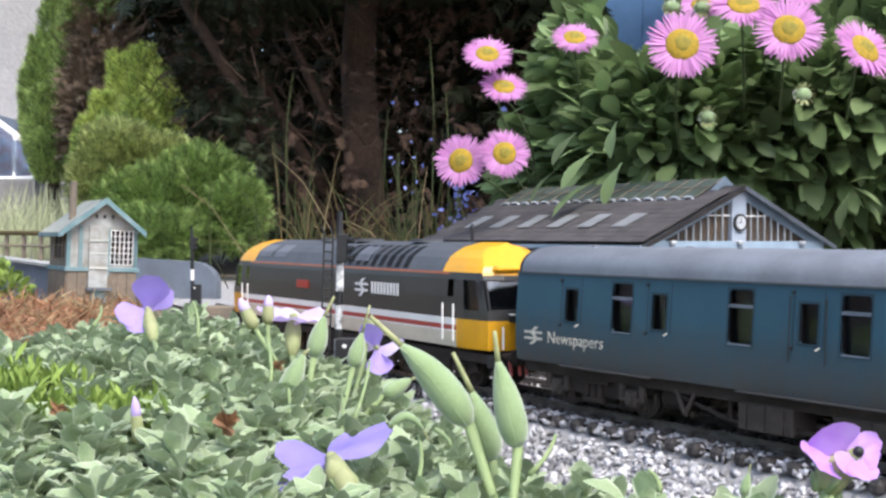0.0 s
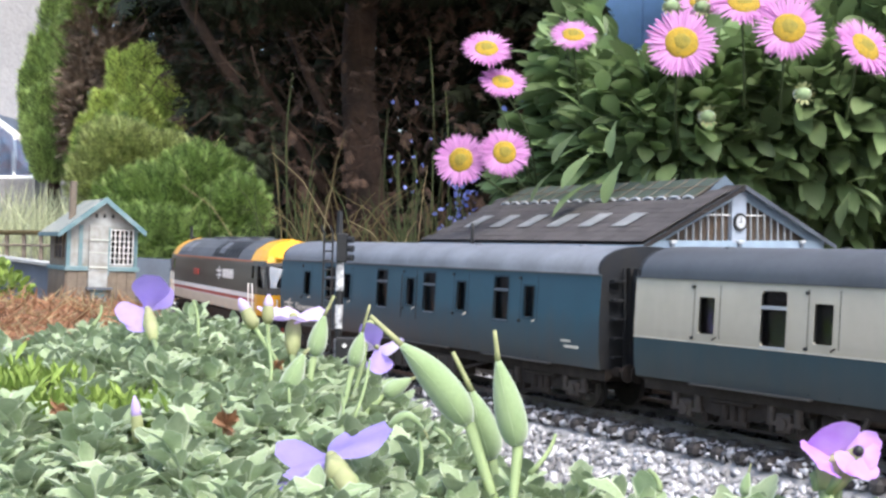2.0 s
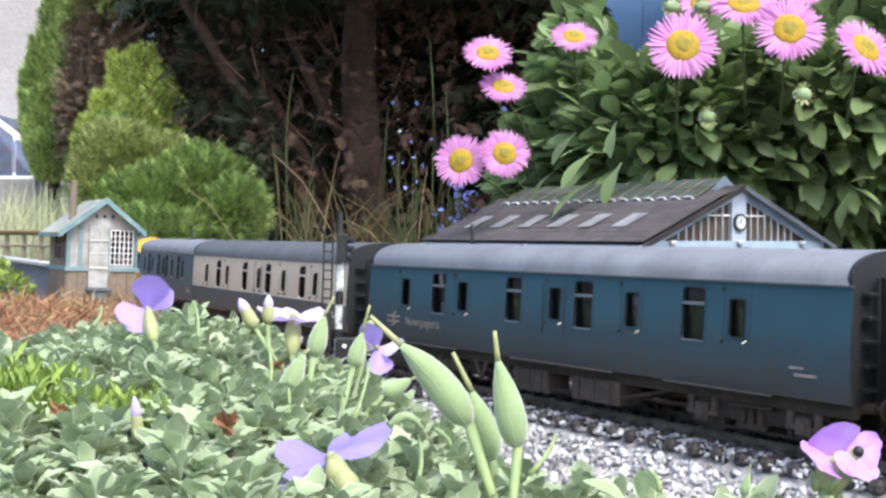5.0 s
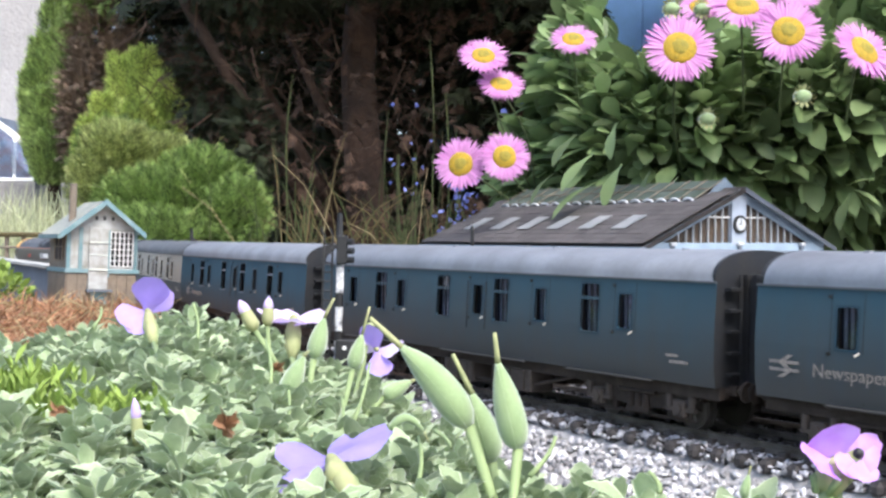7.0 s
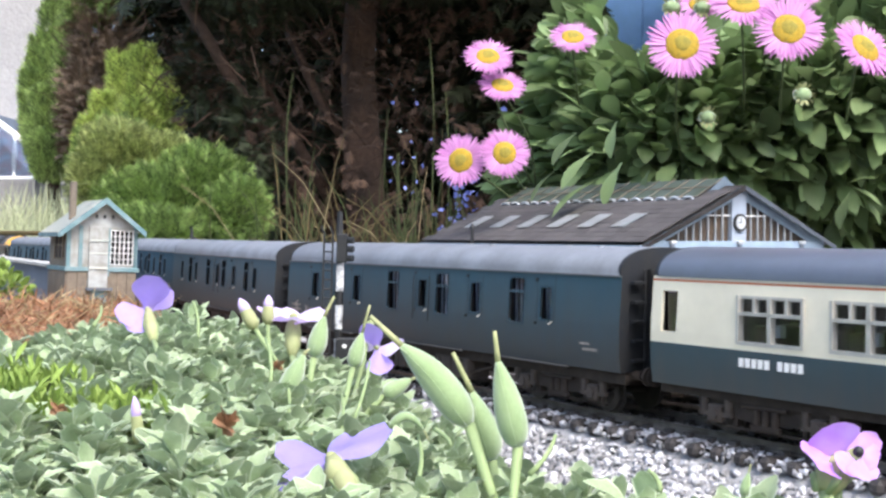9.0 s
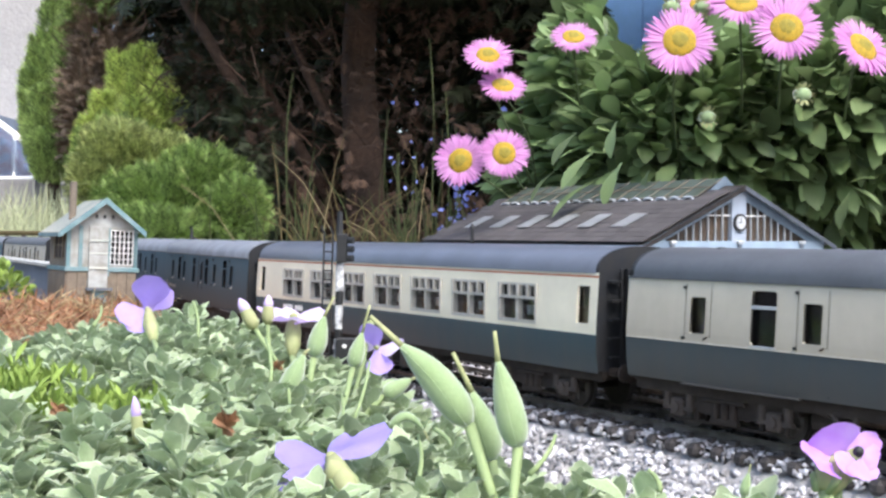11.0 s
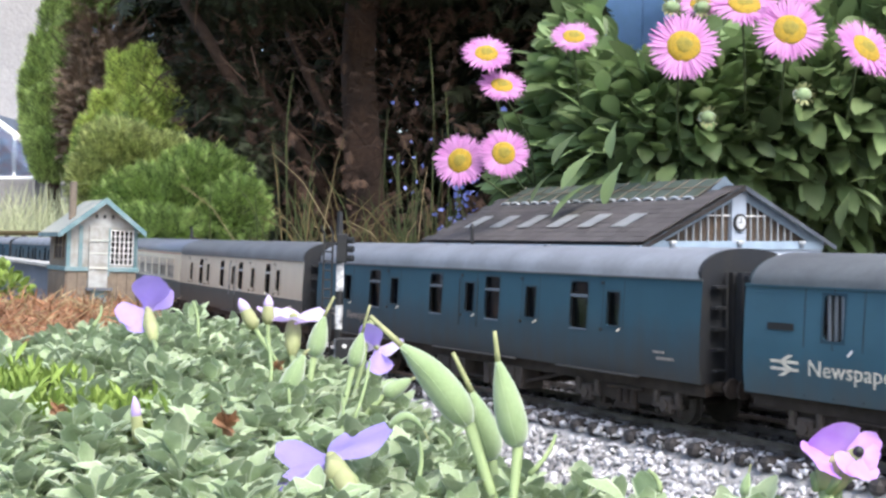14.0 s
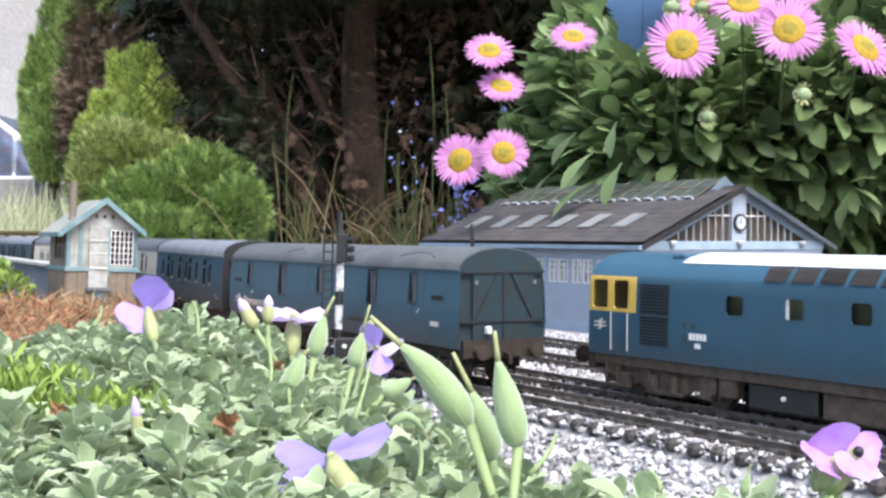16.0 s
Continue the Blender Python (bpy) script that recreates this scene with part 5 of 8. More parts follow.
# ---- the second locomotive, standing ----
mixed_loco("blue diesel locomotive standing on the second track", rides(-0.1750, 0.062, 0.05, -0.0035))


# ---- engine shed: x along the long wall away from the gable, y into the building ----
SHED = Matrix.Translation((0.1183, 0.725, -0.008)) @ Matrix(((-0.5388, 0.8425, 0, 0), (0.8425, 0.5388, 0, 0), (0, 0, 1, 0), (0, 0, 0, 1)))


def engine_shed():
    v = thing("engine_shed", "pale blue model engine shed with a slate roof", "model building")
    W, LEN, EAVE, TOP = 0.1575, 0.2346, 0.0568, 0.0917
    rise = (TOP - EAVE) / (W / 2)

    def add(name, bm, material, label="", parent=None):
        o = part(name, bm, material, parent or v, label)
        return o

    # long wall with window openings
    wins = [(0.022 + 0.0245 * k, 0.022 + 0.0245 * k + 0.0085) for k in range(8)]
    wins += [(a + 0.0105, b + 0.0105) for a, b in wins]
    wins.sort()
    wz0, wz1 = 0.031, 0.046
    bm = bmesh.new()
    cuts = [0.0] + [q for w in wins for q in w] + [LEN]
    box(bm, 0, LEN, 0, 0.003, 0, wz0)
    box(bm, 0, LEN, 0, 0.003, wz1, EAVE)
    for a, b in zip(cuts[0::2], cuts[1::2]):
        box(bm, a, b, 0, 0.003, wz0, wz1)
    add("wall", bm, "wall_blue", "pale blue long wall")
    add("plinth", boxes((-0.0008, LEN, -0.0012, 0, 0, 0.006)), "trim_blue")
    for i, (a, b) in enumerate(wins):
        m = (a + b) / 2
        w = add("window", boxes((a, b, 0.0015, 0.002, wz0, wz1)), "card" if i % 5 == 1 else "glass")
        fr = boxes((a, a + 0.0006, -0.0004, 0.0015, wz0, wz1), (b - 0.0006, b, -0.0004, 0.0015, wz0, wz1), (a, b, -0.0004, 0.0015, wz0, wz0 + 0.0006),
                   (a, b, -0.0004, 0.0015, wz1 - 0.0006, wz1), (m - 0.0004, m + 0.0004, -0.0002, 0.0015, wz0, wz1), (a, b, -0.0002, 0.0015, (wz0 + wz1) / 2 - 0.0003, (wz0 + wz1) / 2 + 0.0003),
                   (a, b, -0.0002, 0.0015, wz0 * 0.25 + wz1 * 0.75 - 0.0003, wz0 * 0.25 + wz1 * 0.75 + 0.0003))
        add("window_frame", fr, "white", "white glazing bars", w)
    add("wall", boxes((0, LEN, W - 0.003, W, 0, EAVE)), "wall_blue")
    # dark block that fills the shed with painted shade
    add("floor_shadow_board", boxes((0.004, LEN - 0.004, 0.03, W - 0.03, 0.0, 0.052)), "interior", "dark block put in for the shade inside the shed")
    # end walls
    for x0, x1 in ((0.0, 0.003), (LEN - 0.003, LEN)):
        bm = bmesh.new()
        box(bm, x0, x1, 0.003, W - 0.003, 0, EAVE - 0.002)
        add("wall", bm, "wall_blue", "pale blue end wall")
    bm = bmesh.new()
    a = [bm.verts.new((LEN - 0.0015, y, z)) for y, z in ((0, EAVE), (W, EAVE), (W / 2, TOP))]
    bm.faces.new(a)
    bmesh.ops.solidify(bm, geom=bm.faces[:], thickness=0.002)
    add("gable", bm, "wall_blue")
    # front gable: base beam, raking beams, pier with a clock, glazing and bars
    add("gable_beam", boxes((-0.0014, 0.003, 0.0, W, EAVE - 0.004, EAVE + 0.0012)), "trim_blue", "pale blue beam")
    for s in (0, 1):
        bm = bmesh.new()
        y0, y1 = (0.0, W / 2) if s == 0 else (W, W / 2)
        q = [(y0, EAVE + 0.001), (y1, TOP), (y1, TOP - 0.0062), (y0 + (0.0155 if s == 0 else -0.0155), EAVE + 0.001)]
        f = [bm.verts.new((-0.0012, y, z)) for y, z in q]
        bm.faces.new(f)
        bmesh.ops.solidify(bm, geom=bm.faces[:], thickness=-0.0042 if s else 0.0042)
        bmesh.ops.recalc_face_normals(bm, faces=bm.faces)
        add("gable_rafter", bm, "trim_blue", "pale blue raking beam")
    add("gable_pier", boxes((-0.0016, 0.0028, W / 2 - 0.0062, W / 2 + 0.0062, EAVE, TOP - 0.004)), "wall_blue", "central pier")
    bm = bmesh.new()
    gl = [bm.verts.new((0.0018, y, z)) for y, z in ((0.004, EAVE), (W - 0.004, EAVE), (W / 2, TOP - 0.003))]
    bm.faces.new(gl)
    add("gable_glazing", bm, "card", "brown glazing behind the bars")
    for k in range(1, 8):
        for s in (-1, 1):
            y = W / 2 + s * (0.0062 + 0.0062 * k)
            top = TOP - 0.005 - rise * abs(y - W / 2)
            if top > EAVE + 0.003:
                add("glazing_bar", boxes((0.0, 0.0014, y - 0.00024, y + 0.00024, EAVE, top)), "skylight", "thin pale glazing bar")
    for s in (-1, 1):
        add("transom", boxes((0.0002, 0.0013, *sorted((W / 2 + s * 0.006, W / 2 + s * 0.026)), EAVE + 0.0168, EAVE + 0.0175)), "white")
    for y in (0.022, W / 2, W - 0.022):
        add("corbel", boxes((-0.0040, -0.0012, y - 0.0024, y + 0.0024, EAVE - 0.0006, EAVE + 0.0014), bevel=0.0005), "skylight", "pale corbel block")
        add("corbel_bracket", boxes((-0.0030, -0.0013, y - 0.0014, y + 0.0014, EAVE - 0.0034, EAVE - 0.0008), bevel=0.0003), "greyboard", "dark bracket below the block")
    bm = bmesh.new()
    rod(bm, (-0.0030, W / 2, EAVE + 0.0128), (-0.0016, W / 2, EAVE + 0.0128), 0.0056, n=24)
    clock = add("clock", bm, "black", "round clock with a black rim")
    bm = bmesh.new()
    rod(bm, (-0.0033, W / 2, EAVE + 0.0128), (-0.0029, W / 2, EAVE + 0.0128), 0.0040, n=24)
    add("clock_face", bm, "skylight", "pale grey clock face", clock)
    add("clock_hand", boxes((-0.0035, -0.0033, W / 2 - 0.0002, W / 2 + 0.0002, EAVE + 0.0125, EAVE + 0.0162), (-0.0035, -0.0033, W / 2 - 0.0024, W / 2, EAVE + 0.0126, EAVE + 0.0130)), "black", "", clock)
    # roof slopes with overhang, slates in courses, skylights
    over, lap = 0.006, 0.006
    slope = math.atan(rise)
    for s in (0, 1):
        bm = bmesh.new()
        y0 = -over if s == 0 else W + over
        z0 = EAVE - over * rise + 0.0012
        q = [(-lap, y0, z0), (LEN + lap, y0, z0), (LEN + lap, W / 2, TOP + 0.0012), (-lap, W / 2, TOP + 0.0012)]
        bm.faces.new([bm.verts.new(p) for p in q])
        bmesh.ops.solidify(bm, geom=bm.faces[:], thickness=0.0014 if s else -0.0014)
        bmesh.ops.recalc_face_normals(bm, faces=bm.faces)
        r = add("roof_slope", bm, "slate", "dark slate roof slope")
        if s == 0:
            slates = bmesh.new()
            box(slates, 0, 0.0098, 0, 0.0075, -0.00028, 0.00028)
            me = bpy.data.meshes.new("slate")
            slates.to_mesh(me)
            slates.free()
            me.materials.append(M["slate"])
            for row in range(11):
                for col in range(25):
                    x = -lap + 0.0099 * col - (0.0049 if row % 2 and col else 0)
                    if x + 0.0098 > LEN + lap + 0.003 :
                        continue
                    yy = -over + 0.0066 * row
                    o = new("slate", me)
                    o.parent = r
                    o.matrix_local = Matrix.Translation((x, yy, z0 + (yy + over) * rise + 0.0020 + rng.uniform(0, 0.0002))) @ Matrix.Rotation(slope - 0.014, 4, "X") @ Matrix.Diagonal((0.5 if row % 2 and col == 0 else 1, 1, 1, 1))
            for l in (0.0300, 0.0635, 0.0970, 0.1305, 0.1640, 0.1975):
                y0s, y1s = 0.0122, 0.0314
                sk = bmesh.new()
                zz = lambda y: EAVE + y * rise + 0.0047
                q = [(l, y0s, zz(y0s)), (l + 0.0135, y0s, zz(y0s)), (l + 0.0135, y1s, zz(y1s)), (l, y1s, zz(y1s))]
                sk.faces.new([sk.verts.new(p) for p in q])
                bmesh.ops.solidify(sk, geom=sk.faces[:], thickness=-0.0012)
                add("skylight", sk, "skylight", "clouded grey skylight")
    add("gutter", boxes((-lap, LEN + lap, -over - 0.0018, -over, EAVE - over * rise - 0.0012, EAVE - over * rise + 0.0012)), "trim_blue", "pale blue gutter")
    for s in (0, 1):
        bm = bmesh.new()
        y0 = -over if s == 0 else W + over
        z0 = EAVE - over * rise
        q = [(-lap - 0.001, y0, z0 + 0.001), (-lap - 0.001, W / 2, TOP + 0.0012), (-lap - 0.001, W / 2, TOP - 0.0022), (-lap - 0.001, y0, z0 - 0.002)]
        bm.faces.new([bm.verts.new(p) for p in q])
        bmesh.ops.solidify(bm, geom=bm.faces[:], thickness=0.0012)
        add("bargeboard", bm, "slate" if s == 0 else "greyboard", "dark verge board")
    # ridge lantern
    yl, zl = 0.054, EAVE + 0.054 * rise + 0.0010
    x0, x1 = 0.012, 0.222
    lan = add("ridge_lantern", boxes((x0, x1, yl + 0.0015, W - yl - 0.0015, zl - 0.004, zl + 0.0035)), "greyboard", "raised ridge lantern")
    for k in range(17):
        xx = x0 + (x1 - x0) * (k + 0.5) / 17
        bm = bmesh.new()
        pts = [(xx + 0.0052 * math.cos(math.pi * j / 8), yl, zl + 0.0010 + 0.0030 * math.sin(math.pi * j / 8)) for j in range(9)]
        tube(bm, pts, [0.0009] * 9, n=6)
        add("arch_trim", bm, "skylight", "pale arched trim", lan)
    for s in (0, 1):
        ya = yl + 0.001 if s == 0 else W - yl - 0.001
        bm = bmesh.new()
        for k in range(15):
            xx = x0 + (x1 - x0) * k / 14
            rod(bm, (xx, ya, zl + 0.0042), (xx, W / 2, 0.0985), 0.0003, n=4)
        for f in (0.0, 0.5):
            rod(bm, (x0, ya + (W / 2 - ya) * f, zl + 0.0042 + (0.0985 - zl - 0.0042) * f), (x1, ya + (W / 2 - ya) * f, zl + 0.0042 + (0.0985 - zl - 0.0042) * f), 0.00035, n=4)
        add("lantern_grid", bm, "oldwood" if s == 0 else "greyboard", "weathered lantern glazing bars", lan)
        bm = bmesh.new()
        bm.faces.new([bm.verts.new(p) for p in ((x0, ya, zl + 0.0036), (x1, ya, zl + 0.0036), (x1, W / 2, 0.0980), (x0, W / 2, 0.0980))])
        add("lantern_glass", bm, "lantern_pane", "clouded green lantern glazing", lan)
    bm = bmesh.new()
    bm.faces.new([bm.verts.new(p) for p in ((x0 - 0.001, yl, zl), (x0 - 0.001, W - yl, zl), (x0 - 0.001, W / 2, 0.0995))])
    bmesh.ops.solidify(bm, geom=bm.faces[:], thickness=0.0012)
    add("lantern_end", bm, "trim_blue", "pale blue lantern gable", lan)
    v.matrix_world = SHED
    return v


engine_shed()


# ---- signal box on a timber base: x along its front, y back ----
def signal_box():
    v = thing("signal_box", "weathered white and teal model signal box on timber boards", "model building")
    W, D = 0.0413, 0.046
    z0, z1, z2, top = -0.034, 0.0, 0.0245, 0.0405    # base bottom, sill, eaves, ridge
    bm = bmesh.new()
    box(bm, 0, W, 0, D, z0, z1 - 0.0012)
    base = part("base", bm, "oldwood", v, "grey brown boarded base")
    for k in range(7):
        x = W * k / 7
        part("base_board", boxes((x + 0.0002, x + W / 7 - 0.0002, -0.0008, 0.0, z0, z1 - 0.0012)), "oldwood", base)
    for k in range(6):
        y = D * k / 6
        part("base_board", boxes((-0.0008, 0.0, y + 0.0002, y + D / 6 - 0.0002, z0, z1 - 0.0012)), "oldwood", base)
    part("sill", boxes((-0.0014, W + 0.0014, -0.0016, D + 0.001, z1 - 0.0016, z1 + 0.0010), bevel=0.0002), "teal", v, "teal sill board")
    # front wall with the window opening, gable above
    wx0, wx1, wz0, wz1 = 0.0254, 0.0388, 0.0028, 0.0232
    bm = bmesh.new()
    box(bm, 0, wx0, 0, 0.0016, z1, z2)
    box(bm, wx1, W, 0, 0.0016, z1, z2)
    box(bm, wx0, wx1, 0, 0.0016, z1, wz0)
    box(bm, wx0, wx1, 0, 0.0016, wz1, z2)
    prism(bm, [(0, z2), (W, z2), (W / 2, top)], 0.0, 0.0016)
    part("front_wall", bm, "clapboard", v, "flaking white boarded front")
    for k in range(8):
        z = z1 + 0.003 * k + 0.001
        part("clapboard", boxes((0.0072, 0.0106, -0.0006, 0.0, z, z + 0.0026)), "clapboard", v)
    part("side_wall", boxes((0, 0.0016, 0.0016, D, z1, z2)), "oldwood", v, "bare brown boarded side wall")
    part("side_wall", boxes((W - 0.0016, W, 0.0016, D, z1, z2)), "teal", v)
    part("rear_wall", boxes((0.0016, W - 0.0016, D - 0.0016, D, z1, z2)), "clapboard", v)
    # dark plate that paints the shade behind the side window
    part("side_window", boxes((-0.0006, 0.0, 0.008, 0.030, 0.006, 0.021)), "interior", v)
    part("side_window_frame", boxes((-0.0012, -0.0006, 0.008, 0.0095, 0.005, 0.022), (-0.0012, -0.0006, 0.0185, 0.0195, 0.005, 0.022), (-0.0012, -0.0006, 0.0285, 0.030, 0.005, 0.022), (-0.0012, -0.0006, 0.008, 0.030, 0.0132, 0.0140)), "oldwood", v)
    for x in (-0.0006, 0.0064, W - 0.0022):
        part("corner_post", boxes((x, x + 0.0022, -0.0012, 0.0008, z1, z2 + 0.001)), "teal", v, "teal corner post")
    # door, open a crack, with panels
    d = part("door", boxes((0.0122, 0.0236, -0.0022, -0.0004, -0.0110, 0.0255), bevel=0.0002), "clapboard", v, "crooked white plank door")
    part("door_plank", boxes((0.0124, 0.0234, -0.0028, -0.0022, 0.0165, 0.0174), (0.0124, 0.0234, -0.0028, -0.0022, 0.0002, 0.0012), (0.0124, 0.0234, -0.0026, -0.0022, 0.0090, 0.0096)), "tealroof", d)
    part("door_edge", boxes((0.0236, 0.0246, -0.0020, 0.0, -0.004, 0.0245)), "teal", d)
    part("lower_panel", boxes((0.0136, 0.0232, -0.0024, -0.0006, -0.034, -0.0125)), "teal", v, "pale teal lower panel")
    part("step", boxes((0.0110, 0.0262, -0.0050, -0.0008, -0.0126, -0.0112)), "greyboard", v)
    # lattice window
    # dark sheet behind the lattice, painted as the shade of the room
    part("window_back", boxes((wx0, wx1, 0.0013, 0.0016, wz0, wz1)), "interior", v)
    n, m = 5, 6
    fr = bmesh.new()
    for k in range(n + 1):
        x = wx0 + (wx1 - wx0) * k / n
        box(fr, x - 0.0002, x + 0.0002, -0.0006, 0.0006, wz0, wz1)
    for k in range(m + 1):
        z = wz0 + (wz1 - wz0) * k / m
        box(fr, wx0, wx1, -0.0006, 0.0006, z - 0.0002, z + 0.0002)
    part("window_lattice", fr, "white", v, "white lattice window bars")
    part("window_pane", boxes((wx0, wx1, 0.0007, 0.0009, wz0, wz1)), "glass", v)
    part("window_trim", boxes((wx0 - 0.0014, wx0 - 0.0004, -0.0012, 0.0, wz0 - 0.001, wz1 + 0.001), (wx1 + 0.0004, wx1 + 0.0016, -0.0012, 0.0, wz0 - 0.001, wz1 + 0.001)), "teal", v)
    for x in (0.0165, 0.0212, 0.0262):
        part("vent_hole", boxes((x - 0.0008, x + 0.0008, -0.0003, 0.0004, 0.0302, 0.0325)), "black", v)
    # roof slopes with verge boards
    pitch = (top - z2) / (W / 2)
    for s in (0, 1):
        bm = bmesh.new()
        xe = -0.0058 if s == 0 else W + 0.0038
        ze = z2 - (0.0058 if s == 0 else 0.0038) * pitch
        q = [(xe, -0.0045, ze + 0.001), (W / 2, -0.0045, top + 0.0012), (W / 2, D + 0.003, top + 0.0012), (xe, D + 0.003, ze + 0.001)]
        bm.faces.new([bm.verts.new(p) for p in q])
        bmesh.ops.solidify(bm, geom=bm.faces[:], thickness=0.0014 * (1 if s else -1))
        bmesh.ops.recalc_face_normals(bm, faces=bm.faces)
        part("roof_slope", bm, "tealroof", v, "weathered grey green roof")
        bm = bmesh.new()
        q = [(xe, ze + 0.0016), (W / 2, top + 0.0022), (W / 2, top - 0.0014), (xe, ze - 0.0018)]
        prism(bm, q, -0.0062, -0.0045)
        part("verge_board", bm, "teal", v, "teal verge board")
    part("eave_board", boxes((-0.0068, -0.0054, -0.0050, D + 0.003, 0.0185, 0.0208)), "teal", v)
    bm = bmesh.new()
    tube(bm, [(0.006, 0.016, 0.024), (0.006, 0.016, 0.052)], [0.0022, 0.0022], n=10)
    part("stove_pipe", bm, "oldwood", v, "old grey chimney pipe")
    v.matrix_world = pose(-0.2216, 0.720, 0.0325, 0, 2.0, 30)
    return v


signal_box()


# ---- colour light signals ----
def colour_signal(label, at, h, ladder=True):
    v = thing("railway_signal", label, "railway signal", "colour light signals", at=at)
    bm = bmesh.new()
    rod(bm, (0, 0, 0), (0, 0, h * 0.10), 0.0024, n=10)
    part("post", bm, "black", v, "black lower post")
    for k, (a, b) in enumerate(((0.10, 0.20), (0.20, 0.35), (0.35, 0.416), (0.416, 0.575), (0.575, 0.668), (0.668, 0.86))):
        a, b = a * h, b * h
        bm = bmesh.new()
        rod(bm, (0, 0, a), (0, 0, b), 0.0015, n=10)
        part("post_band", bm, ("flaky" if k % 2 else "black") if ladder else ("white" if k == 3 else "black"), v, "painted post band")
    head = part("signal_head", boxes((-0.0014, 0.0026, -0.0024, 0.0020, h * 0.86, h * 1.05), bevel=0.0004), "black", v, "black signal head")
    for k in range(3):
        z = h * (0.89 + 0.06 * k)
        bm = bmesh.new()
        rod(bm, (0.0022, -0.001, z), (0.0048, -0.0022, z), 0.0012, n=10)
        part("hood", bm, "black", head)
    bm = bmesh.new()
    rod(bm, (-0.0006, 0, h * 1.04), (-0.0006, 0, h * 1.2), 0.0015, 0.0010, n=6)
    part("finial", bm, "black", v)
    part("base_box", boxes((-0.0005, 0.0075, -0.0045, 0.0015, 0, h * 0.36), bevel=0.0004), "black", v, "black relay box")
    bm = bmesh.new()
    rod(bm, (0.0028, -0.0052, h * 0.31), (0.0028, -0.0044, h * 0.31), 0.0008, n=8)
    part("white_disc", bm, "white", v)
    if ladder:
        bm = bmesh.new()
        for x in (-0.0062, -0.0030):
            tube(bm, [(x, 0, 0), (x, 0, h * 1.05), (x - 0.0012, 0, h * 1.10)], [0.0004] * 3, n=5)
        for k in range(16):
            z = h * (0.06 + 0.062 * k)
            rod(bm, (-0.0062, 0, z), (-0.0030, 0, z), 0.0003, n=4)
        part("ladder", bm, "black", v, "thin black ladder")
    return v


colour_signal("black and white banded colour light signal beside the main line", pose(-0.0392, 0.452, -0.0052, 0, 1.5, 0), 0.0555)
colour_signal("small dark colour light signal beyond the main line", pose(-0.2050, 1.000, -0.008, 0, 0, 0), 0.056, ladder=False)


# ---- boards, fence and posts round the far curve ----
def leaning_board(label, a, b, top_a, top_b, bottom, material, ledge=""):
    v = thing("edging_board", label, "board")
    bm = bmesh.new()
    a, b = Vector((*a, 0)), Vector((*b, 0))
    n = Vector((0, 0, 1)).cross((b - a).normalized()) * 0.006
    q = [a, b, b + n, a + n]
    lo = [bm.verts.new((p.x, p.y, bottom)) for p in q]
    hi = [bm.verts.new((p.x, p.y, z)) for p, z in zip(q, (top_a, top_b, top_b, top_a))]
    bm.faces.new(lo[::-1])
    bm.faces.new(hi)
    for i in range(4):
        bm.faces.new((lo[i], lo[(i + 1) % 4], hi[(i + 1) % 4], hi[i]))
    bmesh.ops.recalc_face_normals(bm, faces=bm.faces)
    part("panel", bm, material, v)
    if ledge:
        bm = bmesh.new()
        q = [(a - n * 0.6, top_a), (b - n * 0.6, top_b), (b + n * 1.6, top_b), (a + n * 1.6, top_a)]
        lo = [bm.verts.new((p.x, p.y, z + 0.0004)) for p, z in q]
        hi = [bm.verts.new((p.x, p.y, z + 0.0024)) for p, z in q]
        bm.faces.new(lo[::-1])
        bm.faces.new(hi)
        for i in range(4):
            bm.faces.new((lo[i], lo[(i + 1) % 4], hi[(i + 1) % 4], hi[i]))
        part("ledge", bm, ledge, v, "pale coping strip")
    return v


leaning_board("grey blue painted board with a pale coping strip", (-0.352, 0.930), (-0.262, 0.840), 0.0345, 0.0290, -0.02, "greyboard", "clapboard")

curved = thing("curved_board", "grey blue painted board with a rounded end", "board")
bm = bmesh.new()
out = [(-0.105, -0.008), (0.0, -0.008)] + [(0.0 - 0.026 + 0.026 * math.cos(math.pi / 2 * k / 8), 0.006 + 0.021 * math.sin(math.pi / 2 * k / 8)) for k in range(9)] + [(-0.105, 0.031)]
prism(bm, out, 0.0, 0.01)
# the shrub's shade on this panel is in its colour
part("panel", bm, "greyboard", curved)
curved.matrix_world = pose(-0.2126, 1.150, 0.0, 0, 0, -14)

fence = thing("lineside_fence", "low mossy timber fence behind the far curve", "fence")
for k in range(5):
    p = Vector((-0.535 + 0.0235 * k, 1.50 - 0.008 * k, 0))
    part("post", boxes((p.x - 0.0022, p.x + 0.0022, p.y - 0.002, p.y + 0.002, -0.022, 0.0545)), "oldwood", fence)
for z in (0.0535, 0.038):
    bm = bmesh.new()
    tube(bm, [(-0.60, 1.517, z), (-0.52, 1.492, z + 0.0005), (-0.44, 1.466, z)], [0.003 if z > 0.05 else 0.0015] * 3, n=6)
    part("rail", bm, "straw" if z > 0.05 else "oldwood", fence, "mossy top rail")

# thin chimney pipe by the shed; it carries no lamp
post = thing("flue_pipe", "dark slender chimney pipe by the shed", "lamp post", at=pose(0.0205, 0.855, -0.008))
part("post", rods(((0, 0, 0), (0, 0, 0.066), 0.0014), n=8), "black", post)
part("cap", rods(((0, 0, 0.066), (0, 0, 0.069), 0.0022, 0.0008), n=8), "black", post)
beam = thing("timber_edging", "grey weathered timber edging strip beside the curve", "timber")
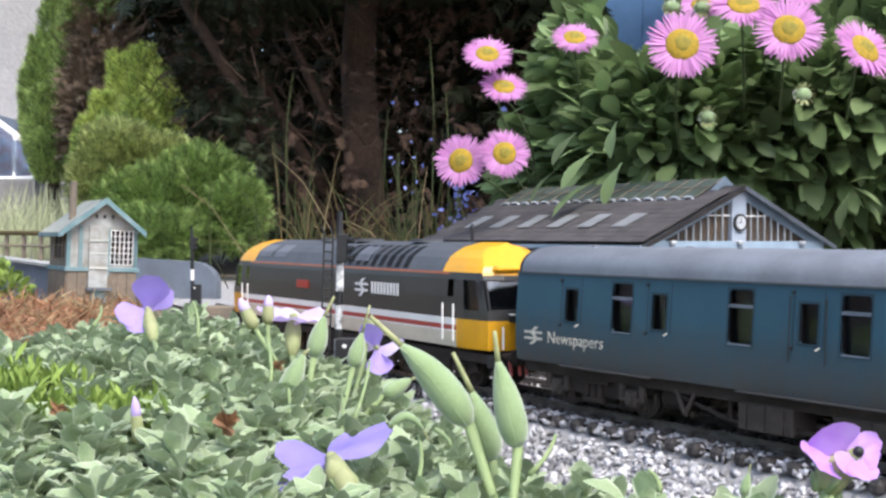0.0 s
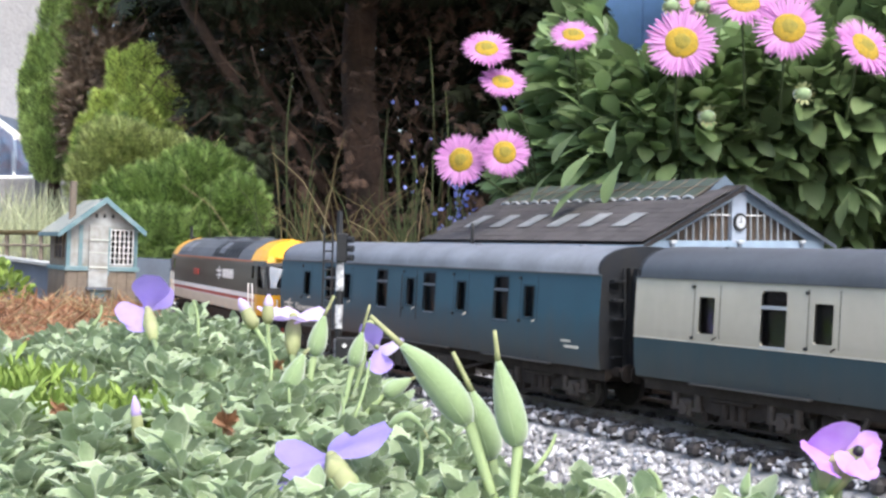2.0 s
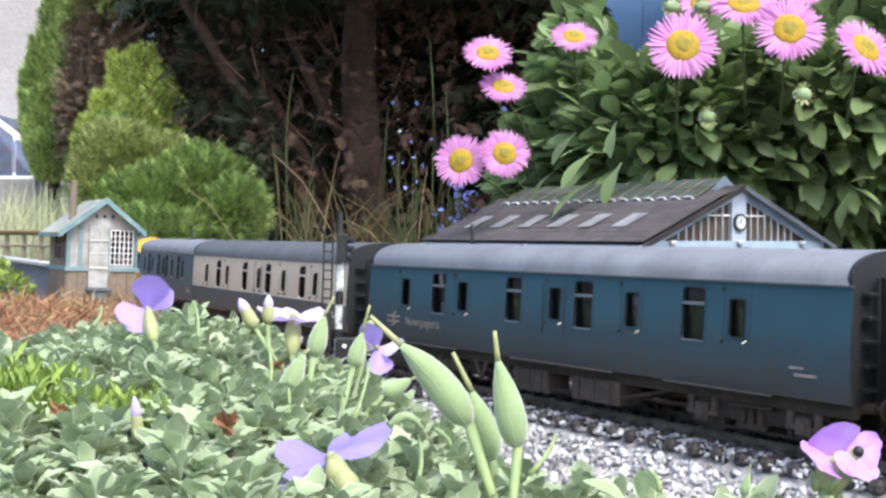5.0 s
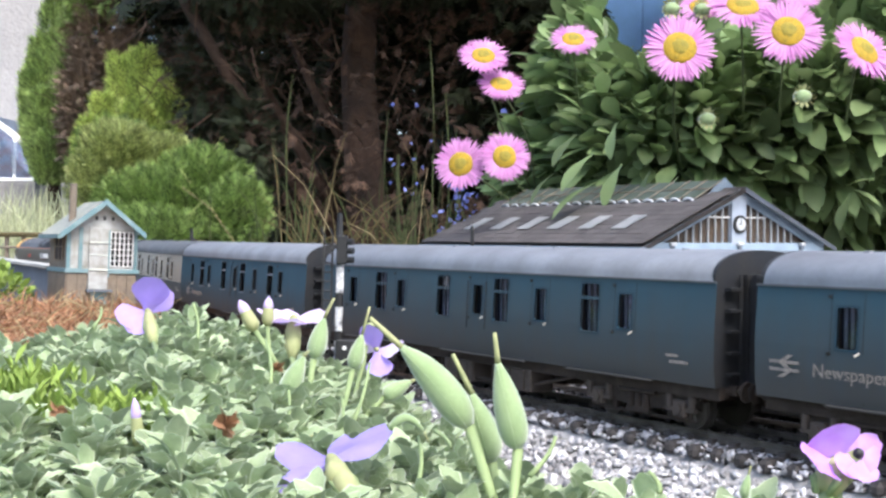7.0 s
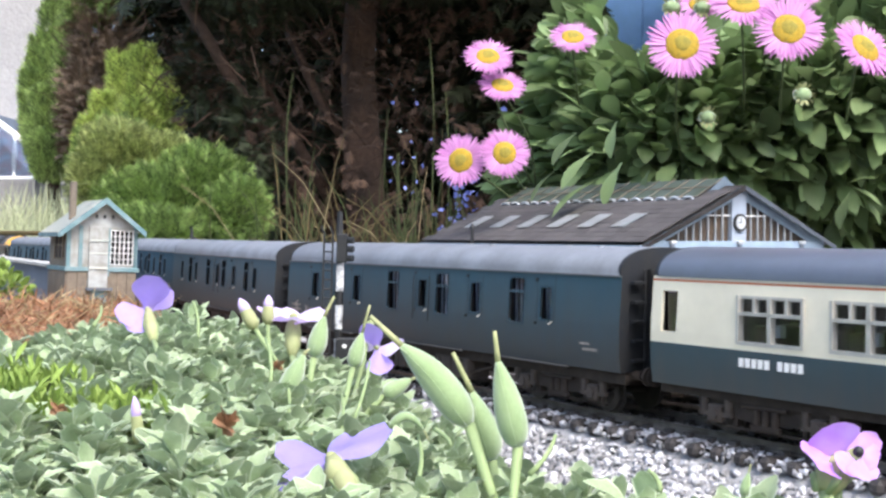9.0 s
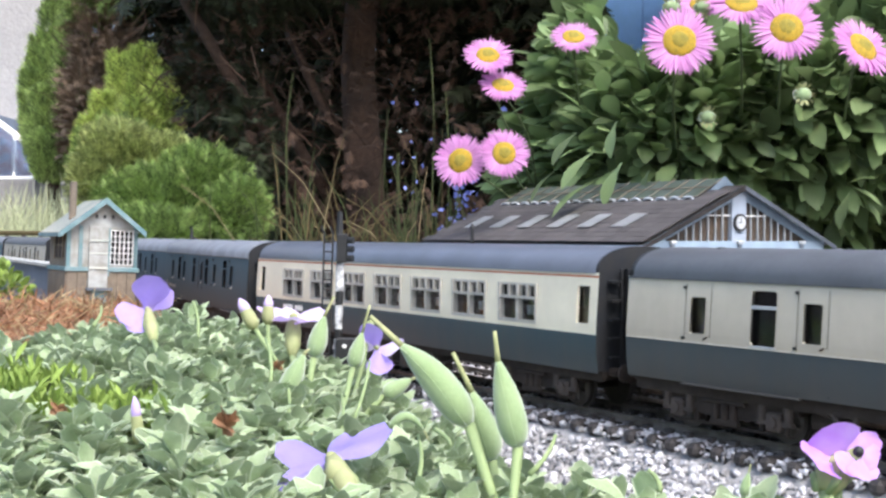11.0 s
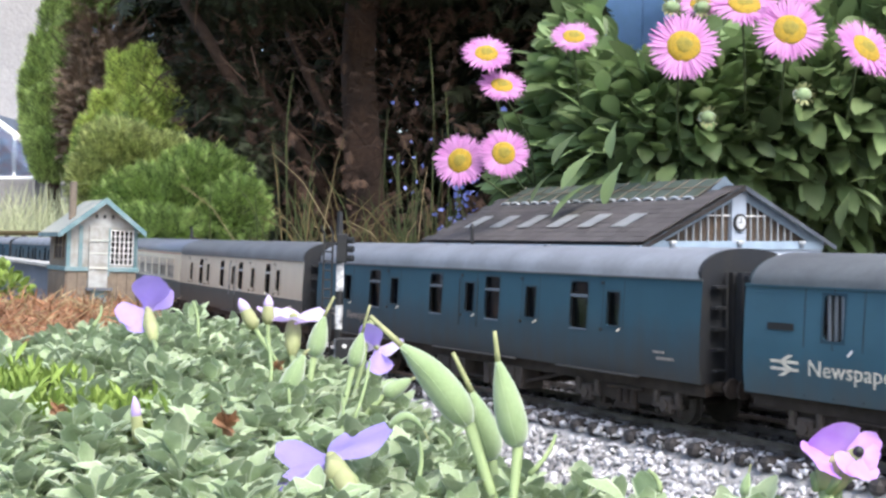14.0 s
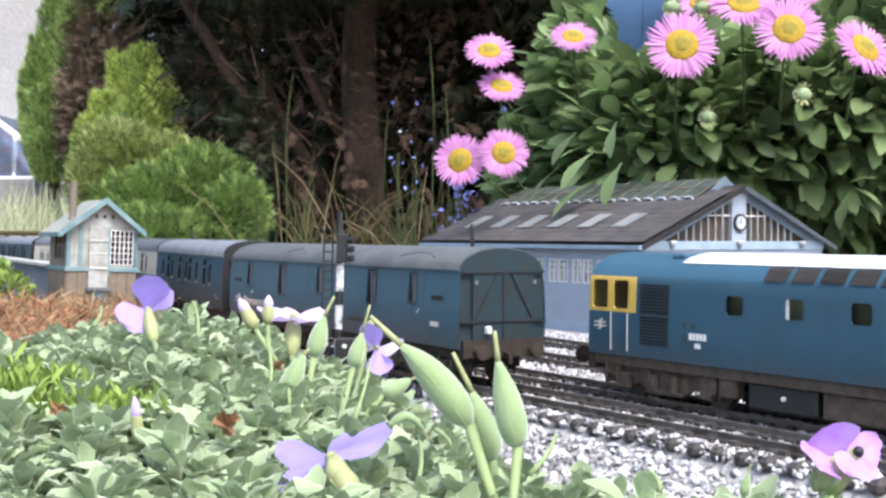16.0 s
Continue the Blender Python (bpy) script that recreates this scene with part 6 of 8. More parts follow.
part("strip", boxes((-0.16, -0.108, 0.792, 0.798, -0.020, 0.0065), bevel=0.001), "oldwood", beam)


# ---- plants ----
prng = random.Random(11)


def blade(n=4, fold=0.12, droop=0.12, widths=(0.10, 0.30, 0.44, 0.36, 0.0)):
    """A leaf along +x with a folded midrib: rows of left, middle, right."""
    vs, fs = [], []
    rows = len(widths)
    for i, w in enumerate(widths):
        x = i / (rows - 1)
        z = -droop * x * x
        vs += [(x, w, z + fold * w), (x, 0, z), (x, -w, z + fold * w)]
    for i in range(rows - 1):
        a, b = 3 * i, 3 * i + 3
        fs += [(a, a + 1, b + 1, b), (a + 1, a + 2, b + 2, b + 1)]
    return vs, fs


def felt_leaf():
    """A spoon-shaped leaf along +x with one blunt tooth on either side of its tip, a folded midrib and a narrow pale margin; also each face's slot."""
    vs, fs, slots = [], [], []
    rows = ((0.0, 0.045), (0.22, 0.065), (0.44, 0.120), (0.62, 0.180), (0.76, 0.215), (0.83, 0.150), (0.92, 0.110), (1.0, 0.018))
    for x, w in rows:
        for s in (-1.0, -0.86, 0.0, 0.86, 1.0):
            vs.append((x + (0.03 * abs(s) if 0.7 < x < 0.8 else 0.0), s * w, 0.38 * abs(s) * w + 0.12 * math.sin(2.6 * x) - 0.22 * x * x))
    for i in range(len(rows) - 1):
        for k in range(4):
            a = 5 * i + k
            fs.append((a, a + 1, a + 6, a + 5))
            slots.append(1 if k in (0, 3) else 0)
    return (vs, fs), slots


FELT, FELT_SLOTS = felt_leaf()
SPOON = blade(widths=(0.03, 0.045, 0.09, 0.16, 0.205, 0.205, 0.15, 0.02), fold=0.22, droop=0.28)
SMALL = blade(widths=(0.10, 0.32, 0.30, 0.0), fold=0.3, droop=0.1)


def spray(k=5, w=0.07):
    """A flat feathery conifer spray."""
    vs, fs = [], []

    def strip(x0, y0, x1, y1, w, z):
        n = len(vs)
        dx, dy = x1 - x0, y1 - y0
        l = math.hypot(dx, dy)
        ox, oy = -dy / l * w, dx / l * w
        vs.extend([(x0 + ox, y0 + oy, 0), (x0 - ox, y0 - oy, 0), (x1 - ox * 0.3, y1 - oy * 0.3, z), (x1 + ox * 0.3, y1 + oy * 0.3, z)])
        fs.append((n, n + 1, n + 2, n + 3))

    strip(0, 0, 1, 0, w, -0.1)
    for i in range(k):
        x = 0.12 + 0.8 * i / k
        for s in (-1, 1):
            strip(x, 0, x + 0.26, s * (0.36 - 0.2 * i / k), w * 0.8, -0.12 + 0.06 * (i % 2))
    return vs, fs


SPRAY = spray()


def within(c, r, shell=0.55):
    """A point in an ellipsoid, more often near its skin, and the way outwards."""
    while True:
        p = Vector((prng.uniform(-1, 1), prng.uniform(-1, 1), prng.uniform(-1, 1)))
        if 0.15 < p.length < 1:
            break
    u = p.normalized()
    p = u * (shell + (1 - shell) * p.length)
    lump = 1 + 0.18 * noise.noise((u.x * 2.3 + c[0] * 7, u.y * 2.3, u.z * 2.3 + c[1] * 5))
    return Vector((c[0] + p.x * r[0] * lump, c[1] + p.y * r[1] * lump, c[2] + p.z * r[2] * lump)), Vector((u.x / r[0], u.y / r[1], u.z / r[2])).normalized()


def cloud(blobs, n, size, up=0.4, wild=0.6, low=None, keep=None):
    """Places for n leaves in a union of ellipsoids."""
    out = []
    vol = [b[1][0] * b[1][1] + b[1][0] * b[1][2] + b[1][1] * b[1][2] for b in blobs]
    while len(out) < n:
        c, r = prng.choices(blobs, vol)[0][:2]
        p, o = within(c, r)
        if low is not None and p.z < low:
            continue
        if keep and not keep(p):
            continue
        w = o + Vector((prng.uniform(-wild, wild), prng.uniform(-wild, wild), up + prng.uniform(-wild, wild)))
        s = size * prng.uniform(0.6, 1.25)
        out.append(turned(p, w, prng.uniform(-0.8, 0.8), s))
    return out


# the grey-green mound in front: height over the plan, by the bearing x / y and the distance y
CREST = ((-0.40, 0.36, 0.0075), (-0.30, 0.40, 0.012), (-0.22, 0.44, 0.0165), (-0.155, 0.44, 0.0100), (-0.11, 0.42, 0.0035), (-0.066, 0.39, -0.0005), (-0.03, 0.36, -0.005), (0.05, 0.29, -0.0105),
         (0.10, 0.258, -0.0085), (0.17, 0.235, -0.0055), (0.24, 0.222, -0.0045), (0.42, 0.200, -0.003))


def mound(x, y):
    b = x / y
    dc = float(np.interp(b, [c[0] for c in CREST], [c[1] for c in CREST]))
    zc = float(np.interp(b, [c[0] for c in CREST], [c[2] for c in CREST]))
    if y < dc:
        k = max(0.0, (y - 0.15) / (dc - 0.15))
        z = -0.006 + (zc + 0.006) * k ** 0.85
        if b > 0.02:
            z = zc - 0.001 * (1 - k)
    else:
        z = zc - (y - dc) * 0.9
    return z + 0.0022 * noise.noise((45 * x, 45 * y, 3.0))


bm = bmesh.new()
prev = None
for y in np.arange(0.12, 0.56, 0.012):
    cur = [bm.verts.new((b * y, y, max(-0.024, mound(b * y, y) - 0.004))) for b in np.arange(-0.45, 0.46, 0.03)]
    if prev:
        for k in range(len(cur) - 1):
            bm.faces.new((prev[k], prev[k + 1], cur[k + 1], cur[k]))
    prev = cur
hump = part("soil_mound", bm, "soil", smooth=True)
tagged(hump, "dark soil bank under the foreground cushion plant", "soil", kind="structure")

HERB = (((-0.0815, 0.2850, 0.0081), 0.016, 760), ((-0.0993, 0.2850, 0.0089), 0.018, 620), ((-0.1115, 0.3200, 0.0117), 0.013, 360))
cushion = thing("cushion_plant", "grey green felted cushion plant along the track edge", "plant")
leafs, near_leafs = [], []
for _ in range(4300):
    y = 0.155 + 0.335 * prng.random() ** 0.75
    b = prng.uniform(-0.42, 0.42)
    x = b * y
    dc = float(np.interp(b, [c[0] for c in CREST], [c[1] for c in CREST]))
    if y > dc + 0.012:
        continue
    if any((x - c[0]) ** 2 + (y - c[1]) ** 2 < r * r for c, r, _ in HERB) and prng.random() < 0.85:
        continue
    clump = noise.noise((70 * x, 70 * y, 9.0))
    if clump < -0.12 and prng.random() < 0.75:
        continue
    base = Vector((x, y, mound(x, y) - 0.0022 + 0.0055 * clump))
    tilt = Vector((prng.gauss(0, 0.22), prng.gauss(-0.12, 0.22), 1.0)).normalized()
    side = tilt.cross(Vector((0.3, 1, 0))).normalized()
    back = tilt.cross(side)
    lift = prng.uniform(0.002, 0.006)
    turn = prng.uniform(0, 6.3)
    k = prng.randint(7, 11)
    big = prng.uniform(0.62, 1.15)
    for j in range(k):
        a = turn + j * 2.4
        el = 0.52 + 0.98 * j / k + prng.uniform(-0.22, 0.22)
        w = side * math.cos(a) * math.cos(el) + back * math.sin(a) * math.cos(el) + tilt * math.sin(el)
        size = big * prng.uniform(0.0100, 0.0142) * (1.0 - 0.38 * j / k)
        m = turned(base + tilt * lift * j / k + w * 0.0008, w, prng.uniform(-0.5, 0.5), size, prng.uniform(0.85, 1.2))
        (near_leafs if y < 0.245 and abs(b) < 0.37 and len(near_leafs) < 300 and j > 2 else leafs).append(m)
tagged(scatter_mesh("foliage", FELT, leafs, ["felt_leaf", "felt_rim"], cushion, "dense grey green downy leaves", True, FELT_SLOTS), kind="stuff")
FM = bpy.data.meshes.new("leaf")
FM.from_pydata(FELT[0], [], FELT[1])
FM.materials.append(M["felt_leaf_one"])
FM.materials.append(M["felt_rim"])
FM.polygons.foreach_set("material_index", FELT_SLOTS)
FM.shade_smooth()
for m in near_leafs:
    o = new("leaf", FM)
    o.parent = cushion
    o.matrix_world = Matrix(m.tolist())

sprig = thing("creeping_herb", "lime green creeping herb among the grey leaves", "plant")
limes = []
for c, r, n in HERB:
    limes = []
    for _ in range(n):
        p = Vector(c) + Vector((prng.gauss(0, r * 0.6), prng.gauss(0, r * 0.5), prng.gauss(0, 0.0022)))
        limes.append(turned(p, (prng.uniform(-0.6, 0.6), prng.uniform(-0.6, 0.6), prng.uniform(0.6, 1.4)), prng.uniform(-1, 1), prng.uniform(0.0035, 0.0062), 0.38))
    scatter_mesh("tuft", SMALL, limes, "lime", sprig, "lime green tuft of small leaves")


def bent(a, b, sag=0.0, n=7, side=0.0):
    """Points from a to b with a bow."""
    a, b = Vector(a), Vector(b)
    return [a.lerp(b, k / (n - 1)) + Vector((side, 0, sag)) * math.sin(math.pi * k / (n - 1)) for k in range(n)]


def stalk(v, pts, r0, r1, material="stem", name="stem", label=""):
    bm = bmesh.new()
    tube(bm, pts, [r0 + (r1 - r0) * i / (len(pts) - 1) for i in range(len(pts))], n=7)
    return part(name, bm, material, v, label, smooth=True)


def seed_pod(label, a, b, r, tip, root, bow=0.0):
    """A swollen downy pod from a to b with a beak to tip, on a stem from root."""
    v = thing("seed_pod", label, "seed pod", "seed pods of the cushion plant")
    pts = bent(a, b, bow, 13)
    prof = (0.34, 0.74, 0.92, 0.99, 1.0, 0.98, 0.94, 0.87, 0.78, 0.66, 0.52, 0.36, 0.20)
    bm = bmesh.new()
    tube(bm, pts, [r * q for q in prof], n=16)
    body = part("pod", bm, "pod", v, "downy pale green pod", smooth=True)
    d = (Vector(b) - Vector(a)).normalized()
    side = d.cross(Vector((0, 1, 0))).normalized()
    bm = bmesh.new()
    tube(bm, [p + Vector((0, -1, 0)) * r * q * 0.97 + side * r * 0.12 for p, q in zip(pts, prof)], [r * 0.035] * 13, n=5)
    part("seam", bm, "pod", body, "fine seam along the pod", smooth=True)
    stalk(v, bent(b, tip, 0.0, 4), r * 0.20, r * 0.13, "calyx", "beak", "thin yellowish beak")
    stalk(v, bent(root, a, 0.0, 5), r * 0.30, r * 0.36)
    return v


seed_pod("large downy green seed pod leaning on its stem", (0.0054, 0.2450, 0.0146), (-0.0082, 0.2450, 0.0304), 0.0035, (-0.0146, 0.2450, 0.0363), (0.0104, 0.2350, 0.0001), 0.0012)
seed_pod("upright downy green seed pod with a long beak", (0.0149, 0.2400, 0.0110), (0.0109, 0.2400, 0.0278), 0.0031, (0.0102, 0.2400, 0.0338), (0.0132, 0.2300, 0.0007))
seed_pod("smaller green seed pod beside the large one", (0.0102, 0.2520, 0.0062), (0.0061, 0.2520, 0.0202), 0.0034, (0.0021, 0.2520, 0.0284), (0.0114, 0.2450, -0.0027))
seed_pod("young green pod on a leaning stem", (-0.0413, 0.3200, 0.0105), (-0.0364, 0.3200, 0.0212), 0.0028, (-0.0349, 0.3200, 0.0227), (-0.0393, 0.3100, 0.0018))
seed_pod("slim green pod behind the flower stems", (-0.0348, 0.3300, 0.0196), (-0.0320, 0.3300, 0.0306), 0.0026, (-0.0293, 0.3300, 0.0360), (-0.0353, 0.3200, 0.0105))
seed_pod("young green pod near the signal", (-0.0159, 0.3300, 0.0093), (-0.0085, 0.3300, 0.0136), 0.0024, (-0.0067, 0.3300, 0.0142), (-0.0213, 0.3200, 0.0040))
seed_pod("narrow green pod lying over the leaves", (-0.0394, 0.2700, 0.0046), (-0.0311, 0.2700, 0.0077), 0.0018, (-0.0261, 0.2700, 0.0094), (-0.0423, 0.2700, 0.0008))
seed_pod("plump green pod under a withered flower", (-0.0349, 0.2550, 0.0028), (-0.0396, 0.2550, 0.0078), 0.0024, (-0.0435, 0.2550, 0.0113), (-0.0328, 0.2500, -0.0023))
seed_pod("slender green pod beside the violet flowers", (-0.0242, 0.3300, 0.0169), (-0.0217, 0.3300, 0.0261), 0.0022, (-0.0197, 0.3300, 0.0337), (-0.0264, 0.3100, 0.0033))
seed_pod("curved green pod above the leaves", (-0.0126, 0.2900, 0.0068), (-0.0043, 0.2900, 0.0063), 0.0012, (-0.0032, 0.2900, 0.0039), (-0.0186, 0.2800, 0.0029), 0.003)
seed_pod("pointed green shoot at the track edge", (0.0531, 0.2150, 0.0067), (0.0540, 0.2150, 0.0109), 0.0010, (0.0544, 0.2150, 0.0125), (0.0528, 0.2150, 0.0037))


def petal_mesh(w=0.46, cup=0.12):
    vs, fs = [], []
    widths = (0.10, 0.18, 0.34, w, w * 1.02, w * 0.8, 0.2)
    for i, q in enumerate(widths):
        x = i / 6
        for s in (-1, -0.5, 0, 0.5, 1):
            vs.append((x, s * q, cup * x * x - 0.10 * abs(s) * q + 0.04 * math.sin(5 * x + 3 * s)))
    for i in range(6):
        for k in range(4):
            a = 5 * i + k
            fs.append((a, a + 1, a + 6, a + 5))
    return vs, fs


PETAL = petal_mesh()


def four_petal(label, at, face, size, root, material="violet", n=4, spread=0.25, calyx=True, spin=0.3):
    """A small cross-shaped flower that faces along face, with a calyx tube and stem."""
    v = thing("violet_flower", label, "flower", "violet flowers of the cushion plant")
    at, face = Vector(at), Vector(face).normalized()
    q = face.to_track_quat("Z", "Y").to_matrix()
    for k in range(n):
        a = spin + 2 * math.pi * k / n + prng.uniform(-0.15, 0.15)
        w = q @ Vector((math.cos(a), math.sin(a), spread + prng.uniform(-0.1, 0.1)))
        up = q @ Vector((0, 0, 1))
        y = up.cross(w).normalized()
        z = w.normalized().cross(y)
        w = w.normalized()
        s = size * prng.uniform(0.92, 1.08)
        me = bpy.data.meshes.new("petal")
        me.from_pydata([tuple(at + s * (w * x + y * yy + z * zz)) for x, yy, zz in PETAL[0]], [], PETAL[1])
        link("petal", me, material, v, "", True)
    bm = bmesh.new()
    bmesh.ops.create_uvsphere(bm, u_segments=8, v_segments=6, radius=size * 0.13, matrix=Matrix.Translation(at + face * size * 0.08))
    part("eye", bm, "calyx", v, "pale yellow eye", smooth=True)
    if calyx:
        end = at - face * size * 0.5 + (Vector(root) - at).normalized() * size * 0.9
        bm = bmesh.new()
        tube(bm, [at, at.lerp(end, 0.3), at.lerp(end, 0.7), end], [size * 0.16, size * 0.24, size * 0.22, size * 0.1], n=8)
        part("calyx", bm, "calyx", v, "yellow green calyx", smooth=True)
        stalk(v, bent(end, root, 0.0, 6, 0.001), size * 0.09, size * 0.11)
    return v

def loose_flower(label, at, petals, calyx_end, root, thick=0.0016, eye="calyx"):
    """A small flower given petal by petal: tip, width, material and the way it faces; with a calyx tube and a stem."""
    v = thing("violet_flower", label, "flower", "violet flowers of the cushion plant")
    at = Vector(at)
    for tip, wide, material, face in petals:
        d = Vector(tip) - at
        w, z = d.normalized(), Vector(face).normalized()
        y = z.cross(w).normalized()
        z = w.cross(y)
        me = bpy.data.meshes.new("petal")
        me.from_pydata([tuple(at + w * x * d.length + y * yy * wide + z * zz * d.length) for x, yy, zz in PETAL[0]], [], PETAL[1])
        link("petal", me, material, v, "", True)
    bm = bmesh.new()
    bmesh.ops.create_uvsphere(bm, u_segments=8, v_segments=6, radius=thick * 0.5, matrix=Matrix.Translation(at + Vector((0, -0.0006, 0.0003))))
    part("eye", bm, eye, v, "small flower eye", smooth=True)
    end = Vector(calyx_end)
    bm = bmesh.new()
    tube(bm, [at, at.lerp(end, 0.25), at.lerp(end, 0.6), end], [thick * 0.6, thick * 0.9, thick, thick * 0.55], n=10)
    part("calyx", bm, "calyx", v, "yellow green calyx", smooth=True)
    bm = bmesh.new()
    for k in range(4):
        o = Vector((math.cos(k * 1.57), math.sin(k * 1.57), 0)) * thick
        tube(bm, [end + o * 0.5, end.lerp(at, 0.5) + o * 1.0, at.lerp(end, 0.12) + o * 0.75], [thick * 0.22, thick * 0.30, thick * 0.08], n=5)
    part("sepal", bm, "stem", v, "four narrow green sepals", smooth=True)
    stalk(v, bent(end, root, 0.0, 6, 0.001), thick * 0.42, thick * 0.55)
    return v


loose_flower("violet flower with two round petals above the grey leaves", (-0.0856, 0.3550, 0.0304), (((-0.0836, 0.3520, 0.0410), 0.0115, "violet", (0.25, -0.8, 0.7)), ((-0.0798, 0.3570, 0.0369), 0.0085, "violet", (0.5, -1, 0.5)), ((-0.0935, 0.3500, 0.0285), 0.01, "violet", (-0.2, -1, 0.45)), ((-0.0881, 0.3490, 0.0240), 0.0095, "violet", (-0.1, -1, 0.3)), ), (-0.0812, 0.3430, 0.0226), (-0.0665, 0.3000, 0.0078), 0.0018, "calyx")
loose_flower("violet and white flower hanging among the pods", (-0.0182, 0.3400, 0.0210), (((-0.0209, 0.3380, 0.0284), 0.0075, "violet", (-0.5, -1, 0.1)), ((-0.0228, 0.3420, 0.0237), 0.006, "violet_pale", (-0.6, -1, 0.3)), ((-0.0106, 0.3360, 0.0220), 0.0072, "violet_pale", (0.2, -0.8, 0.8)), ((-0.0167, 0.3340, 0.0140), 0.008, "violet", (0.1, -1, 0.25)), ), (-0.0206, 0.3450, 0.0282), (-0.0262, 0.3300, 0.0026), 0.0013, "calyx")
loose_flower("large violet blue flower seen from behind its calyx", (-0.0213, 0.2350, 0.0096), (((-0.0320, 0.2340, 0.0105), 0.0075, "violet_deep", (-0.05, -0.75, 0.8)), ((-0.0108, 0.2440, 0.0130), 0.0068, "violet_deep", (0.1, -0.55, 1.0)), ((-0.0306, 0.2280, 0.0045), 0.0052, "violet_deep", (0.15, -1, 0.5)), ((-0.0186, 0.2460, 0.0110), 0.006, "violet_deep", (0, -0.5, 0.6)), ), (-0.0156, 0.2220, 0.0037), (-0.0148, 0.2220, -0.0032), 0.0023, "calyx")
loose_flower("pinkish violet flower with domed petals by the track", (0.0688, 0.2120, 0.0138), (((0.0666, 0.2090, 0.0209), 0.01, "magenta_violet", (-0.1, -1, 0.25)), ((0.0609, 0.2080, 0.0157), 0.0068, "magenta_violet", (-0.2, -0.8, 0.9)), ((0.0636, 0.2060, 0.0126), 0.0062, "magenta_violet", (-0.2, -1, 0.7)), ((0.0726, 0.2140, 0.0186), 0.0066, "magenta_violet", (0.3, -1, 0.4)), ), (0.0660, 0.2100, 0.0087), (0.0637, 0.2050, 0.0011), 0.003, "calyx")
loose_flower("pinkish violet flower turned aside by the track", (0.0711, 0.2090, 0.0156), (((0.0749, 0.2100, 0.0181), 0.005, "magenta_violet", (0.5, -1, 0.3)), ((0.0744, 0.2080, 0.0145), 0.0055, "magenta_violet", (0.5, -1, 0.2)), ((0.0718, 0.2060, 0.0113), 0.0062, "magenta_violet", (0.2, -1, 0.3)), ((0.0679, 0.2070, 0.0126), 0.006, "magenta_violet", (0.1, -1, 0.5)), ), (0.0689, 0.2130, 0.0103), (0.0645, 0.2060, 0.0008), 0.002, "black")
four_petal("pale lilac flower seen edge on", (-0.0451, 0.3700, 0.0269), (0.05, -0.10, 1.0), 0.0108, (-0.0423, 0.3400, 0.0079), "violet_pale", n=5, spread=0.10)
four_petal("violet flower at the lower edge of the plant", (-0.0825, 0.2400, 0.0003), (0.1, -0.5, 0.8), 0.0050, (-0.0820, 0.2400, -0.0058), "violet")
four_petal("small dark blue flower at the plant's edge", (-0.1301, 0.3600, 0.0149), (0.6, -0.6, 0.3), 0.0045, (-0.1304, 0.3600, 0.0049), "violet")


def flower_bud(label, a, b, r, tipcol="violet_pale", root=None):
    v = thing("flower_bud", label, "flower bud", "buds of the cushion plant")
    bm = bmesh.new()
    pts = bent(a, b, 0, 8)
    tube(bm, pts[:6], [r * q for q in (0.4, 0.9, 1.0, 0.95, 0.85, 0.7)], n=8)
    part("calyx", bm, "calyx", v, "yellow green calyx", smooth=True)
    bm = bmesh.new()
    tube(bm, pts[4:], [r * q for q in (0.8, 0.78, 0.6, 0.1)], n=8)
    part("petal_tip", bm, tipcol, v, "rolled pale petals", smooth=True)
    if root:
        stalk(v, bent(root, a, 0, 5), r * 0.3, r * 0.35)
    return v


spent = thing("spent_stems", "thin pale green stems with small withered tips", "plant stems")
for a, b in (((-0.0381, 0.2900, 0.0039), (-0.0377, 0.3000, 0.0147)), ((-0.0238, 0.2800, 0.0030), (-0.0247, 0.3000, 0.0133)), ((-0.0227, 0.3000, 0.0050), (-0.0191, 0.3200, 0.0196)), ((-0.0049, 0.2400, 0.0034), (-0.0049, 0.2500, 0.0117)), ((-0.0450, 0.3200, 0.0137), (-0.0493, 0.3400, 0.0238)), ((-0.0722, 0.3600, 0.0221), (-0.0756, 0.3700, 0.0324)), ((-0.0017, 0.2700, 0.0097), (0.0019, 0.2600, 0.0077)), ((-0.1030, 0.3600, 0.0255), (-0.1033, 0.3700, 0.0307)), ((0.0169, 0.2350, 0.0066), (0.0223, 0.2400, 0.0134)), ((0.0392, 0.2200, 0.0065), (0.0375, 0.2220, 0.0101))):
    stalk(spent, bent(a, b, 0.0, 6, 0.0008), 0.00055, 0.00035, "stem")


flower_bud("rolled lilac bud leaning over", (-0.0552, 0.3600, 0.0247), (-0.0599, 0.3600, 0.0338), 0.0022, root=(-0.0476, 0.3500, 0.0163))
flower_bud("upright yellow green bud with a white tip", (-0.0523, 0.3650, 0.0257), (-0.0520, 0.3650, 0.0346), 0.0019, root=(-0.0492, 0.3500, 0.0147))
flower_bud("pale green bud with a white tip", (-0.0632, 0.2550, 0.0077), (-0.0643, 0.2550, 0.0187), 0.0014, root=(-0.0611, 0.2500, -0.0001))
flower_bud("cream and pink bud at the foot of the violet flower", (-0.0166, 0.2300, 0.0016), (-0.0212, 0.2300, 0.0101), 0.0032, "calyx", root=(-0.0153, 0.2300, -0.0021))


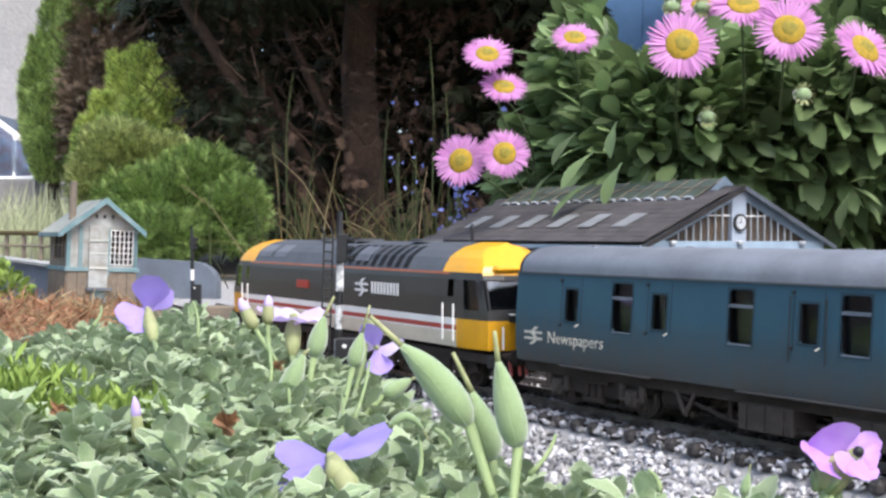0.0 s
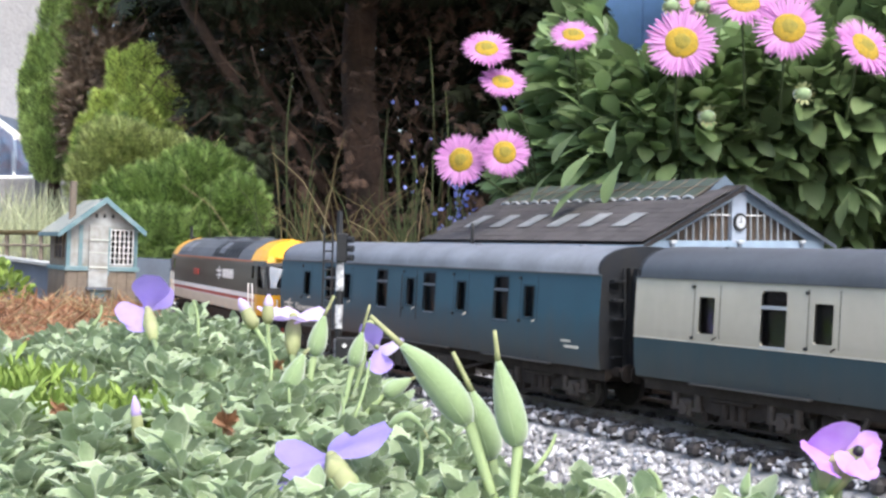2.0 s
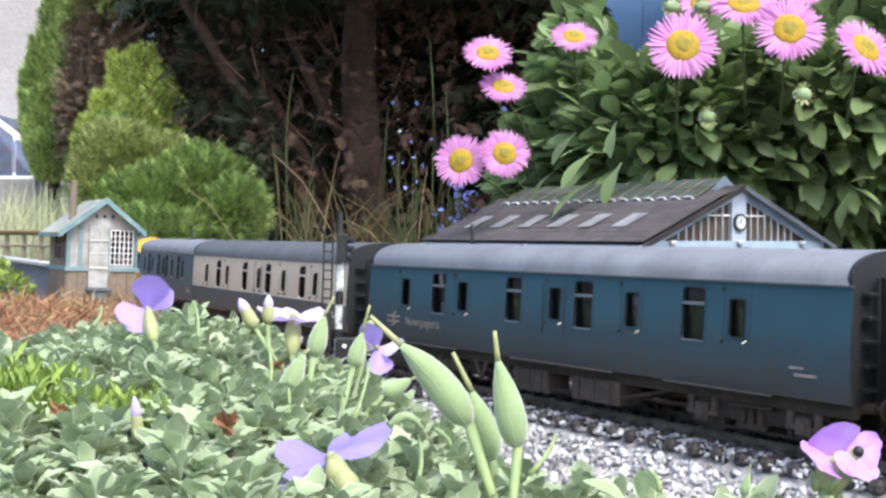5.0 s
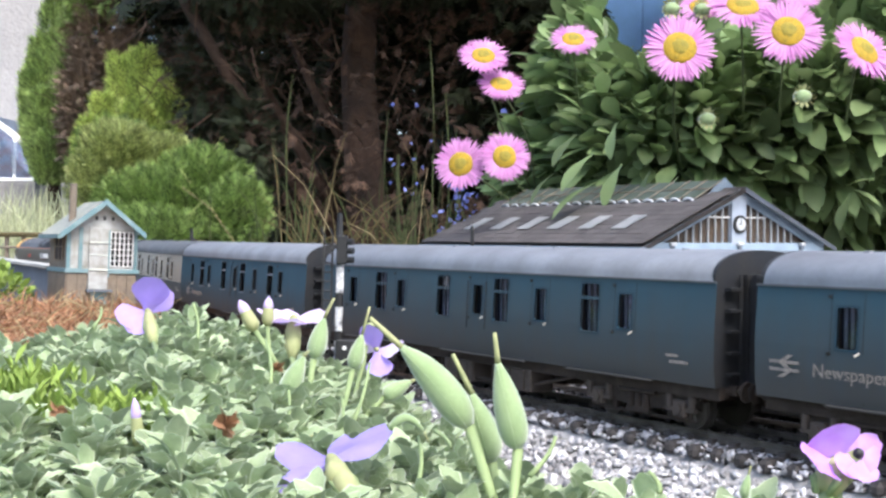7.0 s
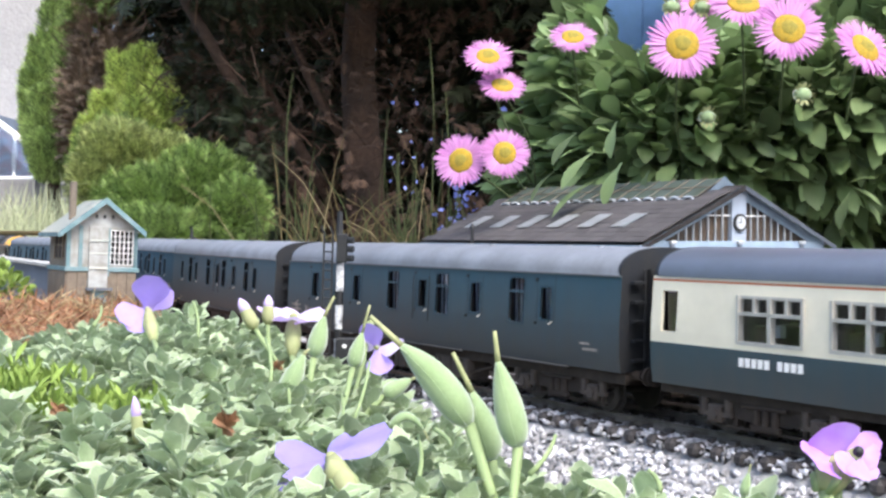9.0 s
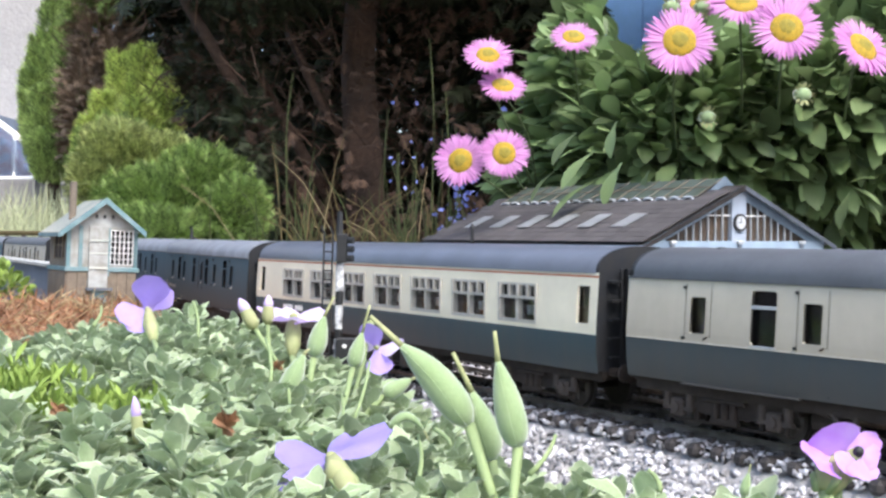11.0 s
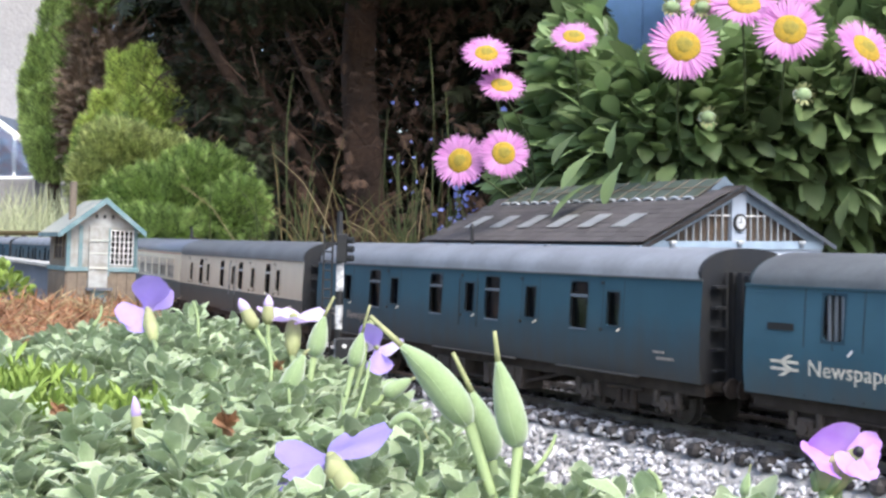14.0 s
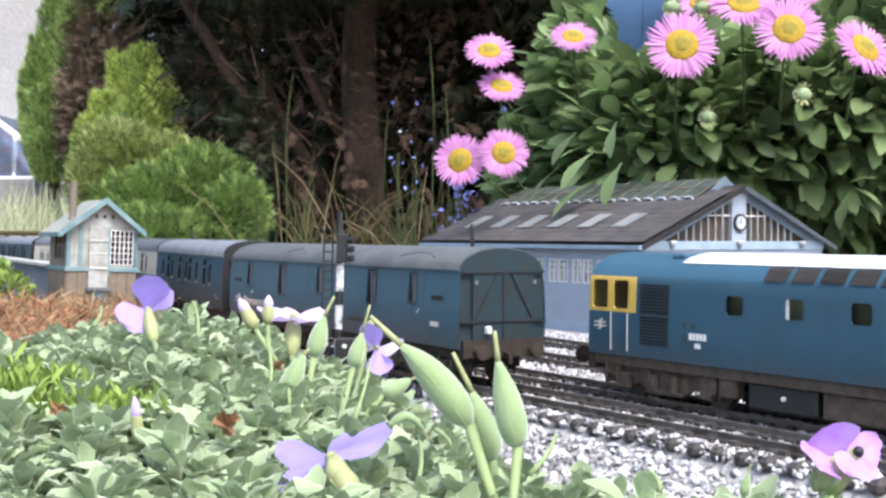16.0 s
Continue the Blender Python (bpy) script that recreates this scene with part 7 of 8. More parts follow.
def withered(label, at, size):
    v = thing("withered_flower", label, "withered flower", "withered flowers")
    ms = [turned(Vector(at) + Vector((prng.gauss(0, 0.0004), prng.gauss(0, 0.0004), prng.gauss(0, 0.0004))), (prng.uniform(-1, 1), prng.uniform(-1, 0.3), prng.uniform(-0.5, 1)), prng.uniform(0, 6), size * prng.uniform(0.6, 1.1)) for _ in range(14)]
    scatter_mesh("shrivelled_petals", SMALL, ms, "dead", v)
    return v


withered("shrivelled brown flower on a pod", (-0.0425, 0.2380, 0.0159), 0.0040)
withered("small shrivelled brown flower among leaves", (-0.0834, 0.2650, 0.0142), 0.0026)
withered("faded pinkish flower in the leaves", (-0.0445, 0.3300, 0.0171), 0.0024)


prng.seed(77)


# ---- rusty mulch bank before the signal box ----
def mulch_z(x, y):
    return float(np.interp(y, (0.40, 0.45, 0.60, 0.68, 0.74), (-0.006, 0.001, 0.0100, 0.0125, 0.004))) - max(0.0, (x / y + 0.265)) * 0.12 + 0.002 * noise.noise((40 * x, 40 * y, 0))


bm = bmesh.new()
prev = None
for y in np.arange(0.40, 0.80, 0.015):
    cur = [bm.verts.new((b * y, y, max(-0.024, mulch_z(b * y, y)))) for b in np.arange(-0.50, -0.12, 0.02)]
    if prev:
        for k in range(len(cur) - 1):
            bm.faces.new((prev[k], prev[k + 1], cur[k + 1], cur[k]))
    prev = cur
bank = tagged(part("mulch_bank", bm, "mulch", smooth=True), "rust brown bark mulch bank beside the track", "mulch", kind="structure")
strip = blade(widths=(0.02, 0.045, 0.04, 0.01), fold=0.4, droop=0.25)
ms = []
while len(ms) < 5000:
    y = prng.uniform(0.41, 0.72)
    b = prng.uniform(-0.48, -0.235)
    p = Vector((b * y, y, mulch_z(b * y, y) + 0.001))
    ms.append(turned(p, (prng.uniform(-1, 1), prng.uniform(-1, 1), prng.uniform(-0.15, 0.6)), prng.uniform(0, 6), prng.uniform(0.004, 0.013), prng.uniform(0.4, 1.1)))
tagged(scatter_mesh("mulch_fibres", strip, ms, "mulch"), "loose rusty bark fibres and dry leaves", "mulch", kind="stuff")
ms = []
while len(ms) < 700:
    y = prng.uniform(0.41, 0.72)
    b = prng.uniform(-0.48, -0.235)
    p = Vector((b * y, y, mulch_z(b * y, y) + 0.0025))
    ms.append(turned(p, (prng.uniform(-1, 1), prng.uniform(-1, 1), prng.uniform(-0.1, 0.5)), prng.uniform(0, 6), prng.uniform(0.008, 0.020), prng.uniform(0.25, 0.5)))
tagged(scatter_mesh("dry_straws", strip, ms, "straw_pale"), "bleached straws and fibres on the mulch", "mulch", kind="stuff")
weed = thing("weed_clump", "small yellow green weed clump beside the grey board", "plant")
scatter_mesh("foliage", SMALL, cloud([((-0.2569, 0.7200, 0.0180), (0.012, 0.014, 0.010)), ((-0.2701, 0.7400, 0.0246), (0.010, 0.012, 0.009))], 260, 0.006, 0.6), "lime", weed)


# ---- the daisy bush over the shed ----
BUSH = [((0.300, 1.10, 0.130), (0.215, 0.16, 0.125)), ((0.160, 1.09, 0.180), (0.075, 0.10, 0.070)), ((0.135, 1.12, 0.105), (0.075, 0.09, 0.055)), ((0.42, 1.0, 0.19), (0.16, 0.14, 0.12)), ((0.42, 1.16, 0.04), (0.12, 0.08, 0.08)),
        ((0.26, 1.12, 0.225), (0.15, 0.12, 0.04)), ((0.30, 1.0, 0.12), (0.1, 0.05, 0.06)), ((0.27, 0.95, 0.135), (0.09, 0.04, 0.05)), ((0.30, 0.93, 0.165), (0.07, 0.04, 0.04)), ((0.17, 0.97, 0.125), (0.06, 0.05, 0.045)), ((0.215, 0.97, 0.165), (0.07, 0.05, 0.04)), ((0.235, 0.96, 0.128), (0.08, 0.05, 0.045)), ((0.19, 0.95, 0.155), (0.05, 0.04, 0.035))]
bush = thing("daisy_bush", "broad leaved green bush carrying pink daisies behind the shed", "bush")


def gap(p):
    """False in the opening through which the blue backing boards show."""
    return ((p.x / p.y - 0.160) / 0.036) ** 2 + ((p.z - 0.0524) / p.y - 0.215) ** 2 / 0.0046 > 1 + 0.7 * noise.noise(p * 30)


def off_shed(p):
    """True where the point is clear of the shed's walls and roof."""
    q = SHED.inverted() @ p
    return not (-0.02 < q.x < 0.26 and -0.02 < q.y < 0.18 and q.z < 0.115 - 0.3 * abs(q.y - 0.079))


bl = cloud(BUSH, 13500, 0.032, 0.45, 0.75, low=0.0, keep=lambda p: off_shed(p) and gap(p))
bl = [m for m in bl if gap(Vector(m[:3, 3] + 0.5 * m[:3, 0])) and gap(Vector(m[:3, 3] + m[:3, 0]))]
bl.sort(key=lambda m: m[1, 3])
tagged(scatter_mesh("foliage", SPOON, bl[290:], "bush_leaf", bush, "dense green spoon-shaped leaves", True), kind="stuff")
SM = bpy.data.meshes.new("broad_leaf")
SM.from_pydata(SPOON[0], [], SPOON[1])
SM.materials.append(M["bush_leaf_one"])
SM.shade_smooth()
for m in bl[:290]:
    o = new("leaf", SM)
    o.parent = bush
    o.matrix_world = Matrix(m.tolist())
for (a, b, s) in (((0.1046, 0.8450, 0.1114), (0.0803, 0.8350, 0.0952), 1.0), ((0.1078, 0.8450, 0.0919), (0.0749, 0.8350, 0.0782), 1.0), ((0.1227, 0.8400, 0.1034), (0.1066, 0.8300, 0.0820), 1.0), ((0.1216, 0.8600, 0.1336), (0.1123, 0.8500, 0.1142), 0.8), ((0.0938, 0.8600, 0.1255), (0.0750, 0.8500, 0.1109), 0.8),
                  ((0.2845, 0.8600, 0.0886), (0.3028, 0.8500, 0.0824), 0.8), ((0.2865, 0.8600, 0.0846), (0.2726, 0.8500, 0.0665), 0.8), ((0.2845, 0.8600, 0.0906), (0.2970, 0.8500, 0.0981), 0.7), ((0.2925, 0.8600, 0.0827), (0.3056, 0.8500, 0.0686), 0.9), ((0.1421, 0.8400, 0.0988), (0.1289, 0.8300, 0.0790), 0.9),
                  ((0.1634, 0.8500, 0.0955), (0.1479, 0.8400, 0.0787), 0.9), ((0.0799, 0.8600, 0.0996), (0.0593, 0.8500, 0.0853), 0.9)):
    d = Vector(b) - Vector(a)
    o = new("leaf", SM)
    o.parent = bush
    o.matrix_world = Matrix(turned(a, d, prng.uniform(-0.3, 0.3), d.length * 1.15, 0.95).tolist())
bm = bmesh.new()
for k in range(40):
    a = Vector((prng.uniform(0.12, 0.42), prng.uniform(1.05, 1.15), -0.02))
    b = a + Vector((prng.uniform(-0.08, 0.08), prng.uniform(-0.1, 0.02), prng.uniform(0.15, 0.27)))
    tube(bm, bent(a, b, 0.01, 5), [0.002, 0.002, 0.0017, 0.0014, 0.001], n=5)
part("stem_mass", bm, "stem_dark", bush, "many thin green stems", smooth=True)
# pale buds
for p in ((0.2344, 0.8000, 0.1458), (0.1809, 0.8400, 0.1347), (0.1520, 0.8200, 0.2061), (0.1770, 0.8400, 0.2096)):
    bm = bmesh.new()
    bmesh.ops.create_uvsphere(bm, u_segments=10, v_segments=7, radius=0.0062, matrix=Matrix.Translation(p) @ Matrix.Diagonal((1, 1, 0.75, 1)))
    bud = part("bud", bm, "pod", bush, "unopened pale green bud", smooth=True)
    ms = [turned(Vector(p) + Vector((0.004 * math.cos(a), -0.003, 0.004 * math.sin(a))), (math.cos(a), -0.5, math.sin(a)), 0, 0.0045) for a in [k * 0.5 for k in range(13)]]
    scatter_mesh("bud_ray", SMALL, ms, "calyx", bud)

DAISIES = []
RAY = blade(widths=(0.03, 0.045, 0.052, 0.042, 0.012), fold=0.4, droop=0.12)


def daisy(label, at, r, face, foot, sway, green=False):
    """A pink many-rayed daisy with a domed yellow disc; its poses are keyed, so it is built about its head."""
    v = thing("pink_daisy", label, "daisy flower", "pink daisies over the shed")
    at, f = Vector(at), Vector(face).normalized()
    q = f.to_track_quat("Z", "Y").to_matrix().to_4x4()
    ms = []
    n = 120
    for k in range(n):
        a = 2 * math.pi * (k + prng.uniform(-0.3, 0.3)) / n
        lift = (0.24, 0.06, 0.14)[k % 3] + prng.uniform(-0.08, 0.08)
        w = Vector((math.cos(a), math.sin(a), lift))
        m = turned(Vector((0, 0, 0)) + Vector((math.cos(a), math.sin(a), 0)) * r * 0.28, w, prng.uniform(-0.4, 0.4), r * 0.74 * prng.uniform(0.82, 1.08), 1.15)
        ms.append(np.array(q) @ m)
    scatter_mesh("ray_petals", RAY, ms, "pink", v, "many narrow pink rays", True)
    bm = bmesh.new()
    bmesh.ops.create_uvsphere(bm, u_segments=20, v_segments=10, radius=r * 0.50, matrix=q @ Matrix.Diagonal((1, 1, 0.34, 1)))
    for vert in bm.verts:
        vert.co += vert.co.normalized() * r * 0.02 * noise.noise(vert.co * 900)
    disc = part("disc", bm, "disc", v, "domed yellow flower centre", smooth=True)
    bm = bmesh.new()
    bmesh.ops.create_uvsphere(bm, u_segments=14, v_segments=8, radius=r * 0.27, matrix=q @ Matrix.Translation((0, 0, r * 0.105)) @ Matrix.Diagonal((1, 1, 0.34, 1)))
    part("disc_centre", bm, "disc_green", disc, "greener middle", smooth=True)
    bm = bmesh.new()
    bmesh.ops.create_cone(bm, cap_ends=True, segments=14, radius1=r * 0.12, radius2=r * 0.42, depth=r * 0.3, matrix=q @ Matrix.Translation((0, 0, -r * 0.17)))
    part("calyx", bm, "pod", v, "green calyx cup", smooth=True)
    foot = Vector(foot) - at
    stalk(v, bent(-f * r * 0.3, foot, 0.004, 7, prng.uniform(-0.006, 0.006)), r * 0.035, r * 0.045, "stem_dark")
    v.matrix_world = Matrix.Translation(at)
    DAISIES.append((v, at, sway))
    return v


# sway: seconds, then small shifts sideways and up in millimetres
S1 = ((0, 0, 0), (0.5, 2.6, 2.2), (1, 0.4, 0), (2, -0.7, 3.6), (3, -0.7, -0.7), (3.5, 0.4, 2.2), (6.5, 0, -0.7), (7, -3, 0), (7.5, 1.5, 5.4), (8.5, 0.4, -1.8), (11.5, 0.4, 0), (12, 0.4, 2.5), (12.5, -0.7, -3.6),
      (13, -2.5, 2.5), (13.5, 1.1, 5.8), (14, -0.7, 0.4), (15, 0.4, 2.2), (15.5, -1.8, -0.7), (16, 1.1, 2.5))
S2 = ((0, 0, 0), (1, 0, 0.7), (1.5, -1.1, 0.7), (2, -0.7, 2.9), (3, 0.4, -0.4), (3.5, -0.7, 1.1), (6.5, 0, -1.1), (7, -1.8, 3), (7.5, 0.4, 1), (9, -1, 1), (12, -0.5, 1), (12.5, -0.6, -0.6), (13, -1, 1), (16, -1.5, 0.5))
S5 = ((0, 0, 0), (1, -0.4, 0), (2, -1.1, 1.5), (3, -1.1, 0), (6.5, -0.4, 1.1), (7, -1.1, 0), (8, 0.7, 0), (9, -1.5, 0.4), (12.5, -0.5, 0.5), (16, -1.2, 0.8))
S6 = ((0, 0, 0), (1, -1.8, 0.7), (2, -0.4, 0.7), (2.5, 1.1, -0.4), (3.5, -0.4, 0.7), (4, 0.7, -1.1), (6.5, -1, 0), (7, -1.5, -1.1), (9, 0, 0), (12.5, -3.0, 3.2), (13.5, 0, 0), (14.5, 1.2, -1.6), (16, -0.3, -0.3))
S7 = ((0, 0, 0), (1.5, -0.4, 1.1), (2.5, 0.7, 0), (4, 0.7, 0.4), (7, -0.4, 0), (8, 1.1, -1.8), (9, 0, 0.4), (12.5, -1.5, 1.1), (13, 0, 1.1), (14, 0.7, 0), (15.5, -0.4, 1.5), (16, 0, 0.4))
S0 = ((0, 0, 0), (4, 0, 0.3), (7, 0, -1.2), (8.5, 0, -1.1), (9, 0, 0.2), (12.5, -0.5, 0), (16, -0.6, 0.3))
daisy("pink daisy leaning out on a thin stem", (0.0320, 0.9000, 0.1860), 0.0183, (0.05, -0.85, 0.75), (0.0729, 0.9800, 0.0926), S1)
daisy("pink daisy below another on a thin stem", (0.0441, 0.9000, 0.1620), 0.0176, (0.12, -0.78, 0.85), (0.0752, 0.9800, 0.0926), S2)
daisy("broad pink daisy low over the shed roof", (0.0125, 0.8700, 0.1059), 0.0188, (-0.25, -1.0, 0.16), (0.0661, 0.9800, 0.0744), S0)
daisy("round pink daisy overlapping its neighbour", (0.0429, 0.8600, 0.1106), 0.0176, (0.05, -1.0, 0.20), (0.0752, 0.9800, 0.0790), S0)
daisy("pink daisy half turned upward", (0.0982, 0.9200, 0.2016), 0.0180, (0.0, -0.78, 0.8), (0.1183, 1.0000, 0.1074), S5)
daisy("large pink daisy facing outward", (0.1556, 0.8000, 0.1780), 0.0232, (-0.05, -1.0, 0.28), (0.1892, 0.9500, 0.0918), S6)
daisy("large pink daisy high on the bush", (0.2251, 0.8000, 0.1879), 0.0225, (-0.1, -1.0, 0.35), (0.2616, 0.9500, 0.1053), S7)
daisy("pink daisy tilted away to the side", (0.2747, 0.8000, 0.1756), 0.0225, (0.45, -0.85, 0.55), (0.3055, 0.9500, 0.0967), S7)
daisy("pink daisy at the top of the bush", (0.2001, 0.8200, 0.2079), 0.0230, (0.0, -0.8, 0.75), (0.2309, 0.9500, 0.1052), S7)
daisy("small pink daisy opening among the others", (0.1783, 0.8500, 0.2134), 0.0150, (-0.2, -0.8, 0.7), (0.2002, 0.9500, 0.1051), S5)
daisy("violet pink daisy topping the bush", (0.2393, 0.8300, 0.2184), 0.0170, (0.1, -0.7, 0.8), (0.2704, 0.9500, 0.1229), S5)

blue_spots = []
for c, n in (((0.0208, 1.2500, 0.0918), 60), ((-0.0340, 1.5000, 0.1514), 9), ((-0.0673, 1.5500, 0.1581), 4), ((0.0717, 1.1000, 0.1747), 4), ((0.0092, 1.2500, 0.0715), 10)):
    for _ in range(n):
        blue_spots.append(turned(Vector(c) + Vector((prng.gauss(0, 0.010), prng.gauss(0, 0.01), prng.gauss(0, 0.022))), (prng.uniform(-1, 1), -1, prng.uniform(-1, 1)), prng.uniform(0, 6), prng.uniform(0.005, 0.009)))
bf = thing("blue_flowers", "small blue flowers in the shade behind the bush", "flowers", at=pose(0.03, 1.25, -0.02))
ob = scatter_mesh("blossoms", SMALL, blue_spots, "bluebell")
ob.parent = bf
ob.matrix_parent_inverse = bf.matrix_world.inverted()
bm = bmesh.new()
for c in ((0.0208, 1.2500, 0.0918), (-0.0340, 1.5000, 0.1548), (-0.0673, 1.5500, 0.1581), (0.0717, 1.1000, 0.1747), (0.0035, 1.2500, 0.0715)):
    for _ in range(2):
        p = Vector(c) + Vector((prng.gauss(0, 0.01), prng.gauss(0, 0.01), 0.0))
        rod(bm, (p.x, p.y, -0.02), p, 0.0007, n=5)
ob = tagged(part("stalk_mass", bm, "grass", None), kind="stuff")
ob.parent = bf
ob.matrix_parent_inverse = bf.matrix_world.inverted()


# ---- dark conifer behind the line ----
def limb(v, pts, r0, r1, name="limb", label=""):
    bm = bmesh.new()
    n = len(pts)
    rr = [r0 + (r1 - r0) * i / (n - 1) for i in range(n)]
    tube(bm, pts, rr, n=10)
    for vert in bm.verts:
        vert.co += 0.12 * r0 * Vector((noise.noise(vert.co * 40), noise.noise(vert.co * 40 + Vector((7, 0, 0))), 0))
    return part(name, bm, "bark", v, label, smooth=True)


def beyond(p):
    """The dark tree's ragged edge towards the open garden."""
    return p.x / p.y > -0.150 - 0.50 * min(0.20, max(0.0, p.z / p.y)) + 0.03 * noise.noise(p * 9)


tree = thing("dark_conifer", "old dark conifer with reddish brown trunk and bare lower limbs", "tree")
limb(tree, [(-0.1162, 1.9500, 0.0050), (-0.1207, 1.9500, 0.0861), (-0.1318, 1.9800, 0.2055), (-0.1405, 2.0000, 0.3272), (-0.1331, 2.0000, 0.4751), (-0.1238, 2.0000, 0.8079)], 0.034, 0.026, "trunk", "reddish brown fluted trunk")
for pts, r in (([(-0.1658, 1.9500, 0.0499), (-0.2494, 1.9000, 0.1637), (-0.3155, 1.8500, 0.2802), (-0.3776, 1.8000, 0.3901), (-0.4192, 1.8000, 0.4981)], 0.020), ([(-0.1423, 2.0000, 0.0407), (-0.2255, 2.0000, 0.1790), (-0.2902, 2.0000, 0.2896), (-0.3641, 2.0000, 0.4187), (-0.4104, 2.0000, 0.5294)], 0.018),
               ([(-0.1331, 2.0000, 0.1609), (-0.2122, 2.0500, 0.2864), (-0.2659, 2.1000, 0.3987), (-0.2950, 2.1000, 0.5344)], 0.016)):
    limb(tree, [Vector(p) for p in pts], r * 0.62, r * 0.35, "limb", "bare brown limb")
# the crown is carried on overhead, out of view, to shade the limbs
DARK = [((-0.05, 3.0, 0.55), (0.95, 0.5, 0.75)), ((0.15, 2.6, 0.95), (0.8, 0.75, 0.42)), ((0.5, 2.4, 0.4), (0.5, 0.4, 0.5)), ((0.1, 2.3, 0.62), (0.5, 0.2, 0.12))]
# the upper blobs hang just above the view, added to block skylight
CANOPY = [((-0.15, 1.80, 0.54), (0.34, 0.2, 0.13)), ((0.15, 1.75, 0.52), (0.28, 0.2, 0.12)), ((-0.3, 1.85, 0.46), (0.12, 0.1, 0.09)), ((-0.3503, 1.9000, 0.3054), (0.060, 0.06, 0.10)), ((-0.2861, 1.8000, 0.1922), (0.035, 0.05, 0.06)), ((-0.2781, 1.7000, 0.0902), (0.03, 0.04, 0.035))]
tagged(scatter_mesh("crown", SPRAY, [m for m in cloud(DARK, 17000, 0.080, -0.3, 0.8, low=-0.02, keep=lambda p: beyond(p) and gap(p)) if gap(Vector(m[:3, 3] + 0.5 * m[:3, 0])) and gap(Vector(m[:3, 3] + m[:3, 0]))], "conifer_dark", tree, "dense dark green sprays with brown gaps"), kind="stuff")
tagged(scatter_mesh("low_sprays", spray(6, 0.05), [m for m in cloud(CANOPY, 12000, 0.024, -0.2, 0.8, low=-0.02, keep=lambda p: beyond(p) and gap(p)) if gap(Vector(m[:3, 3] + m[:3, 0]))], "conifer_dark", tree, "dark green sprays, partly added above the view for shade"), kind="stuff")
tw = []
for _ in range(3000):
    p = Vector((prng.uniform(-0.5, -0.03), prng.uniform(1.75, 2.3), prng.uniform(0.02, 0.5)))
    if not beyond(p) or noise.noise(p * 6) < -0.1:
        continue
    tw.append(turned(p, (prng.uniform(-1, 0.6), prng.uniform(-0.6, 0.3), prng.uniform(-0.6, 1.0)), prng.uniform(0, 6), prng.uniform(0.02, 0.06), 0.4))
tagged(scatter_mesh("dead_sprays", SPRAY, cloud([((-0.12, 1.95, 0.25), (0.33, 0.18, 0.22))], 1100, 0.026, -0.1, 0.9, low=-0.02, keep=beyond), "twig", tree, "hanging dead brown sprays"), kind="stuff")
tagged(scatter_mesh("twig_mass", blade(widths=(0.05, 0.04, 0.02), fold=0.4), tw, "twig", tree, "dead brown twigs"), kind="stuff")

# long grass stalks before the tree
gr = thing("long_grass", "long green and straw coloured grass stalks under the conifer", "grass", kind="stuff")
for mat, n in (("straw", 95), ("grass", 120), ("straw_pale", 20)):
    bm = bmesh.new()
    for _ in range(n):
        x = prng.choice((prng.gauss(-0.165, 0.035), prng.gauss(-0.03, 0.035), prng.uniform(-0.22, 0.05)))
        y = prng.uniform(1.25, 1.6)
        h = prng.uniform(0.04, 0.15) * (1.4 if prng.random() < 0.25 else 1)
        lean = Vector((prng.gauss(0.0, 0.045 if mat != "grass" else 0.022), prng.gauss(-0.01, 0.02), h))
        if mat != "grass" and prng.random() < 0.22:
            lean = Vector((prng.choice((-1, 1)) * prng.uniform(0.05, 0.12), -0.02, h * 0.7))
        a = Vector((x, y, -0.024))
        pts = [a, a + lean * 0.4 + Vector((0, 0, 0.006)), a + lean * 0.75 + Vector((lean.x * 0.1, 0, 0.004)), a + lean + Vector((lean.x * 0.3, 0, -0.008))]
        w = prng.uniform(0.5, 1.0)
        tube(bm, pts, [0.0011 * w, 0.0009 * w, 0.0007 * w, 0.0003], n=4)
    part("stalks", bm, mat, gr)
# tall single stems with seed heads
bm = bmesh.new()
for x, h, dx in ((-0.028, 0.30, 0.012), (-0.008, 0.24, 0.01), (0.008, 0.20, 0.006), (-0.215, 0.20, 0.02), (-0.15, 0.26, -0.02), (-0.05, 0.22, -0.012)):
    a = Vector((x, 1.40, -0.024))
    b = a + Vector((dx, -0.02, h))
    tube(bm, bent(a, b, 0.0, 8, dx * 0.9), [0.0006, 0.0006, 0.0005, 0.0005, 0.0004, 0.0006, 0.0008, 0.0003], n=5)
part("seed_stems", bm, "grass", gr)

prng.seed(31)
# ---- greenery at the left: bright shrubs, conifer column, dead conifer, pale grass ----
FINE = spray(6, 0.045)


def plumes(places, n, size, spread=0.35):
    """Places for upright tufts: each place is a foot and a tip, with sprays that rise along it and splay at the skin."""
    out = []
    for _ in range(n):
        a, b, r = prng.choice(places)
        a, b = Vector(a), Vector(b)
        k = prng.random() ** 0.8
        rad = r * (0.35 + 0.65 * math.sin(math.pi * min(1.0, 0.15 + 0.85 * k)) ** 0.7) * prng.uniform(0.6, 1.0)
        t = prng.uniform(0, 6.3)
        o = Vector((math.cos(t), math.sin(t), 0))
        w = (b - a).normalized() + o * spread * prng.uniform(0.4, 1.4)
        out.append(turned(a.lerp(b, k) + o * rad, w, prng.uniform(-1.2, 1.2), size * prng.uniform(0.6, 1.2)))
    return out


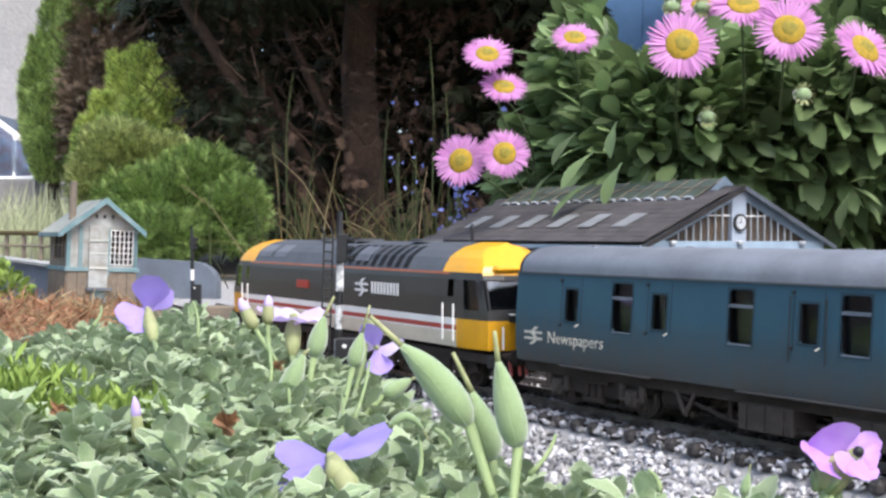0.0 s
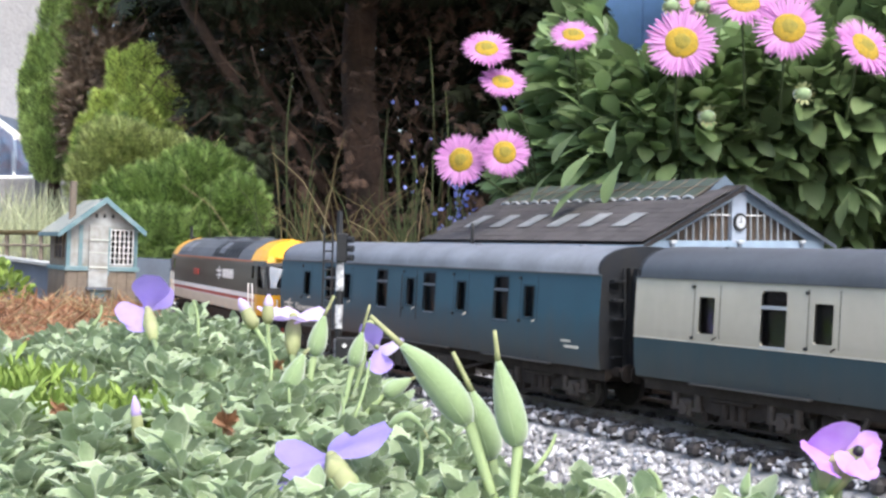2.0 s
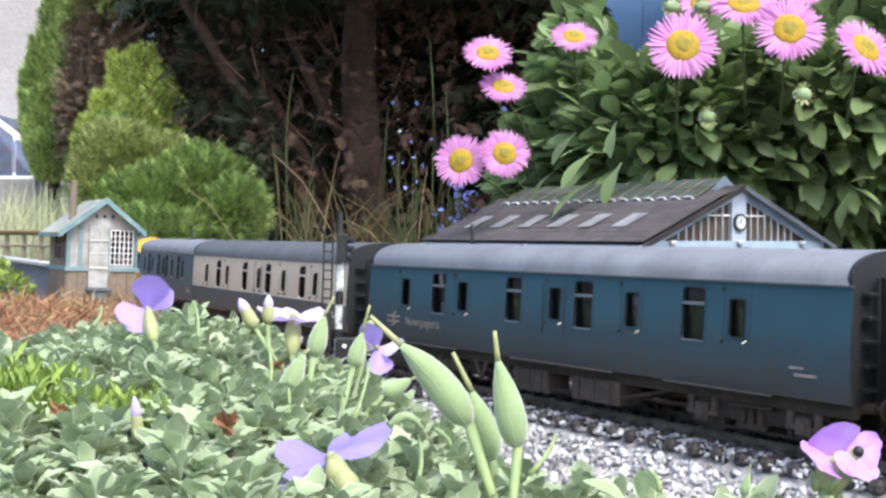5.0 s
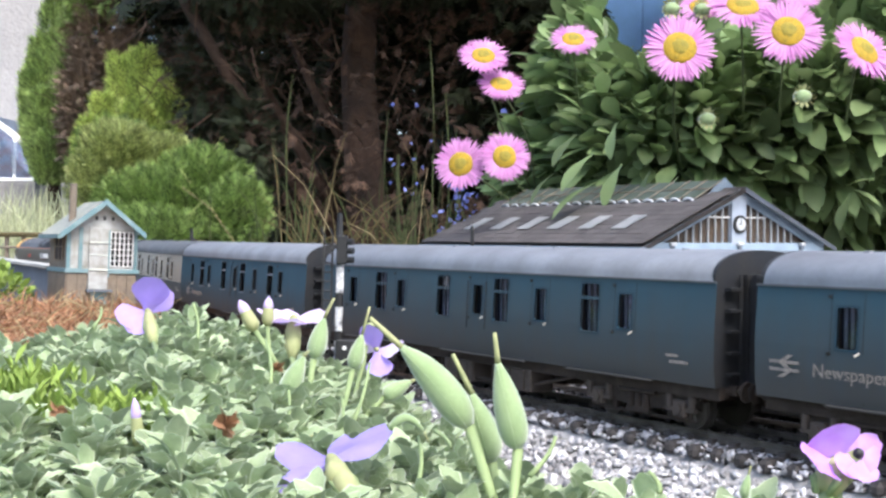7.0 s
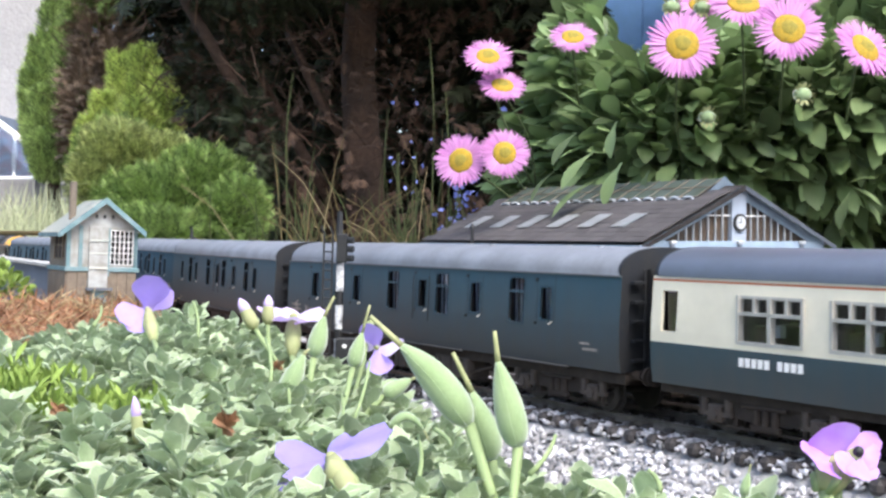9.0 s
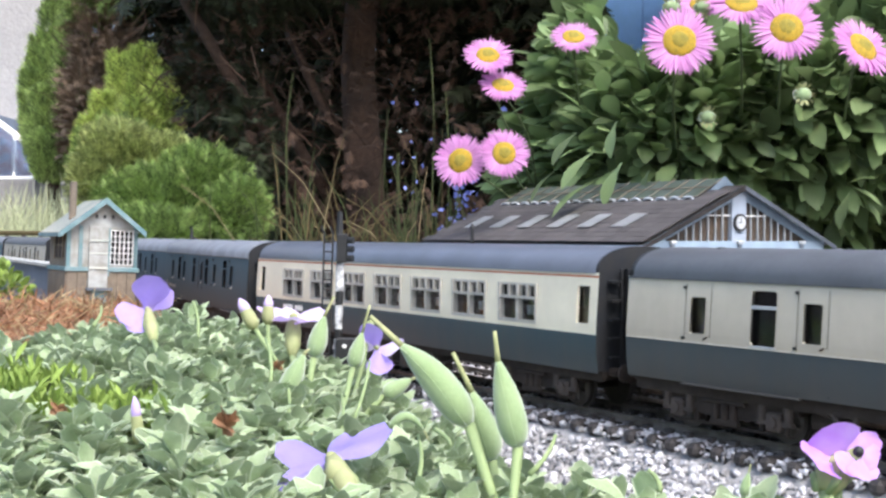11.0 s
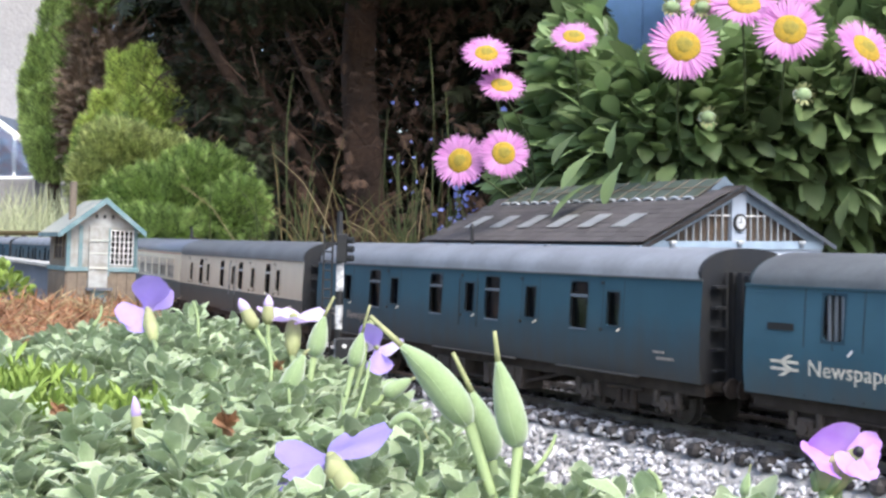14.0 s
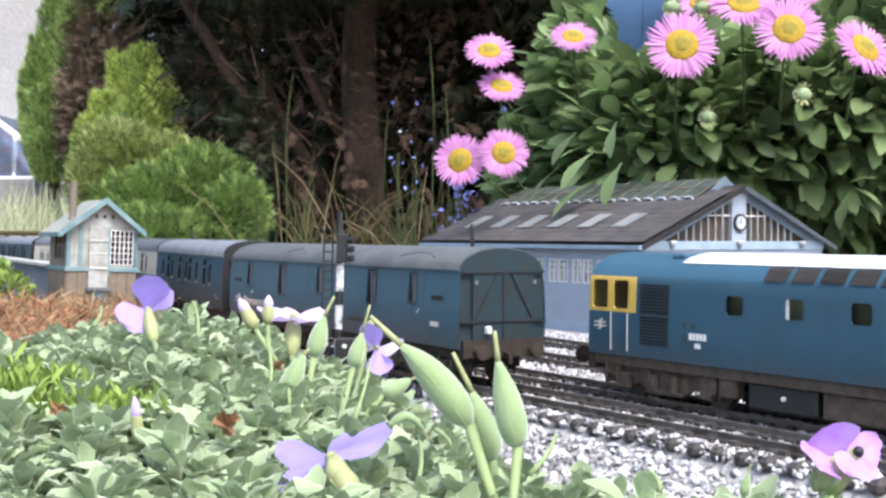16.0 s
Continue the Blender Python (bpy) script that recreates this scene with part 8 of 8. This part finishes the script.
shrub = thing("green_shrub", "fresh green feathery shrub behind the signal box", "shrub")
tagged(scatter_mesh("crown", FINE, cloud([((-0.3802, 1.7000, 0.0863), (0.0982, 0.110, 0.0550)), ((-0.3410, 1.7200, 0.1224), (0.0596, 0.080, 0.0437)), ((-0.4864, 1.8500, 0.1534), (0.0641, 0.100, 0.0641)), ((-0.2725, 1.6200, 0.0772), (0.0337, 0.060, 0.0449)), ((-0.3911, 1.6000, 0.0510), (0.0813, 0.100, 0.0296))], 9000, 0.020, 0.8, 0.6, low=-0.02), "shrub", shrub, "fresh green sprays"), kind="stuff")
tagged(scatter_mesh("new_growth", FINE, cloud([((-0.4680, 1.7800, 0.1701), (0.0576, 0.080, 0.0370)), ((-0.3981, 1.7800, 0.1578), (0.0576, 0.060, 0.0288)), ((-0.4884, 1.7500, 0.1237), (0.0404, 0.060, 0.0485))], 2600, 0.018, 1.0, 0.5, low=-0.02), "shrub_light", shrub, "pale yellow green new growth"), kind="stuff")
tagged(scatter_mesh("loose_blades", blade(widths=(0.012, 0.018, 0.012, 0.003), fold=0.3, droop=0.25), cloud([((-0.4403, 1.7200, 0.1701), (0.07, 0.05, 0.035)), ((-0.3623, 1.6200, 0.1184), (0.10, 0.06, 0.035)), ((-0.3406, 1.6600, 0.1507), (0.05, 0.05, 0.03))], 70, 0.034, 1.0, 0.9, low=-0.02), "shrub_light", shrub, "pale grass blades among the sprays"), kind="stuff")
limb(shrub, [(-0.3752, 1.7500, 0.0087), (-0.3712, 1.7500, 0.0492), (-0.3671, 1.7500, 0.1139)], 0.010, 0.005, "trunk", "thin brown stem")
young = thing("young_conifer", "bright green young conifer in the sun", "tree")
YOUNG = (((-0.5782, 2.3000, 0.1780), (-0.5654, 2.3000, 0.3852), 0.0361), ((-0.5941, 2.3000, 0.1780), (-0.6079, 2.3000, 0.3693), 0.0255), ((-0.5427, 2.2500, 0.1752), (-0.5188, 2.2500, 0.3312), 0.0270), ((-0.5240, 2.2500, 0.1544), (-0.4970, 2.2500, 0.2948), 0.0229), ((-0.5886, 2.2000, 0.1623), (-0.6079, 2.2000, 0.2843), 0.0264), ((-0.6039, 2.2000, 0.1522), (-0.6293, 2.2000, 0.2437), 0.0264), ((-0.5405, 2.1500, 0.1400), (-0.5405, 2.1500, 0.2691), 0.0338), ((-0.5107, 2.1500, 0.1400), (-0.5057, 2.1500, 0.2294), 0.0278), ((-0.6242, 2.2000, 0.1420), (-0.6425, 2.2000, 0.2111), 0.0183))
tagged(scatter_mesh("crown", FINE, plumes(YOUNG, 5200, 0.030), "conifer_lit", young, "bright yellow green plumes"), kind="stuff")
limb(young, [(-0.5782, 2.3000, 0.0398), (-0.5782, 2.3000, 0.1992), (-0.5697, 2.3000, 0.3374)], 0.012, 0.005, "trunk", "brown stem")
column = thing("conifer_column", "narrow bright green conifer by the house", "tree")
COLUMN = (((-1.0189, 3.2000, 0.1975), (-0.9967, 3.2000, 0.7742), 0.0503), ((-1.0336, 3.2000, 0.1975), (-1.0529, 3.2000, 0.5376), 0.0384), ((-1.0393, 3.1500, 0.2243), (-1.0568, 3.1500, 0.4427), 0.0291), ((-0.9782, 3.1500, 0.2243), (-0.9549, 3.1500, 0.6028), 0.0349), ((-0.9819, 3.2000, 0.2123), (-0.9553, 3.2000, 0.7003), 0.0296), ((-0.9942, 3.1000, 0.1786), (-1.0114, 3.1000, 0.3935), 0.0372), ((-0.9684, 3.1000, 0.1786), (-0.9627, 3.1000, 0.4078), 0.0344), ((-0.9852, 3.0500, 0.1766), (-0.9852, 3.0500, 0.2753), 0.0338), ((-0.9745, 3.2000, 0.7003), (-0.9375, 3.2000, 0.8038), 0.0384))
tagged(scatter_mesh("crown", FINE, plumes(COLUMN, 7500, 0.045, 0.3), "conifer_mid", column, "upright green sprays"), kind="stuff")
limb(column, [(-1.0189, 3.2000, 0.0201), (-1.0189, 3.2000, 0.3010), (-1.0041, 3.2000, 0.6411)], 0.02, 0.01, "trunk", "brown stem")
dead = thing("dying_conifer", "half dead brown conifer with bare twigs", "tree")
tagged(scatter_mesh("crown", FINE, cloud([((-0.8235, 3.0000, 0.5489), (0.0762, 0.120, 0.0970)), ((-0.8651, 3.0000, 0.3548), (0.0555, 0.100, 0.1525)), ((-0.7757, 2.9500, 0.4452), (0.0545, 0.100, 0.0818))], 3200, 0.036, 0.2, 0.9), "twig_pale", dead, "dead brown sprays"), kind="stuff")
DRY = blade(widths=(0.018, 0.016, 0.012, 0.004), fold=0.3, droop=0.2)
tagged(scatter_mesh("twig_mass", DRY, cloud([((-0.8166, 2.9500, 0.4997), (0.0682, 0.100, 0.0818)), ((-0.8438, 2.9500, 0.3361), (0.0477, 0.100, 0.1091))], 300, 0.085, 1.1, 0.6), "twig_pale", dead, "bleached bare twigs"), kind="stuff")
tagged(scatter_mesh("tip_foliage", FINE, cloud([((-0.7893, 2.9500, 0.6224), (0.0682, 0.100, 0.0409)), ((-0.8643, 2.9500, 0.5951), (0.0341, 0.080, 0.0545))], 500, 0.035, 0.8, 0.6), "conifer_mid", dead, "last green tips"), kind="stuff")
limb(dead, [(-0.8304, 3.0000, -0.0233), (-0.8304, 3.0000, 0.2817), (-0.8262, 3.0000, 0.6838)], 0.025, 0.012, "trunk", "grey brown stem")
pale = thing("seeding_grass", "pale seeding grass at the garden edge", "grass", kind="stuff")
pg = []
for _ in range(3000):
    p = Vector((prng.uniform(-1.05, -0.50), prng.uniform(2.0, 2.9), prng.uniform(-0.02, 0.075)))
    pg.append(turned(p, (prng.gauss(0, 0.3), prng.gauss(0, 0.3), 1), prng.uniform(0, 6), prng.uniform(0.04, 0.10), 0.17))
scatter_mesh("blades", blade(widths=(0.05, 0.06, 0.05, 0.01)), pg, "pale_grass", pale)


# ---- house wall, cold frame and blue backing boards in the distance ----
house = thing("house", "grey pebbledashed house wall with a low tiled lean-to", "house")
part("wall", boxes((-5.2, -2.42, 7.6, 7.9, -0.05, 3.2)), "render_wall", house, "grey pebbledashed wall")
bm = bmesh.new()
prism(bm, [(-5.2, 0.98), (-2.49, 0.72), (-2.49, 0.66), (-5.2, 0.90)], 6.6, 7.6)
part("lean_to_roof", bm, "roof_tile", house, "grey tiled lean-to roof")
part("lean_to_wall", boxes((-5.0, -2.52, 6.8, 7.6, -0.05, 0.70)), "brick_red", house, "dark red brick lean-to")
frame_thing = thing("cold_frame", "white framed glass cold frame", "cold frame")
bm = bmesh.new()
fa, fb, fc, fd = Vector((-1.4041, 3.6000, 0.4506)), Vector((-1.2011, 3.6000, 0.3018)), Vector((-1.1677, 3.5000, 0.2091)), Vector((-1.3651, 3.5000, 0.2083))
for a, b in ((fa, fb), (fb, fc), (fc, fd), (fa, fd)):
    rod(bm, a, b, 0.010, n=6)
for k in (0.35, 0.7):
    rod(bm, fa.lerp(fb, k), fd.lerp(fc, k), 0.006, n=6)
part("frame", bm, "white", frame_thing, "white frame")
bm = bmesh.new()
bm.faces.new([bm.verts.new(p) for p in (fa, fb, fc, fd)])
bmesh.ops.solidify(bm, geom=bm.faces[:], thickness=0.003)
part("pane", bm, "glass", frame_thing)
part("pot_row", boxes(*[(fd.x + 0.02 + 0.035 * k, fd.x + 0.045 + 0.035 * k, 3.62, 3.66, -0.02, 0.10 + 0.05 * (k % 3)) for k in range(5)], bevel=0.003), "brick_red", frame_thing, "clay pots inside")
# panel added behind the pane to block the bright view through it
bm = bmesh.new()
off = Vector((0, 0.025, -0.012))
bm.faces.new([bm.verts.new(p + off) for p in (fa, fb, fc, fd)])
bmesh.ops.solidify(bm, geom=bm.faces[:], thickness=0.01)
part("mottled_panel", bm, "clutter", frame_thing, "mottled red and blue panel added under the glass")
part("base", boxes((fd.x, fc.x + 0.01, 3.47, 3.75, -0.03, fd.z)), "render_wall", frame_thing)

# boards added for the bright blue patch seen through the gap
backing = thing("blue_backing", "bright blue boards added to show through the bush", "fence")
for k in range(12):
    part("board", boxes((0.15 + 0.121 * k, 0.15 + 0.121 * k + 0.118, 3.9, 3.93, -0.03, 1.5)), "fence_blue", backing)
# backdrop foliage added to close the horizon and keep the gaps dark
hedge = thing("hedge", "dense dark hedge added as a backdrop to close the garden", "hedge")
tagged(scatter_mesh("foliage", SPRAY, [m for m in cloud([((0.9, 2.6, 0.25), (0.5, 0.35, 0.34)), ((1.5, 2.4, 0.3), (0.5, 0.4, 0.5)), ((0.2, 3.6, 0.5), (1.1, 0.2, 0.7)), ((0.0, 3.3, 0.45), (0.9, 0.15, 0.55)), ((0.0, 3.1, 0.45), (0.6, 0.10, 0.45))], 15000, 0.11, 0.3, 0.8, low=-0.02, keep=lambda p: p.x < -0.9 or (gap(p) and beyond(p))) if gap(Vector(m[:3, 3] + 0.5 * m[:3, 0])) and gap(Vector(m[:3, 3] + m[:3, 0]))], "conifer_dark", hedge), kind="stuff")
for x in (0.2, 0.7, 1.2):
    limb(hedge, [Vector((x, 2.9, -0.03)), Vector((x + 0.03, 2.9, 0.3)), Vector((x - 0.02, 2.9, 0.7))], 0.03, 0.015, "trunk", "dark hedge stem")


def motions():
    for v, s0, half in TRAIN:
        rows = []
        for t in np.arange(0.0, 16.01, 0.25):
            d = float(np.interp(t, [a for a, _ in TRAVEL], [b for _, b in TRAVEL]))
            rows.append((float(t), rides(s0 + d, half)))
        walk(v, rows)
    way = lambda t: float(np.interp(t, [a for a, _ in TRAVEL], [b for _, b in TRAVEL]))
    start = {v: s0 for v, s0, _ in TRAIN}
    # bogies follow the curve, wheels roll
    for b, v, x in BOGIES:
        half = 0.075
        rows = []
        for t in np.arange(0.0, 16.01, 0.5):
            s = start[v] + way(t)
            d = on_line(s + half) - on_line(s - half)
            rows.append((float(t), pose(x, 0, 0, 0, 0, 90 + math.degrees(heading(s + x)) - math.degrees(math.atan2(d.y, d.x)))))
        walk(b, rows)
    for w, x, r in WHEELS:
        walk(w, [(k / 30, pose(x, 0, r, 0, math.degrees(way(k / 30) / r), 0)) for k in range(0, 481)])
    for v, at, sway in DAISIES:
        walk(v, [(float(t), Matrix.Translation(at + Vector((dx, 0, dz)) / 1000)) for t, dx, dz in sway])


motions()
